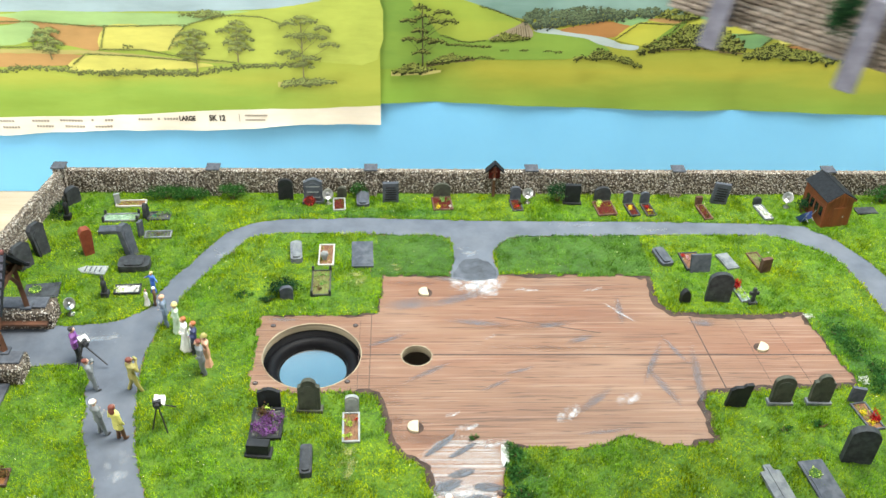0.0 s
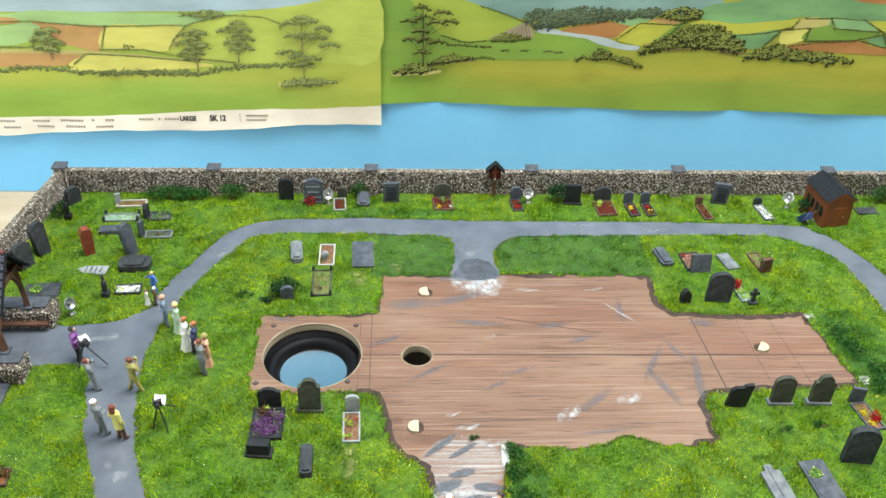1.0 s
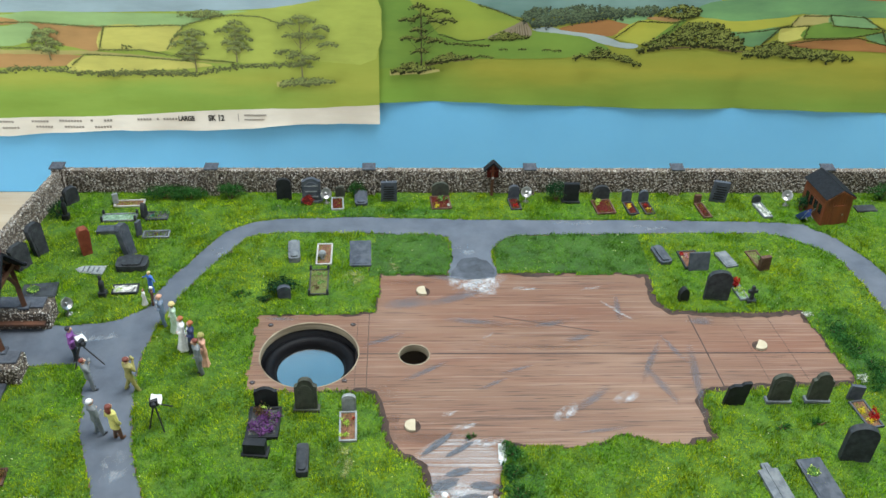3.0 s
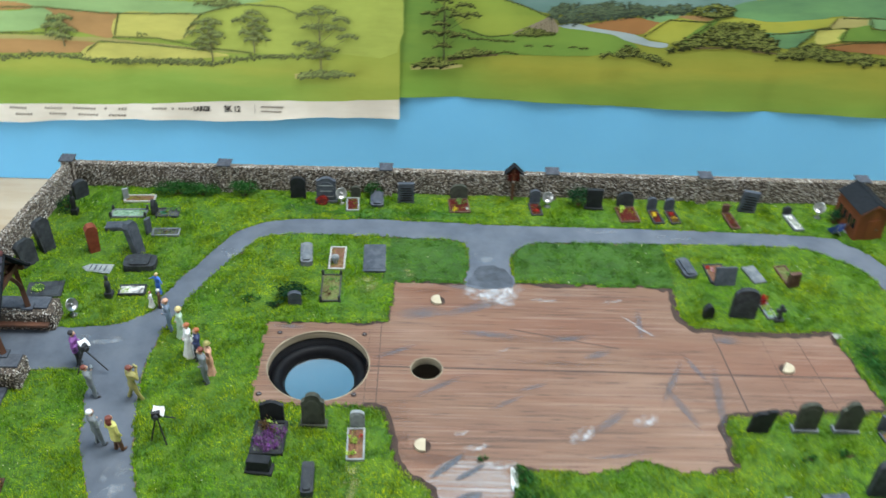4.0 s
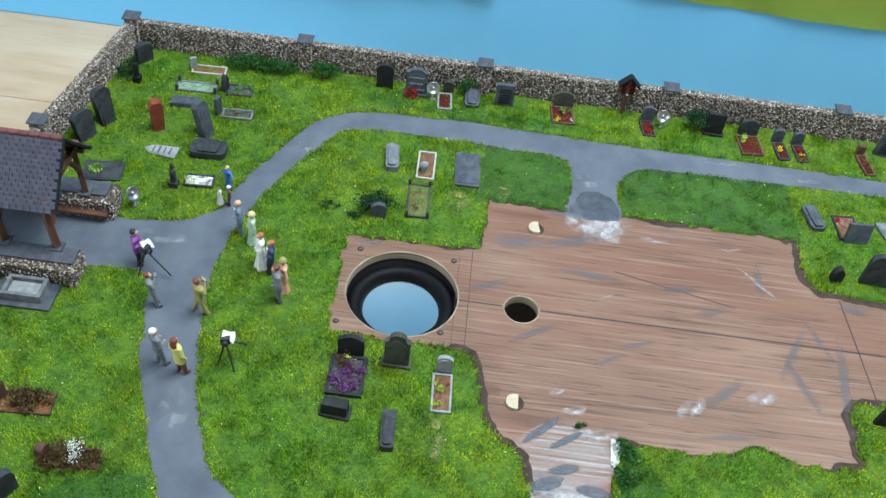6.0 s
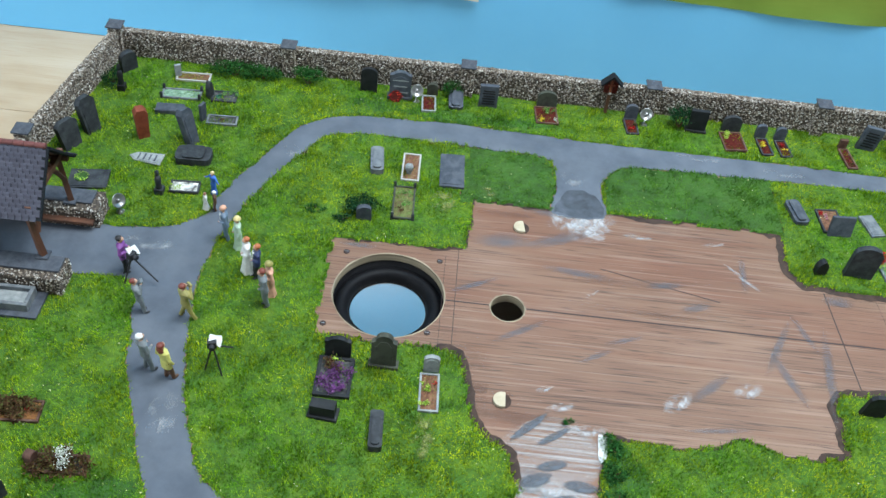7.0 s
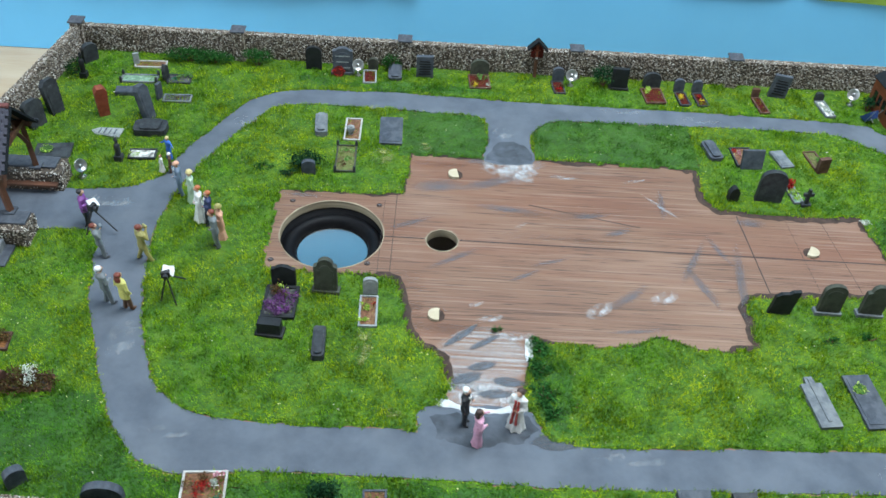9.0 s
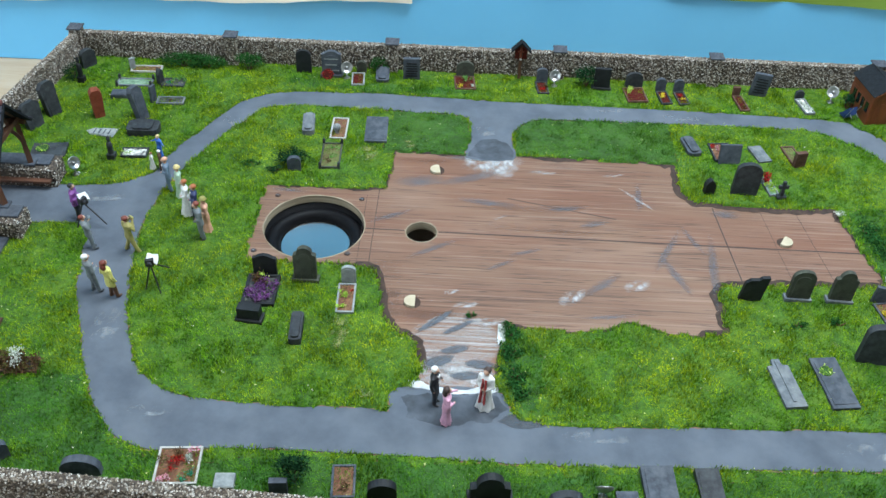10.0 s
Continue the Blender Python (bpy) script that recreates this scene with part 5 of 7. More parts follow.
WOODLAND = [island_ramp("print_wood_shade", [(0.045, 0.065, 0.04), (0.07, 0.10, 0.065), (0.055, 0.06, 0.04)], 0.7, 60, 0),
            island_ramp("print_wood_light", [(0.15, 0.20, 0.11), (0.11, 0.16, 0.09), (0.20, 0.25, 0.13)], 0.7, 60, 0)]


class Sheet:
    """A sheet of paper; shapes are printed on it in thin layers, each a little prouder than the last."""

    def __init__(self, x0, x1, edge, top, y, label, seed, curl, base="meadow", margin=None):
        self.t, self.y, self.k, self.x0, self.x1, self.top, self.curl, self.seed = thing("landscape_print", 0, 0, 0), y, 0, x0, x1, top, curl, seed
        self.edge, self.faded = edge, base == "meadow_faded"
        self.folds = (-345, -228, -93, -30) if self.faded else (55, 190, 330, 470)
        nx, nz = 160, 60
        cut = margin or (lambda x: edge(x) + 10)
        bm = bmesh.new()
        rows = []
        for back in (0, 0.25):
            g = []
            for j in range(nz + 1):
                r = []
                for i in range(nx + 1):
                    x = x0 + (x1 - x0) * i / nx
                    z = edge(x) + (cut(x) - edge(x)) * j / 12 if j <= 12 else cut(x) + (top - cut(x)) * ((j - 12) / (nz - 12)) ** 1.4
                    r.append(bm.verts.new((x, self.bow(x, z) + back, z)))
                g.append(r)
            rows.append(g)
        for g in rows:
            for j in range(nz):
                for i in range(nx):
                    q = bm.faces.new((g[j][i], g[j][i + 1], g[j + 1][i + 1], g[j + 1][i]))
                    q.material_index = 1 if margin and j < 12 else 0
        part("paper", bm, [INK[base], INK["margin"]], self.t, "", True)
        tagged(self.t, label, "poster")

    def bow(self, x, z):
        """How far the paper stands off the board: curling at the foot, with soft folds."""
        k = max(0.0, 1 - (z - self.edge(x)) / 24.0) ** 2
        fold = max([0.0] + [1 - abs(x - c - 0.05 * z) / 15 for c in self.folds]) * max(0.0, min(1.0, (30 - z) / 12))
        return self.y + 1.3 * fold - self.curl * k * (1.2 + math.sin(x * 0.045 + self.seed) + 0.5 * math.sin(x * 0.11))

    def lay(self):
        self.k += 1
        return 0.10 + 0.015 * self.k

    def field(self, colour, pts, name="printed_field"):
        bm = bmesh.new()
        h = self.lay()
        p = ragged(spline(pts, True, 3), 0.5, self.k, 4)
        plate(bm, p, self.y - h, self.y - h + 0.04, "y")
        part(name, bm, INK[colour], self.t)

    def blobs(self, name, centres, sizes, material, squash=0.8):
        bm = bmesh.new()
        h = self.lay() + 0.05
        for i, ((x, z), s) in enumerate(zip(centres, sizes)):
            n = 7
            a0 = rnd.uniform(0, 6)
            vs = [bm.verts.new((x + s * rnd.uniform(0.65, 1.2) * math.cos(a0 + 6.283 * j / n), self.y - h - 0.0002 * (i % 160), z + squash * s * rnd.uniform(0.65, 1.2) * math.sin(a0 + 6.283 * j / n))) for j in range(n)]
            bm.faces.new(vs)
        self.k += 2
        part(name, bm, material, self.t)

    def mounds(self, name, centres, r, inks=None, light=5):
        """Painted foliage: each mound a dark dab under a few light dabs on its upper left."""
        dark, pale, ds, ps = [], [], [], []
        for x, z in centres:
            q = r * rnd.uniform(0.7, 1.25)
            for k in range(5):
                dark.append((x + rnd.gauss(0, q * 0.5), z + rnd.gauss(0, q * 0.42)))
                ds.append(q * rnd.uniform(0.3, 0.55))
            for k in range(light):
                a = rnd.uniform(0.15, 1.15) * math.pi
                u = rnd.uniform(0.35, 0.95)
                pale.append((x - 0.15 * q + q * u * math.cos(a), z + 0.25 * q + 0.6 * q * u * math.sin(a)))
                ps.append(q * rnd.uniform(0.15, 0.32))
        a, b = inks or (FADED if self.faded else HEDGE)
        self.blobs(name, dark, ds, a, 0.85)
        self.blobs(name, pale, ps, b, 0.7)

    def thicket(self, poly, r, inks=None, dense=1.0, name="printed_hedge"):
        xs, zs = [p[0] for p in poly], [p[1] for p in poly]
        n = int(dense * 6 * (max(xs) - min(xs)) * (max(zs) - min(zs)) / (r * r * 3))
        px, pz = np.array([rnd.uniform(min(xs), max(xs)) for _ in range(n)]), np.array([rnd.uniform(min(zs), max(zs)) for _ in range(n)])
        keep = inside(px, pz, poly)
        self.mounds(name, list(zip(px[keep], pz[keep])), r, inks)

    def hedge(self, pts, thick, name="printed_hedge"):
        c = []
        for (ax, az), (bx, bz) in zip(pts, pts[1:]):
            n = max(3, int(2.6 * math.hypot(bx - ax, bz - az) / max(0.8, thick * 0.5)))
            for i in range(n):
                f = i / n
                if noise.noise((ax + (bx - ax) * f, az, 3.3)) > -0.55:
                    c.append((ax + (bx - ax) * f + rnd.gauss(0, 0.4), az + (bz - az) * f + thick * rnd.uniform(0.1, 0.7)))
        self.mounds(name, c, thick * 0.36, None, 3)

    def line(self, pts, w, colour):
        """A painted boundary of uneven width."""
        for (ax, az), (bx, bz) in zip(pts, pts[1:]):
            d = Vector((bx - ax, bz - az))
            n = Vector((-d.y, d.x)).normalized() * w / 2
            bm = bmesh.new()
            h = self.lay()
            plate(bm, [(ax - n.x, az - n.y), (bx - n.x * 0.5, bz - n.y * 0.5), (bx + n.x * 0.5, bz + n.y * 0.5), (ax + n.x, az + n.y)], self.y - h, self.y - h + 0.03, "y")
            part("printed_line", bm, INK[colour], self.t)

    def tree(self, foot, top, clusters, rx, rz):
        """A painted tree: a forked stem and flat, drooping clusters of leaves."""
        stem = "faded_stem" if self.faded else "stem"
        self.line([foot, ((foot[0] + top[0]) / 2, (foot[1] + top[1]) / 2), top], 1.5, stem)
        mid = foot[1] + (top[1] - foot[1]) * 0.2
        c = []
        for x, z in clusters:
            self.line([(foot[0], max(mid, z - 10 - 0.25 * abs(x - foot[0]))), (x, z - 1)], 0.45, stem)
            for k in range(24):
                u = rnd.uniform(-1, 1)
                c.append((x + rx * u * rnd.uniform(0.8, 1.15), z + rz * (0.5 - 0.9 * u * u) * rnd.uniform(0.2, 1.1)))
        self.mounds("printed_crown", c, rz * 0.4, None, 4)

    def words(self, text, x, z, size):
        d = bpy.data.curves.new("lettering", "FONT")
        d.body, d.size, d.extrude, d.offset = text, size * MM, 0.00002, 0.0003
        ob = new("lettering", d)
        d.materials.append(INK["text"])
        ob.parent = self.t
        ob.matrix_basis = Matrix.Translation((x * MM, (min(self.bow(x + k, z) for k in (0, 10, 22)) - 0.25) * MM, z * MM)) @ pose(0, 0, 0, 90, 0, 0) @ Matrix.Diagonal((0.75, 1, 1, 1))

    def bar(self, x, z, w, h, colour="pale_text"):
        bm = bmesh.new()
        box(bm, x + w / 2, min(self.bow(x, z), self.bow(x + w, z), self.bow(x + w / 2, z)) - 0.15, z, w, 0.2, h)
        part("lettering_bar", bm, INK[colour], self.t)


def landscape_left():
    s = Sheet(-440, 4.5, lambda x: -23 + (x - 4) * 0.036 - 1.6 * math.sin(x * 0.034 + 0.6) * (1 if x < -60 else -x / 60), 150, 416.5, "creased vintage country landscape print pinned over the backdrop", 0.0, 1.4, "meadow_faded", lambda x: -4.5 + (x - 4) * 0.045 + 0.8 * math.sin(x * 0.034))
    f = s.field
    f("lilac", [(-440, 150), (0, 150), (4, 108), (-60, 98), (-140, 92), (-440, 90)], "printed_sky")
    f("sky", [(-440, 93), (-200, 94), (-90, 96), (-40, 92), (-100, 85), (-206, 82), (-440, 80)], "printed_sky")
    f("mint", [(-440, 80), (-320, 78), (-287, 82), (-221, 81), (-155, 81), (-120, 84), (-95, 80), (-150, 71), (-180, 68), (-240, 68), (-317, 70), (-440, 66)])
    f("pale_hill", [(-178, 46), (-168, 62), (-155, 72), (-131, 79), (-100, 84), (-40, 94), (2, 104), (2, 40), (-52, 38), (-121, 36)])
    f("tan", [(-293, 72), (-262, 69), (-230, 68), (-237, 47), (-256, 49), (-276, 55)])
    f("mint", [(-440, 66), (-318, 68), (-291, 72), (-280, 58), (-300, 53), (-322, 50), (-440, 48)])
    f("tan", [(-440, 78), (-330, 77), (-300, 73), (-318, 69), (-440, 66)])
    f("lemon", [(-228, 69), (-195, 70), (-163, 69), (-178, 47), (-207, 48), (-237, 48)])
    f("straw", [(-440, 46), (-275, 47), (-227, 45), (-165, 39), (-121, 35), (-170, 38), (-250, 43), (-440, 42)])
    f("tan", [(-440, 42), (-324, 43), (-251, 42), (-262, 33), (-327, 30), (-440, 28)])
    f("lemon", [(-250, 42), (-200, 40), (-165, 37), (-141, 33), (-200, 28), (-266, 28)])
    s.hedge([(-440, 25), (-327, 24), (-311, 27), (-300, 28), (-270, 26), (-255, 24), (-231, 22), (-203, 23), (-175, 24), (-154, 23), (-131, 29), (-110, 31), (-82, 32), (-54, 33)], 5.5)
    s.hedge([(-240, 24), (-200, 25), (-160, 25)], 5)
    for p in ([(-440, 47), (-323, 48), (-275, 49)], [(-237, 47), (-200, 47), (-165, 40), (-121, 36)], [(-236, 48), (-229, 69)], [(-440, 67), (-291, 72), (-240, 68), (-160, 70)], [(-178, 48), (-172, 58), (-161, 70), (-131, 79), (-110, 79)],
              [(-262, 33), (-250, 43), (-205, 41), (-160, 37)]):
        s.hedge(p, 1.6)
    s.thicket([(-165, 80), (-152, 79), (-144, 77), (-125, 80), (-140, 84), (-152, 82)], 1.8)
    s.hedge([(-112, 79), (-95, 78), (-80, 72)], 1.5)
    s.hedge([(-216, 49), (-210, 49)], 4)
    s.tree((-279, 38), (-281, 64), [(-283, 63), (-275, 64), (-288, 56), (-280, 57), (-273, 53), (-285, 49), (-279, 47)], 6, 5)
    s.tree((-155, 28), (-156, 65), [(-155, 65), (-164, 62), (-149, 63), (-157, 58), (-166, 54), (-151, 54), (-160, 49), (-148, 51), (-165, 45), (-154, 45), (-161, 40)], 5.5, 4)
    s.tree((-119, 37), (-118, 72), [(-118, 73), (-130, 66), (-123, 69), (-112, 67), (-118, 62), (-111, 59), (-126, 55), (-118, 55), (-121, 49), (-112, 50)], 6, 4.2)
    s.line([(-86, 16.5), (-62, 18.5), (-36, 19.5)], 5, "straw")
    s.tree((-63, 23), (-63, 78), [(-63, 78), (-73, 73), (-55, 75), (-45, 69), (-70, 62), (-60, 63), (-49, 61), (-39, 54), (-75, 47), (-66, 43), (-56, 41), (-63, 35)], 8, 4.6)
    s.thicket([(-86, 15), (-78, 20), (-62, 22), (-48, 22), (-36, 19), (-52, 17), (-69, 16)], 2.2, dense=1.2)
    s.words("LARGE", -177.5, -20.5, 6.5)
    s.words("SK 12", -150.5, -20.3, 8)
    for x, z, w in ((-340, -23.5, 18), (-309, -23, 17), (-284, -22, 22), (-256, -21.5, 5), (-244, -21.5, 8), (-336, -29.5, 17), (-306, -28.5, 17), (-280, -27.5, 20), (-253, -27.5, 17), (-214, -20.3, 15), (-197, -20.2, 4), (-191, -20.2, 13)):
        for k in range(max(1, int(w / 2.6))):
            s.bar(x + k * 2.6, z, 1.9, 2.0)
    for x, z, w, h in ((-118, -15.5, 20, 1.6), (-118, -19.5, 18, 1.4), (-123.5, -21, 0.5, 8)):
        s.bar(x, z, w, h)


def landscape_right():
    s = Sheet(-14, 640, lambda x: -3 - max(0, x - 60) * 0.022 + 0.9 * math.sin(x * 0.021), 150, 419.5, "vintage country landscape print with river and fields", 2.0, 0.9)
    f = s.field
    f("sky", [(50, 150), (640, 150), (640, 104), (441, 106), (279, 104), (150, 104), (80, 106)], "printed_sky")
    f("mist", [(72, 96), (110, 108), (200, 106), (290, 107), (290, 84), (200, 84), (128, 78)])
    f("green", [(-12, 104), (31, 96), (48, 77), (58, 62), (66, 46), (40, 36), (-12, 34)])
    f("hill", [(20, 150), (47, 108), (72, 96), (97, 88), (114, 81), (128, 76), (115, 67), (98, 59), (78, 57), (58, 62), (46, 77), (31, 94)])
    f("green", [(57, 63), (78, 57), (100, 59), (138, 66), (162, 66), (196, 56), (206, 48), (168, 41), (106, 40), (62, 42)])
    f("hillside", [(276, 84), (290, 93), (312, 96), (341, 102), (441, 103), (640, 102), (640, 80), (446, 80), (374, 83), (356, 79), (316, 76), (289, 79)])
    f("orange", [(413, 100), (441, 102), (640, 104), (640, 94), (480, 95), (428, 96)])
    f("water", [(138, 68), (152, 70), (165, 67), (196, 63), (207, 60), (217, 56), (232, 54), (229, 50), (212, 52), (196, 56), (183, 61), (159, 64), (143, 66)], "printed_river")
    f("orange", [(162, 69), (194, 76), (209, 76), (223, 72), (209, 62), (195, 63), (172, 66)])
    f("teal", [(207, 77), (222, 81), (243, 81), (236, 77), (223, 73)])
    f("yellow", [(211, 62), (230, 76), (263, 75), (244, 56), (231, 55), (217, 58)])
    f("tan", [(237, 78), (248, 80), (272, 78), (262, 75)])
    f("yellow", [(272, 75), (289, 79), (316, 76), (357, 80), (370, 81), (365, 74), (329, 67), (314, 66), (301, 72), (278, 74)])
    f("hillside", [(308, 66), (329, 67), (357, 71), (343, 55), (330, 53), (320, 58)])
    f("green", [(263, 75), (272, 76), (250, 56), (243, 56)])
    f("lemon", [(358, 71), (380, 73), (379, 62), (359, 57)])
    f("straw", [(365, 73), (374, 82), (398, 82), (401, 76), (380, 73)])
    f("teal", [(399, 82), (428, 81), (443, 71), (403, 73)])
    f("green", [(381, 71), (401, 76), (404, 72), (447, 69), (422, 62), (379, 61)])
    f("orange", [(365, 56), (389, 60), (434, 61), (455, 55), (640, 50), (640, 44), (457, 48), (411, 50), (380, 52)])
    f("hillside", [(434, 63), (451, 66), (520, 64), (520, 54), (455, 55)])
    f("yellow", [(435, 79), (447, 80), (640, 80), (640, 66), (500, 67), (451, 69)])
    f("cliff", [(99, 59), (113, 67), (125, 73), (131, 76), (135, 71), (138, 65), (136, 61), (122, 60)], "printed_cliff")
    for k in range(9):
        s.line([(116 + 2.4 * k, 61), (118 + 1.7 * k, 67 + k * 0.9)], 0.7, "stem" if k % 2 else "rock")
    s.thicket([(100, 58), (112, 65), (120, 64), (136, 61), (140, 60), (122, 58)], 1.3)
    s.thicket([(128, 79), (140, 87), (163, 86), (178, 90), (192, 89), (215, 86), (247, 89), (246, 83), (222, 80), (205, 78), (194, 77), (165, 72), (138, 71)], 2.6, WOODLAND, 0.8, "printed_wood")
    s.mounds("printed_wood", [(139 + 2.9 * k + rnd.uniform(-1, 1), 73.5 + 2.5 * (k % 2) + max(0, k - 9) * 0.45) for k in range(24)], 2.3, WOODLAND, 7)
    s.thicket([(245, 82), (255, 88), (268, 90), (280, 87), (285, 81), (270, 79), (254, 79)], 2.6, dense=0.8)
    s.line([(305, 50), (328, 48)], 2.5, "shade")
    s.line([(255, 51), (290, 52.5), (310, 51)], 2.0, "shade")
    s.thicket([(232, 48), (238, 56), (246, 58), (258, 65), (271, 73), (289, 74), (303, 72), (312, 66), (321, 59), (330, 53), (329, 49), (305, 52), (280, 54), (255, 52)], 3.0, dense=0.9)
    s.thicket([(324, 45), (344, 55), (355, 58), (367, 53), (388, 50), (408, 48), (428, 41), (404, 40), (374, 43), (346, 44)], 2.5, dense=0.9)
    s.thicket([(168, 41), (179, 43), (191, 47), (197, 52), (207, 48), (223, 43), (239, 34), (224, 38), (206, 42), (190, 42)], 1.8, dense=0.7)
    for p in ([(370, 81), (365, 73), (356, 71), (343, 56)], [(374, 82), (398, 82), (403, 73), (445, 70)], [(356, 71), (381, 73), (379, 61), (422, 62), (450, 68)], [(397, 83), (428, 81), (447, 70), (455, 55)], [(211, 61), (230, 76), (263, 75), (272, 78)],
              [(265, 74), (253, 62), (241, 56)], [(318, 66), (341, 68), (363, 73)], [(365, 56), (389, 60), (428, 62), (455, 55)], [(90, 90), (104, 86), (117, 81), (128, 76)], [(57, 63), (65, 61), (73, 58), (82, 57), (97, 59)], [(447, 70), (520, 66), (640, 66)]):
        s.line(p, 0.6, "stem")
        s.hedge([(a, b - 0.6) for a, b in p], 1.6)
    s.hedge([(62, 54), (79, 53), (101, 52)], 2.6)
    s.hedge([(84, 39), (93, 43), (105, 41)], 2.4)
    for x, z in ((114, 49), (131, 49), (152, 49), (161, 48)):
        s.hedge([(x - 4, z), (x + 4, z)], 2.2)
    s.line([(14, 27), (40, 27.5), (58, 30)], 4.5, "straw")
    s.line([(45, 35), (70, 39.5), (88, 41)], 3, "shade")
    s.tree((42, 35), (41, 90), [(39, 88), (58, 84), (64, 76), (29, 76), (43, 79), (54, 75), (39, 67), (31, 59), (45, 59), (54, 57), (41, 47)], 7.5, 4.4)
    s.thicket([(13, 27), (23, 33), (33, 37), (43, 33), (54, 32), (45, 29), (28, 28)], 2.0, dense=1.2)
    s.thicket([(45, 36), (54, 42), (67, 46), (86, 43), (71, 40), (55, 38)], 2.0, dense=1.2)


landscape_left()
landscape_right()


# ---------- garden shed ----------
CEDAR = mat("orange_cedar", (0.19, 0.05, 0.013), (0.11, 0.03, 0.009), 200, 0.6, 0.35, stretch=(1, 1, 0.15))
FELT = mat("black_roof_felt", (0.018, 0.021, 0.025), (0.010, 0.012, 0.014), 500, 0.95, 0.4, spec=0.1)
DARKGLASS = mat("dark_window_glass", (0.012, 0.014, 0.016), (0.008, 0.01, 0.012), 100, 0.12, 0)
TARP = mat("blue_plastic", (0.02, 0.045, 0.16), (0.012, 0.03, 0.1), 300, 0.5, 0.2)


def shed():
    t = thing("garden_shed", 343, 228, 0.5, 9)
    w, l, he, hr = 21.5, 30, 23, 29.5
    bm = bmesh.new()
    plate(bm, [(-w / 2, -1), (w / 2, -1), (w / 2, he), (0, hr), (-w / 2, he)], -l / 2, l / 2, "y")
    part("wall", bm, CEDAR, t)
    for k in range(10):
        for side in (-1, 1):
            bm = bmesh.new()
            box(bm, side * (w / 2 + 0.1), 0, 0.2 + k * 1.8, 0.5, l, 1.55, 0.12)
            part("plank", bm, CEDAR, t)
    for k in range(9):
        x = -w / 2 + 1.2 + k * 2.33
        bm = bmesh.new()
        box(bm, x, -l / 2 - 0.1, 0, 2.1, 0.5, he + (w / 2 - abs(x)) * 0.5 - 0.3, 0.12)
        part("plank", bm, CEDAR, t)
    for side in (-1, 1):
        m = Matrix.Translation((0, 0, hr + 0.5)) @ Matrix.Rotation(side * math.atan2(hr - he, w / 2), 4, "Y")
        bm = bmesh.new()
        box(bm, side * 6.9, 0, 0, 13.8, l + 3.5, 0.9, 0.2, m)
        part("roof_slope", bm, FELT, t, "black felt roof slope")
        for e in (-1, 1):
            bm = bmesh.new()
            box(bm, side * 6.9, e * (l / 2 + 1.6), -1.1, 13.6, 0.7, 1.3, 0.15, m)
            part("bargeboard", bm, CEDAR, t)
    bm = bmesh.new()
    box(bm, 0.5, -l / 2 - 0.5, 0.6, 10, 0.7, 16.5, 0.2)
    d = part("door", bm, CEDAR, t)
    bm = bmesh.new()
    box(bm, 4.4, -l / 2 - 1.0, 8.5, 0.8, 0.5, 1.4, 0.1)
    part("latch", bm, METAL, d)
    for k in range(4):
        bm = bmesh.new()
        box(bm, -w / 2 - 0.35, -10.5 + k * 6.2, 8.5, 0.5, 5.0, 7.5, 0.1)
        win = part("window", bm, DARKGLASS, t, "dark window pane")
        for dy in (-2.75, 2.75):
            bm = bmesh.new()
            box(bm, -w / 2 - 0.5, -10.5 + k * 6.2 + dy, 8.2, 0.7, 0.7, 8.1, 0.1)
            part("frame_bar", bm, CEDAR, win)
    tagged(t, "orange-brown wooden garden shed with black felt roof", "shed")
    b = thing("wheelbarrow", 326, 215.5, 2.6, 25, -48)
    bm = bmesh.new()
    lo = [bm.verts.new((sx * 2.6, sy * 3.2, 2.2)) for sx, sy in ((-1, -1), (1, -1), (1, 1), (-1, 1))]
    hi = [bm.verts.new((sx * 4.0, sy * 5.2, 7.0)) for sx, sy in ((-1, -1), (1, -1), (1, 1), (-1, 1))]
    bm.faces.new(lo[::-1])
    bm.faces.new(hi)
    for i in range(4):
        bm.faces.new((lo[i], lo[(i + 1) % 4], hi[(i + 1) % 4], hi[i]))
    bevel_all(bm, 0.4)
    part("tray", bm, TARP, b, "blue plastic tray")
    for sx in (-1, 1):
        bm = bmesh.new()
        limb(bm, (sx * 2.2, 6, 1.6), (sx * 3.4, -9, 6), 0.35, 0.35)
        limb(bm, (sx * 2.6, -3, 3.4), (sx * 2.8, -3.6, 0), 0.35, 0.35)
        part("handle", bm, METAL, b, "chrome handle")
    bm = bmesh.new()
    lathe(bm, [(1.2, -0.6), (1.9, -0.6), (2.1, 0), (1.9, 0.6), (1.2, 0.6)], 18, Matrix.Translation((0, 6.2, 2.0)) @ Matrix.Rotation(math.radians(90), 4, "Y"))
    part("wheel", bm, BLACK, b)
    tagged(b, "small blue wheelbarrow leaning beside the shed", "wheelbarrow")


shed()

# ---------- lychgate ----------
TILE = mat("purple_grey_tiles", (0.072, 0.072, 0.094), (0.050, 0.050, 0.066), 500, 0.85, 0.3, obj=0.13, spec=0.15)
RIDGE = mat("red_ridge_tiles", (0.15, 0.045, 0.04), (0.09, 0.03, 0.026), 400, 0.75, 0.3, obj=0.2)


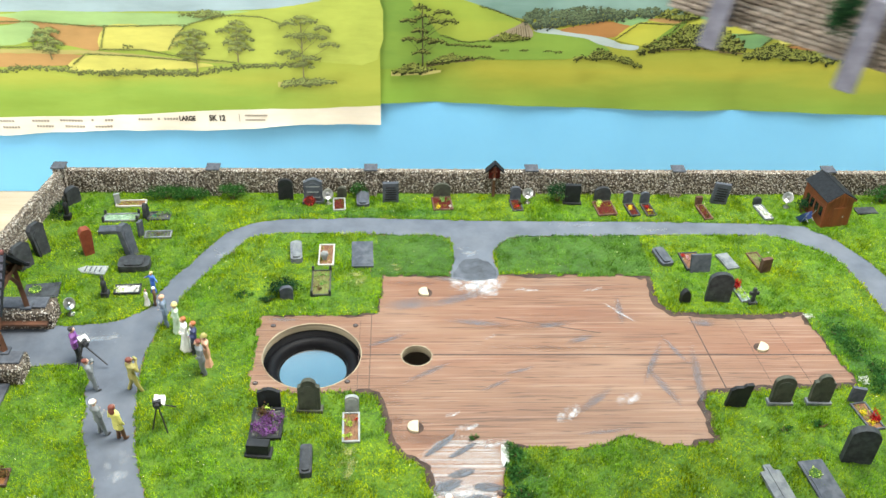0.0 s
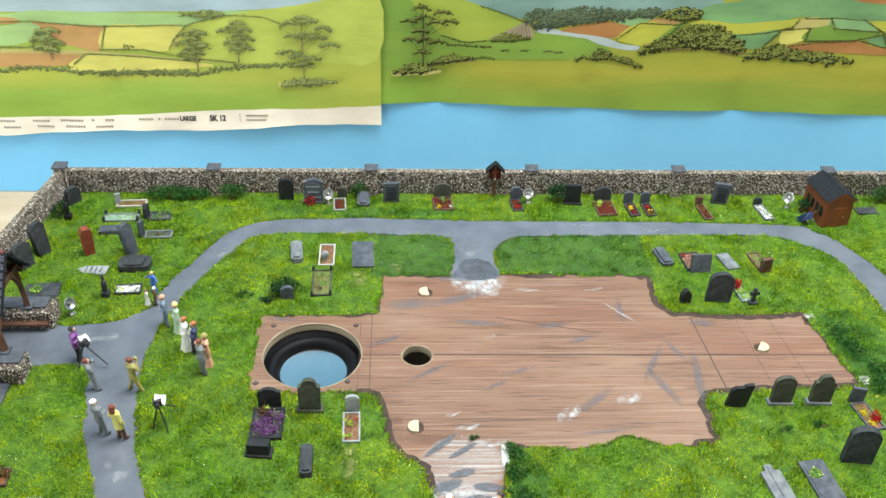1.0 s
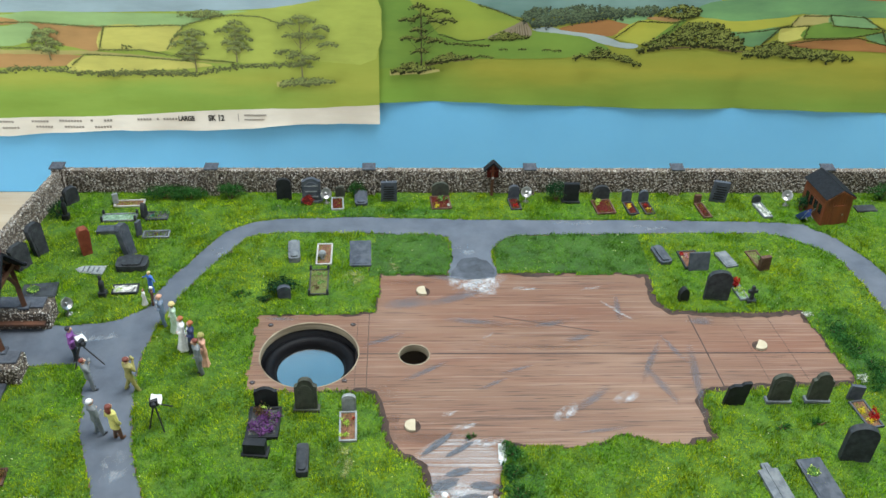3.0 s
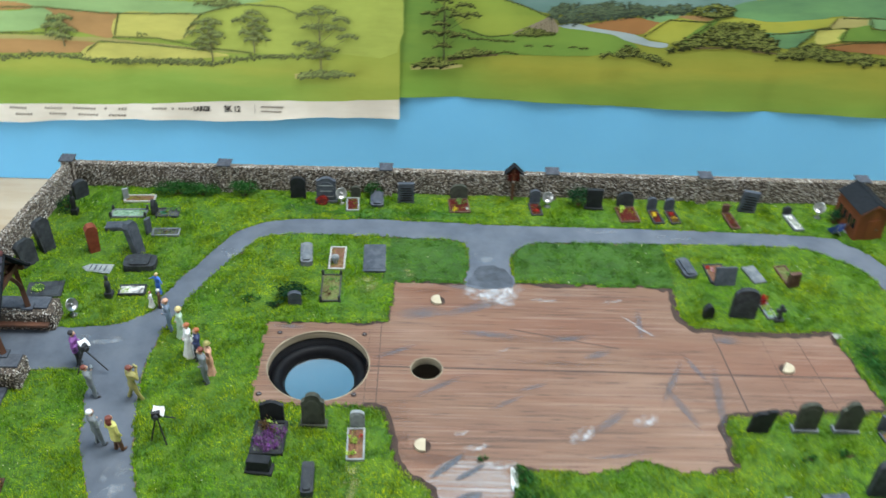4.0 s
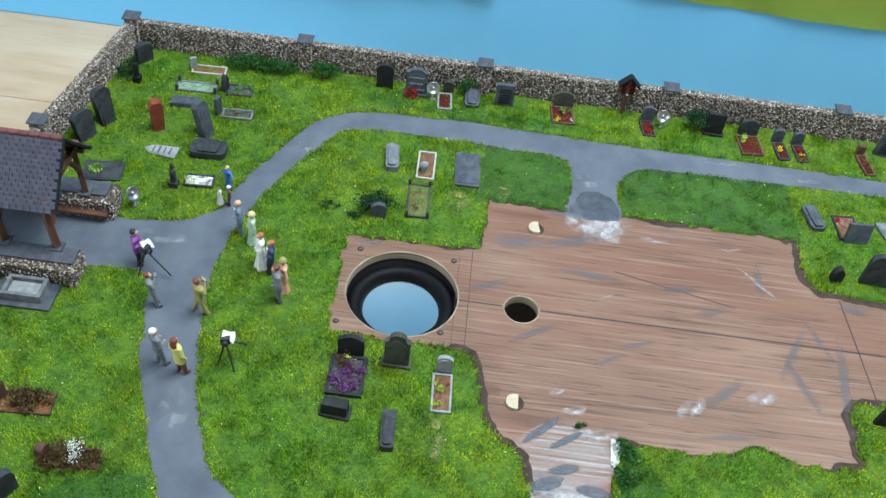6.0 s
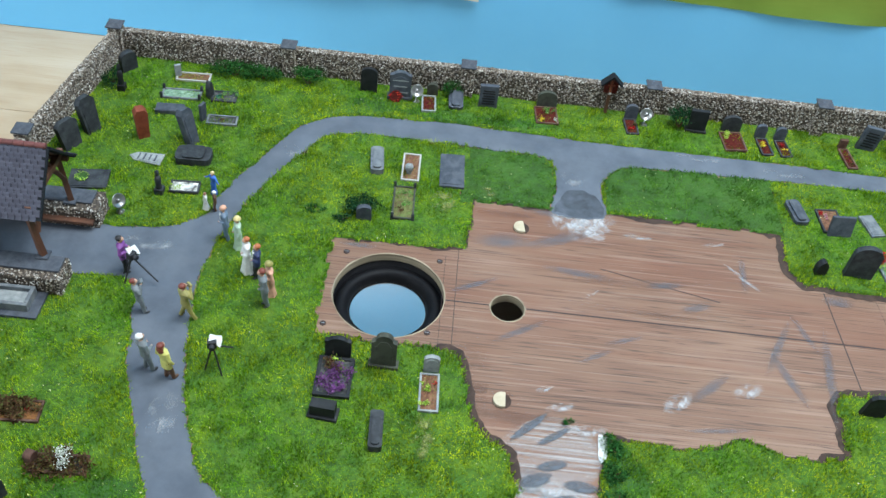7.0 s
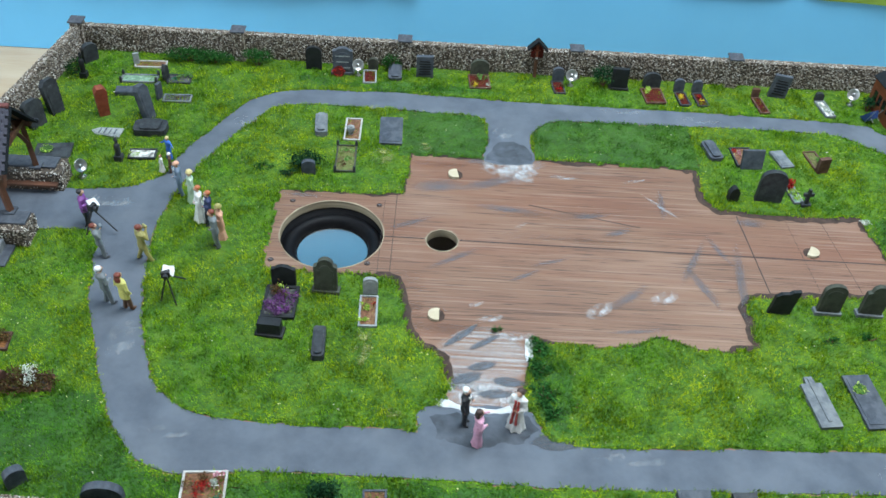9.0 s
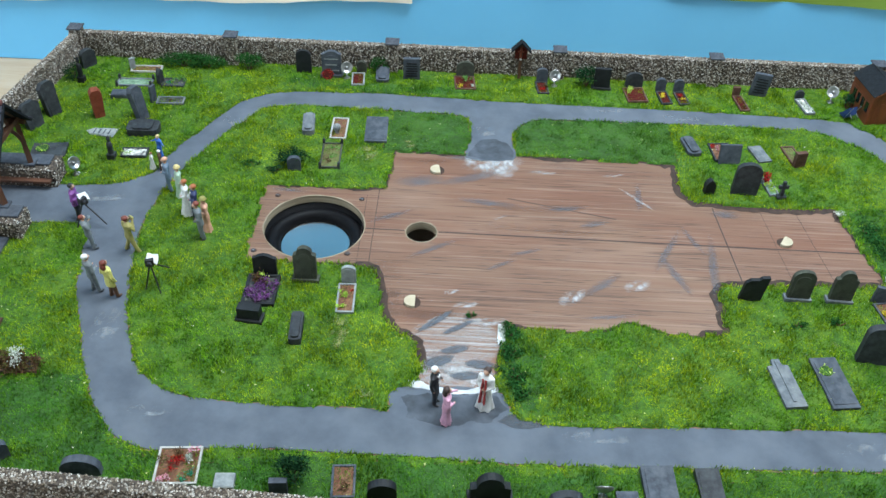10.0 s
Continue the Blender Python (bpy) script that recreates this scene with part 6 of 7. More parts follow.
def lychgate():
    for name, y0, x0, seed in (("south", 53.5, -197, 31), ("north", 105, -194, 32)):
        flint_wall("lychgate_wall_" + name, (x0, y0), (-276, y0), 12.6, 16, "low flint side wall of the lychgate", (1, 1), seed, density=0.5)
        s = tagged(thing("sill_slab", -236, y0 + 2, 12.9), "grey slate sill slab on the lychgate wall", "slab", kind="structure")
        bm = bmesh.new()
        box(bm, 0, 0, 0, 76, 10.5, 1.3, 0.3)
        part("slab", bm, SLATE, s)
    t = thing("lychgate", -237, 80, 0)
    L, ridge, eave, d = 70, 71, 44.5, 25.5
    ys, yn = -20, 22
    for x in (-28 + 56, 1, -28):
        for y, side in ((ys, -1), (yn, 1)):
            bm = bmesh.new()
            box(bm, x, y, 14.0, 6.5, 6.5, 1.4, 0.3)
            part("post_foot", bm, SLATE, t)
            bm = bmesh.new()
            limb(bm, (x, y, 15), (x - (2 if x > 20 else 0), y + side * 0.5, 45), 2.2, 1.9, 4)
            part("post", bm, TIMBER, t)
            bm = bmesh.new()
            for i in range(6):
                f, g = i / 6, (i + 1) / 6
                c = lambda q: (x, y - side * (1 + 17 * q), 30 + 19 * math.sin(q * math.pi / 2))
                limb(bm, c(f), c(g), 1.5, 1.5, 4)
            part("brace", bm, TIMBER, t)
        bm = bmesh.new()
        box(bm, x, 1, 46.5, 3.2, 46, 3.2, 0.3)
        part("tie_beam", bm, TIMBER, t)
        for side in (-1, 1):
            bm = bmesh.new()
            limb(bm, (x, 1 + side * 23, 46), (x, 0, ridge - 2.5), 1.6, 1.6, 4)
            part("rafter", bm, TIMBER, t)
            bm = bmesh.new()
            limb(bm, (x, side * 10, 49), (x, side * 4, 60), 1.1, 1.1, 4)
            part("strut", bm, TIMBER, t)
        bm = bmesh.new()
        box(bm, x, 0, 48, 2.4, 2.4, ridge - 51, 0.2)
        part("king_post", bm, TIMBER, t)
    for y in (ys, yn):
        bm = bmesh.new()
        box(bm, 0, y, 43.6, 64, 3, 3, 0.3)
        part("wall_plate", bm, TIMBER, t)
    bm = bmesh.new()
    box(bm, 16, 15.5, 5.2, 50, 4.5, 1.8, 0.3)
    part("bench", bm, TIMBER, t, "brown timber bench")
    bm = bmesh.new()
    box(bm, 36, -17, 1, 3, 4, 4.5, 0.3)
    part("bench_end", bm, TIMBER, t)
    slope = math.atan2(ridge - eave, d)
    run = math.hypot(ridge - eave, d)
    tw, th, rows = 3.4, 2.5, 15
    cols = int(L / tw)
    bm = bmesh.new()
    box(bm, 0, 0, 0, tw - 0.35, th + 1.0, 0.55, 0.12)
    proto = part("roof_tile", bm, TILE, t)
    mesh = proto.data
    bpy.data.objects.remove(proto)
    for side in (-1, 1):
        m = Matrix.Translation((0, 0, ridge)) @ (Matrix.Rotation(math.pi, 4, "Z") if side > 0 else Matrix()) @ Matrix.Rotation(slope, 4, "X")
        bm = bmesh.new()
        box(bm, 0, -run / 2, -1.4, L, run, 1.4, 0.2, m)
        rf = part("roof_slope", bm, FELT, t)
        for r in range(rows):
            for c in range(cols):
                if side > 0 and r < rows - 2:
                    continue
                ob = new("roof_tile", mesh)
                ob.parent = rf
                x = -L / 2 + tw * (c + 0.6 + (0.25 if r % 2 else -0.25)) + rnd.uniform(-0.08, 0.08)
                k = m @ Matrix.Translation((x, -(r + 0.5) * run / rows, 0.05)) @ Matrix.Rotation(math.radians(5), 4, "X") @ Matrix.Rotation(rnd.uniform(-0.02, 0.02), 4, "Z")
                k.translation *= MM
                ob.matrix_basis = k
    bm = bmesh.new()
    lathe(bm, [(1.3, 0), (1.5, 0.4), (1.5, 5.0), (1.2, 5.2)], 12, Matrix.Rotation(math.radians(90), 4, "Y"))
    proto = part("ridge_tile", bm, RIDGE, t, "red ridge tile")
    mesh = proto.data
    bpy.data.objects.remove(proto)
    for c in range(13):
        ob = new("ridge_tile", mesh)
        ob.parent = t
        ob.matrix_basis = pose((-L / 2 + c * 5.3) * MM, 0, (ridge + 0.2) * MM)
    tagged(t, "timber lychgate with grey tiled roof and red ridge", "lychgate")


lychgate()


def trough():
    t = thing("stone_trough", -219, 38, 0.7, 0)
    bm = bmesh.new()
    box(bm, 0, 0, -0.8, 30, 20, 2.6, 0.3)
    part("base", bm, STONE["slate"], t)
    for x, y, sx, sy in ((0, 5.6, 20, 2), (0, -5.6, 20, 2), (-9, 0, 2, 9.2), (9, 0, 2, 9.2)):
        bm = bmesh.new()
        box(bm, x, y, 1.7, sx, sy, 5, 0.3)
        part("side", bm, STONE["grey"], t)
    bm = bmesh.new()
    box(bm, 0, 0, 1.8, 16.2, 9.4, 2.2, 0.2)
    part("filling", bm, STONE["pale"], t)
    tagged(t, "grey stone trough tomb on a slate base", "tomb")


trough()


def shrine():
    t = thing("wayside_crucifix", 93.5, 253.5, 0.3)
    bm = bmesh.new()
    box(bm, 0, 0, 0, 2.2, 1.8, 29, 0.3)
    part("post", bm, TIMBER, t)
    bm = bmesh.new()
    plate(bm, [(-4.2, 17), (4.2, 17), (4.6, 25.5), (0, 30), (-4.6, 25.5)], -0.6, 1.2, "y")
    part("back_panel", bm, FILL["red"], t, "deep red panel")
    for side in (-1, 1):
        m = Matrix.Translation((0, -1, 31.2)) @ Matrix.Rotation(side * math.radians(46), 4, "Y")
        bm = bmesh.new()
        box(bm, side * 5, 0, -0.6, 10, 6, 1.1, 0.2, m)
        part("roof_slope", bm, FELT, t, "dark roof slope")
    bm = bmesh.new()
    box(bm, 0, -1.2, 18, 1.3, 0.7, 9, 0.2)
    box(bm, 0, -1.2, 22.6, 4.6, 0.7, 1.3, 0.2)
    part("cross", bm, STONE["red"], t, "red cross")
    bm = bmesh.new()
    ball(bm, (0, -1.7, 17.2), 0.9)
    part("ornament", bm, STONE["white"], t, "white ornament")
    tagged(t, "roofed wooden wayside crucifix against the flint wall", "crucifix")


shrine()

# ---------- painted miniature figures and tripods ----------
PAINT = {k: mat("paint_" + k, c, tuple(v * 0.75 for v in c), 400, 0.6, 0.15) for k, c in {
    "skin": (0.55, 0.33, 0.23), "black": (0.015, 0.015, 0.018), "white": (0.72, 0.71, 0.69), "grey": (0.15, 0.17, 0.18), "bluegrey": (0.13, 0.18, 0.25), "navy": (0.02, 0.03, 0.10),
    "olive": (0.30, 0.27, 0.08), "yellow": (0.62, 0.58, 0.16), "brown": (0.10, 0.045, 0.02), "purple": (0.20, 0.06, 0.26), "pink": (0.62, 0.33, 0.45), "mint": (0.45, 0.58, 0.44), "blue": (0.04, 0.14, 0.55),
    "peach": (0.66, 0.36, 0.24), "ginger": (0.38, 0.12, 0.04), "blonde": (0.62, 0.50, 0.22), "dark": (0.04, 0.02, 0.015), "red": (0.42, 0.05, 0.04), "auburn": (0.16, 0.035, 0.02)}.items()}


def moulded(ob):
    """Fuses the overlapping forms of a mesh into one skin, which keeps the paint of the nearest form."""
    old = ob.data
    paint, near = [f.material_index for f in old.polygons], bvhtree.BVHTree.FromPolygons([v.co for v in old.vertices], [tuple(f.vertices) for f in old.polygons])
    m = ob.modifiers.new("skin", "REMESH")
    m.mode, m.voxel_size, m.use_smooth_shade = "VOXEL", 0.00036, True
    me = bpy.data.meshes.new_from_object(ob.evaluated_get(bpy.context.evaluated_depsgraph_get()))
    ob.modifiers.clear()
    me.materials.clear()
    for k in old.materials:
        me.materials.append(k)
    for f in me.polygons:
        f.material_index, f.use_smooth = paint[near.find_nearest(f.center)[2]], True
    ob.data = me
    return ob


def figure(x, y, h, rz, top, low, hair, label, dress=0.0, arms=("side", "side"), stance=1.2, hat=None, sash=None, shoes="black", coat=10.0, shirt=None, locks=0.0, lean=0.0):
    """One plain moulded mesh in painted sections, a couple of centimetres tall; it faces -y before it is turned by rz."""
    bm = bmesh.new()
    s = h / 24.0
    flat = Matrix.Diagonal((s * 1.1, s * 0.72, s, 1))
    if dress:
        n0 = len(bm.verts)
        lathe(bm, [(3.2 * dress, 0.2), (3.0 * dress, 1.6), (2.6 * dress, 4), (2.2 * dress, 7), (1.95, 10.5), (1.6, 13.2)], 28, Matrix.Diagonal((s * 1.05, s * 0.95, s, 1)), 1)
        bm.verts.ensure_lookup_table()
        for v in bm.verts[n0:]:
            q = 1 + 0.13 * math.sin(7 * math.atan2(v.co.y, v.co.x)) * max(0, 1 - v.co.z / (12 * s))
            v.co.x, v.co.y = v.co.x * q, v.co.y * q
    else:
        for k in (-1, 1):
            foot = Vector((k * stance * s, (k * 0.6 - 0.2) * s * (stance - 0.6), 0.7 * s))
            knee = Vector((k * (0.4 + stance * 0.5) * s, -0.55 * s, 6.2 * s))
            limb(bm, foot, knee, 0.82 * s, 1.0 * s, 10, 1)
            limb(bm, knee, (k * 0.95 * s, 0, 12 * s), 1.02 * s, 1.3 * s, 10, 1)
            ball(bm, foot + Vector((k * 0.15 * s, -0.85 * s, -0.15 * s)), 0.85 * s, 4, (0.85, 1.7, 0.6))
    body = [(2.25, coat), (2.12, 11.5), (1.75, 14), (2.2, 17), (2.45, 18.7), (1.7, 19.7), (0.85, 20.3)]
    lathe(bm, body if not dress else body[2:], 16, flat, 0)
    if shirt:
        plate(bm, [(-0.85 * s, 19.4 * s), (0, 14.6 * s), (0.85 * s, 19.4 * s)], -1.95 * s, -1.45 * s, "y", 5)
    limb(bm, (0, 0, 20 * s), (0, -0.1 * s, 21.2 * s), 0.75 * s, 0.7 * s, 8, 2)
    ball(bm, (0, -0.25 * s, 22.2 * s), 1.4 * s, 2, (0.88, 1.0, 1.18))
    ball(bm, (0, -1.65 * s, 22.0 * s), 0.28 * s, 2)
    ball(bm, (0, 0.25 * s, 22.75 * s), 1.5 * s, 3, (0.98, 1.0, 0.98))
    if locks:
        ball(bm, (0, 0.95 * s, 20.6 * s), 1.5 * s, 3, (1.05, 0.65, locks))
    for k, a in zip((-1, 1), arms):
        sh = Vector((k * 2.35 * s, 0, 18.5 * s))
        e, f = {"side": ((k * 3.1, 0.3, 14.6), (k * 2.9, -0.9, 11.2)), "bent": ((k * 3.3, 0.2, 14.9), (k * 1.5, -2.5, 15.2)), "hold": ((k * 3.2, -1.2, 15.8), (k * 0.9, -2.6, 20.6)),
                "point": ((k * 3.4, -1.9, 16.4), (k * 3.0, -4.6, 16.9)), "front": ((k * 3.0, -0.6, 14.6), (k * 0.6, -2.3, 13.0)), "out": ((k * 4.4, -0.6, 16.4), (k * 6.4, -1.2, 15.6))}[a]
        e, f = Vector(e) * s, Vector(f) * s
        limb(bm, sh, e, 0.85 * s, 0.7 * s, 8, 0)
        ball(bm, sh, 0.92 * s, 0)
        ball(bm, e, 0.7 * s, 0)
        limb(bm, e, f, 0.68 * s, 0.52 * s, 8, 0)
        ball(bm, f, 0.6 * s, 2)
    if "hold" in arms:
        box(bm, 0, -2.9 * s, 20.2 * s, 2.6 * s, 1.4 * s, 1.7 * s, 0.2, None, 4)
    if hat:
        lathe(bm, [(1.9, 22.9), (1.85, 23.2), (1.5, 23.6), (1.3, 24.4), (0.4, 24.8)], 16, Matrix.Diagonal((s, s, s, 1)), 5)
    if sash:
        for k in (-1, 1):
            limb(bm, (k * 0.55 * s, -1.75 * s, 18.9 * s), (k * 1.0 * s, -2.75 * s * dress, 5 * s), 0.4 * s, 0.5 * s, 6, 5)
    mats = [PAINT[top], PAINT[low], PAINT["skin"], PAINT[hair], PAINT[shoes], PAINT[hat or sash or shirt or "black"]]
    ob = moulded(link("figurine", bm, mats, None, "", True))
    ob.data.transform(Matrix.Diagonal((1.2, 1.2, 1.0, 1)))
    ob.matrix_basis = pose(x * MM, y * MM, 0.0005, 0, lean, 0) @ pose(0, 0, 0, 0, 0, rz)
    tagged(ob, label, "figurine", "painted miniature figures")


figure(-139.5, 134, 17, -30, "blue", "blue", "blonde", "painted miniature figure in a blue dress", 0.75, ("out", "out"))
figure(-141, 121, 12.5, -60, "white", "white", "auburn", "small painted figure in a white dress", 1.15, ("front", "side"))
figure(-135.5, 120.5, 14.5, -75, "brown", "brown", "blonde", "small painted figure in a brown suit", hat="white")
figure(-123.7, 99, 25, -70, "bluegrey", "bluegrey", "peach", "painted miniature figure in a blue-grey suit", 0, ("side", "bent"), shirt="white", lean=-3)
figure(-116.5, 93.5, 23, -65, "mint", "mint", "blonde", "painted miniature figure in a mint dress and hat", 0.85, ("front", "side"), hat="blonde", lean=1)
figure(-107.9, 77.5, 25, -65, "white", "white", "ginger", "painted miniature bride figure in a long white dress", 1.1, ("front", "front"))
figure(-102.6, 73.3, 25, -65, "navy", "black", "ginger", "painted miniature groom figure in a navy suit", 0, ("side", "bent"), 0.9, shirt="white", lean=3)
figure(-92.5, 62, 24.5, -65, "peach", "peach", "dark", "painted miniature figure in a peach dress and hat", 0.8, ("side", "bent"), hat="olive", lean=-1)
figure(-93.3, 54.6, 27, -60, "grey", "grey", "auburn", "painted miniature figure in a grey suit", 0, ("side", "front"), 0.9, lean=-4)
figure(-171, 68, 25.5, 95, "purple", "black", "black", "painted miniature figure in a purple top by a tripod", 0, ("bent", "bent"), 0.9)
figure(-154, 41.6, 24, 115, "grey", "grey", "auburn", "painted miniature figure in a grey suit holding a camera", 0, ("hold", "hold"), lean=-6)
figure(-131.2, 40.1, 26, 140, "olive", "olive", "auburn", "painted miniature figure in an olive suit with a camera", 0, ("hold", "hold"), 3.0)
figure(-141.2, 6, 26.5, 140, "grey", "grey", "white", "painted miniature figure in a grey suit with white hair", 0, ("bent", "bent"), 1.5, lean=-3)
figure(-130, 2.4, 26, 150, "yellow", "brown", "auburn", "painted miniature figure with yellow top and brown trousers", 0, ("side", "bent"), 1.4, coat=8.0, locks=1.6, shoes="brown", lean=-4)
figure(46.6, -61, 25.5, 70, "black", "black", "white", "painted miniature figure in a black suit on the path", 0, ("side", "bent"), shirt="white")
figure(52.8, -73, 25, 105, "pink", "pink", "dark", "painted miniature figure in a pink dress pointing", 0.72, ("bent", "point"), locks=1.0)
figure(71.3, -61.5, 27, -28, "white", "white", "dark", "painted miniature vicar figure in a white robe", 1.05, ("front", "front"), sash="red", shoes="dark")


def tripod(x, y, rz, h, feet, label):
    t = thing("camera_tripod", x, y, 0.6, rz)
    for fx, fy, fz in feet:
        bm = bmesh.new()
        limb(bm, (0, 0, h), (fx, fy, fz), 0.5, 0.42, 8)
        part("leg", bm, PAINT["black"], t)
    bm = bmesh.new()
    box(bm, 0, 0, h - 1, 4.6, 3.6, 4.2, 0.5)
    lathe(bm, [(1.3, 0), (1.3, 2.4)], 12, Matrix.Translation((0, -1.5, h + 1.2)) @ Matrix.Rotation(math.radians(90), 4, "X"))
    part("camera_body", bm, PAINT["black"], t)
    bm = bmesh.new()
    m = Matrix.Translation((1.2, 0.6, h + 2.4)) @ Matrix.Rotation(math.radians(14), 4, "Y") @ Matrix.Rotation(math.radians(38), 4, "X") @ Matrix.Scale(0.82, 4)
    plate(bm, [(-3.6, -2.6), (-1.0, -3.2), (1.6, -2.5), (3.8, -3.6), (4.3, 0.4), (3.6, 3.4), (0.2, 3.0), (-3.2, 3.5)], 0, 0.8, "z", 0, m)
    plate(bm, [(3.0, -3.3), (3.9, -3.5), (4.3, 0.4), (3.6, 3.4), (2.9, 3.2)], -3.4, 0.3, "z", 0, m)
    bevel_all(bm, 0.3)
    part("cloth", bm, PAINT["white"], t, "white cloth hood")
    tagged(t, label, "tripod", "camera tripods")


tripod(-164.5, 64, 60, 15.5, ((-2, 7, 0), (-7, 1, 0), (3, -13.5, 3)), "black camera tripod with a white cloth on the path")
tripod(-110, 10.5, 10, 18.5, ((-5, -1, 0), (3.5, -5, 0), (9, 4, 11)), "black camera tripod with white hood on the grass")

# ---------- bushes and rough clumps ----------
bush("bush", -152, 249, 16, 6, 7, 1500, "low dark-green bush along the flint wall", LEAF, 1.5, 11)
bush("bush", -135, 249, 14, 6, 7, 1300, "low dark-green bush along the flint wall", LEAF, 1.5, 12)
bush("bush", -104, 249, 12, 5, 8, 1100, "dark-green bush beside a flint pillar", LEAF, 1.5, 13)
bush("bush", -10, 252, 7, 3.5, 9, 600, "small ragged bush against the flint wall", LEAF, 1.4, 14)
bush("bush", 142, 246, 10, 6, 11, 1200, "very dark green bush beside a black headstone", LEAF_DK, 1.5, 15)
bush("bush", -55, 133, 11, 7, 7, 1500, "dark bush behind a small headstone", LEAF_DK, 1.4, 16)
bush("bush", -64, 124, 6, 3, 3, 300, "low dark-green clump in the grass", LEAF_DK, 1.2, 17)
bush("bush", 327, 232, 6, 6, 8, 600, "dark shrub beside the shed", LEAF_DK, 1.4, 18)
bush("bush", 395, 248, 12, 6, 9, 900, "dark-green bush by the flint wall", LEAF, 1.5, 19)
bush("bush", -226, 225, 6, 9, 8, 700, "dark shrub in the wall's corner", LEAF_DK, 1.4, 20)
bush("conifer", -14, -112, 8, 6, 12, 1300, "small dark-green conifer near the front wall", LEAF_DK, 1.5, 21)
for i, (x, y, rx, ry, rz, n) in enumerate(((302, 90, 9, 12, 3, 700), (307, 72, 8, 14, 3, 700), (313, 54, 9, 12, 3, 700), (312, 38, 9, 8, 3, 500), (84, -12, 6, 7, 3.5, 500), (84, -26, 6, 8, 3.5, 600), (86, -42, 7, 8, 3.5, 600), (90, -54, 6, 5, 3, 350),
                                           (-80, 130, 8, 4, 2, 250), (240, 5, 5, 3, 2.5, 160), (263, 8, 6, 3, 2.5, 160))):
    bush("undergrowth", x, y, rx, ry, rz, n, "dark-green rough undergrowth along the turf's edge", LEAF, 1.5, 40 + i)
bush("moss_tuft", 63, 1, 3, 2.4, 2, 160, "small green tuft stuck on the plywood", LEAF, 1.2, 60)

for i, (x, y) in enumerate(((288, 105), (300, 44), (81, -8))):
    t = thing("white_flowers", x, y, 0.4)
    plant(t, 0, 0, 3.0, "white", 1.2, 70, 0.8, 1.1)
    tagged(t, "small clump of white flowers at the turf's edge", "flowers")


# ---------- the model church, lifted away by the camera's side as the shot begins ----------
COURSE = island_ramp("church_stone", [(0.24, 0.195, 0.16), (0.34, 0.285, 0.235), (0.28, 0.235, 0.195), (0.44, 0.385, 0.33), (0.2, 0.165, 0.135)], 0.85)
LILAC = mat("lilac_grey_stone", (0.17, 0.17, 0.215), (0.10, 0.10, 0.13), 300, 0.8, 0.3)


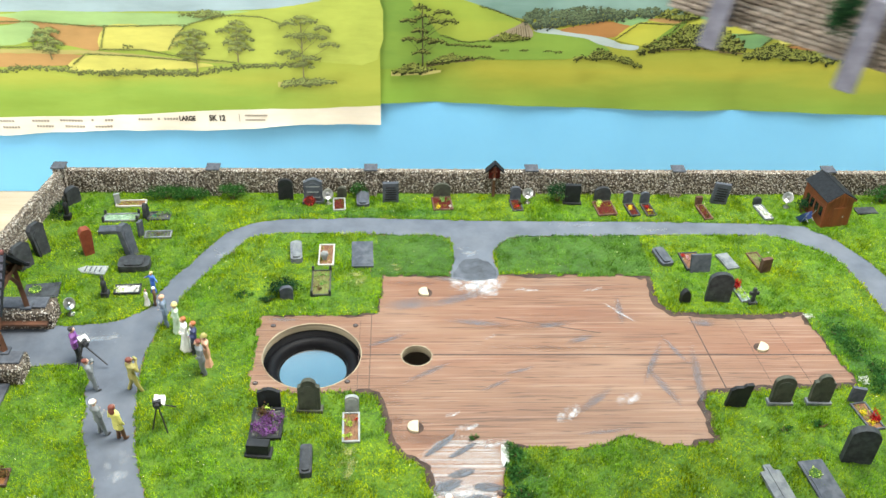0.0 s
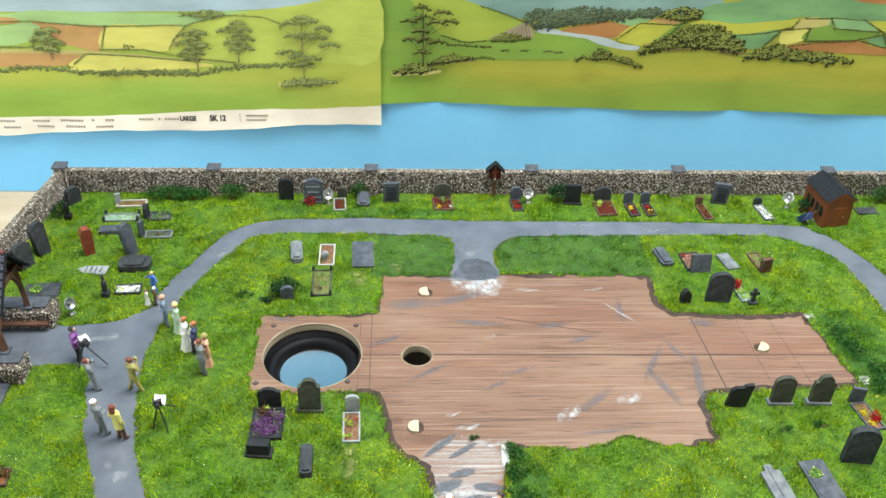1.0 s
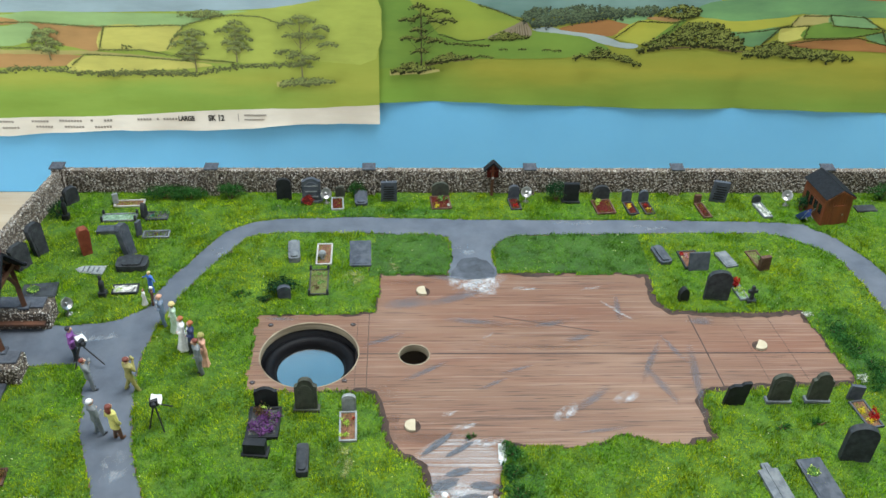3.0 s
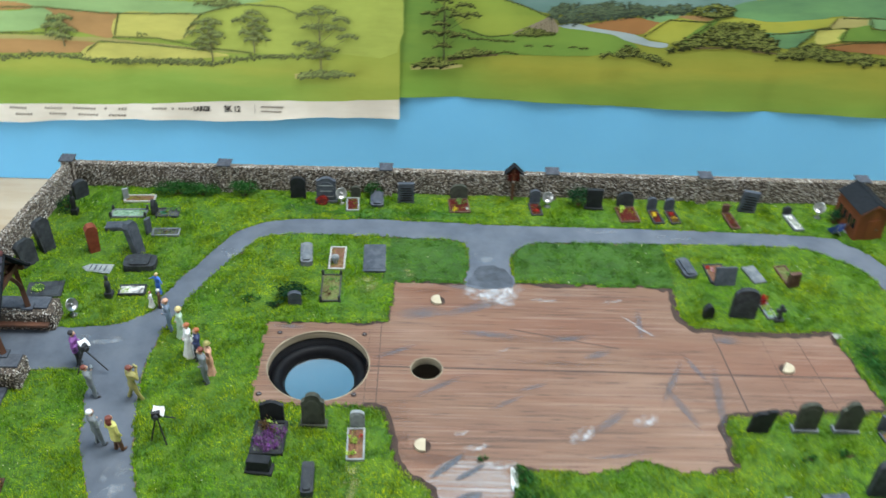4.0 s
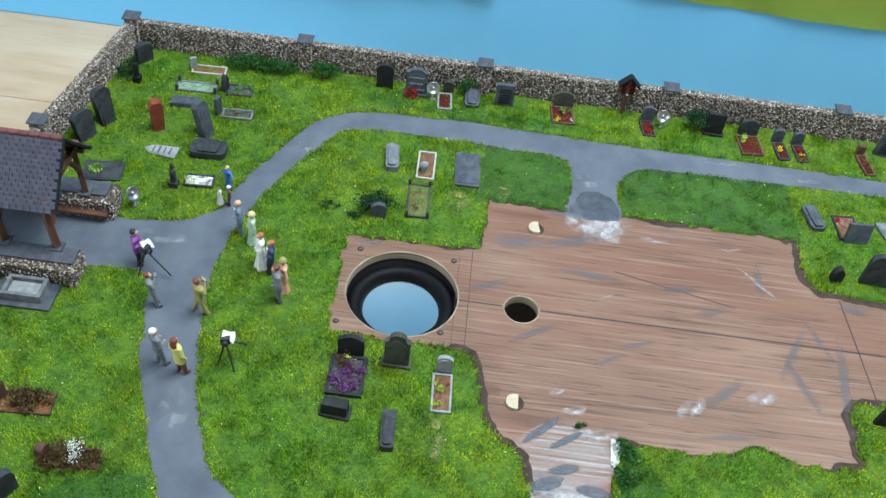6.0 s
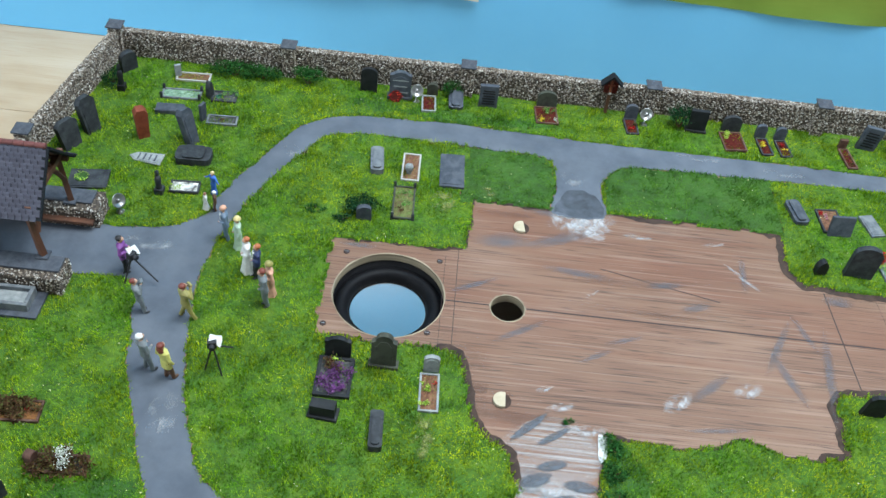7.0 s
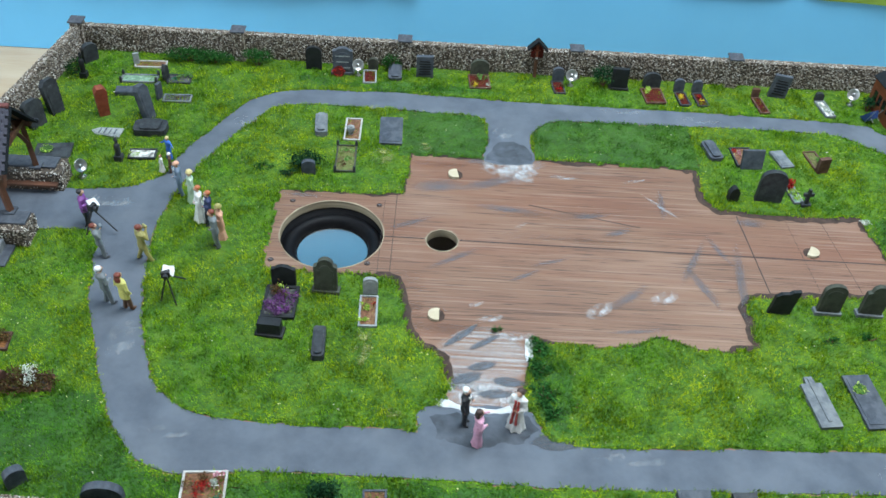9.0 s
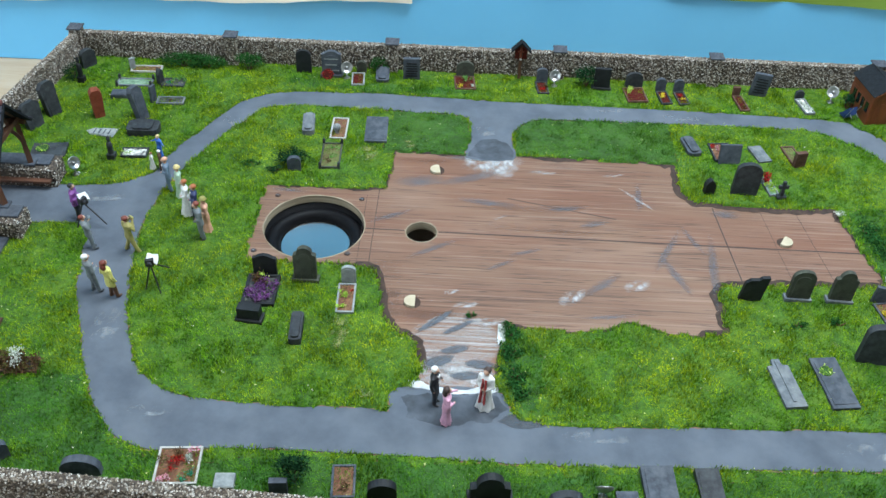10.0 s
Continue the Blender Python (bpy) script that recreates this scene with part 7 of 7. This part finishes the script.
def church():
    """Origin at the foot of one buttress, the long wall along x, its face towards -y."""
    t = thing("model_church", 120, -96, 281)
    x0, x1, depth, wall_h = -16, 178, 86, 72
    bm = bmesh.new()
    box(bm, (x0 + x1) / 2, depth / 2 + 1, 3, x1 - x0, depth, wall_h)
    part("wall", bm, MORTAR, t)
    g = np.random.RandomState(5)
    v, f = [], []
    for side, y in ((-1, 0.4), (1, depth + 1.6)):
        for r in range(45):
            x = x0
            while x < x1:
                w = g.uniform(2.5, 8)
                z, h, d = 3 + r * 1.6, 1.45, g.uniform(0.3, 0.8)
                k = len(v)
                e = min(x + w, x1)
                for a, b, c in ((x + .2, 0, z), (e - .2, 0, z), (e - .2, 0, z + h), (x + .2, 0, z + h), (x + .5, side * d, z + .3), (e - .5, side * d, z + .3), (e - .5, side * d, z + h - .3), (x + .5, side * d, z + h - .3)):
                    v.append((a, y + b, c))
                f += [(k + 4, k + 5, k + 6, k + 7), (k, k + 1, k + 5, k + 4), (k + 1, k + 2, k + 6, k + 5), (k + 2, k + 3, k + 7, k + 6), (k + 3, k, k + 4, k + 7)]
                x += w
    raw("stone_course", v, f, COURSE, t)["kind"] = "stuff"
    for i in range(5):
        for y, side in ((0, -1), (depth + 2, 1)):
            bm = bmesh.new()
            plate(bm, [(0, -5), (-8, -5), (-8, 22), (-5.5, 27), (-5.5, 46), (0, 55)], -3, 3, "y")
            bmesh.ops.rotate(bm, cent=(0, 0, 0), matrix=Matrix.Rotation(math.radians(90 if side < 0 else -90), 3, "Z"), verts=bm.verts)
            bevel_all(bm, 0.5)
            at(part("buttress", bm, LILAC, t, "lilac-grey stepped buttress"), i * 42, y, 0)
    for i in range(4):
        bm = bmesh.new()
        plate(bm, [(-6, 26), (6, 26), (6, 46), (4.5, 53), (0, 59), (-4.5, 53), (-6, 46)], -1.6, -0.4, "y")
        win = at(part("window", bm, DARKGLASS, t, "dark pointed church window"), 21 + i * 42, 0.4, 0)
        bm = bmesh.new()
        box(bm, 0, -1.6, 26, 1.2, 0.8, 31, 0.2)
        box(bm, 0, -1.2, 24, 15, 2.0, 2.0, 0.2)
        part("mullion", bm, LILAC, win)
    for side in (-1, 1):
        m = Matrix.Translation(((x0 + x1) / 2, depth / 2 + 1, 128)) @ (Matrix() if side < 0 else Matrix.Rotation(math.pi, 4, "Z")) @ Matrix.Rotation(math.radians(50), 4, "X")
        bm = bmesh.new()
        box(bm, 0, -36, -3, x1 - x0 + 6, 74, 2.4, 0.4, m)
        part("roof_slope", bm, SLATE, t, "grey slate roof slope")
    for x in (x0 + 2, x1 - 2):
        bm = bmesh.new()
        plate(bm, [(1, 74), (depth + 1, 74), (depth / 2 + 1, 124)], -2, 2, "y", 0, Matrix.Translation((x, 0, 0)) @ Matrix.Rotation(math.radians(90), 4, "Z"))
        part("gable", bm, MORTAR, t)
    v, f = leaves((35, -5, 14), (5, 4, 11), 700, 1.8, 77)
    raw("ivy", v, f, LEAF_DK, t)
    return tagged(t, "brown stone model church with lilac-grey buttresses, lifted up", "model church")


CHURCH = church()


def motions():
    def turned(x, y, z, along, up):
        a, u = Vector(along).normalized(), Vector(up)
        b = u.cross(a).normalized()
        c = a.cross(b)
        return Matrix.Translation((x * MM, y * MM, z * MM)) @ Matrix((a, b, c)).transposed().to_4x4()

    tilted = ((0.90, -0.41, -0.14), (0.27, 0.19, 0.94))
    level = ((1, 0, 0), (0, 0, 1))
    walk(CHURCH, [(0, turned(120, -96, 281, *tilted)), (0.1, turned(138, -103, 282, *tilted)), (0.2, turned(155.5, -110, 281.5, (0.91, -0.39, -0.13), (0.26, 0.18, 0.95))), (0.3, turned(175, -117, 283, (0.92, -0.37, -0.12), (0.24, 0.16, 0.95))),
                  (0.5, turned(225, -135, 287, (0.95, -0.28, -0.1), (0.2, 0.1, 0.97))), (1.0, turned(430, -180, 260, (0.98, -0.15, -0.08), (0.1, 0.05, 0.99))), (1.7, turned(640, -160, 90, *level)),
                  (2.2, turned(700, -150, -99, *level)), (10, turned(700, -150, -99, *level))])


motions()
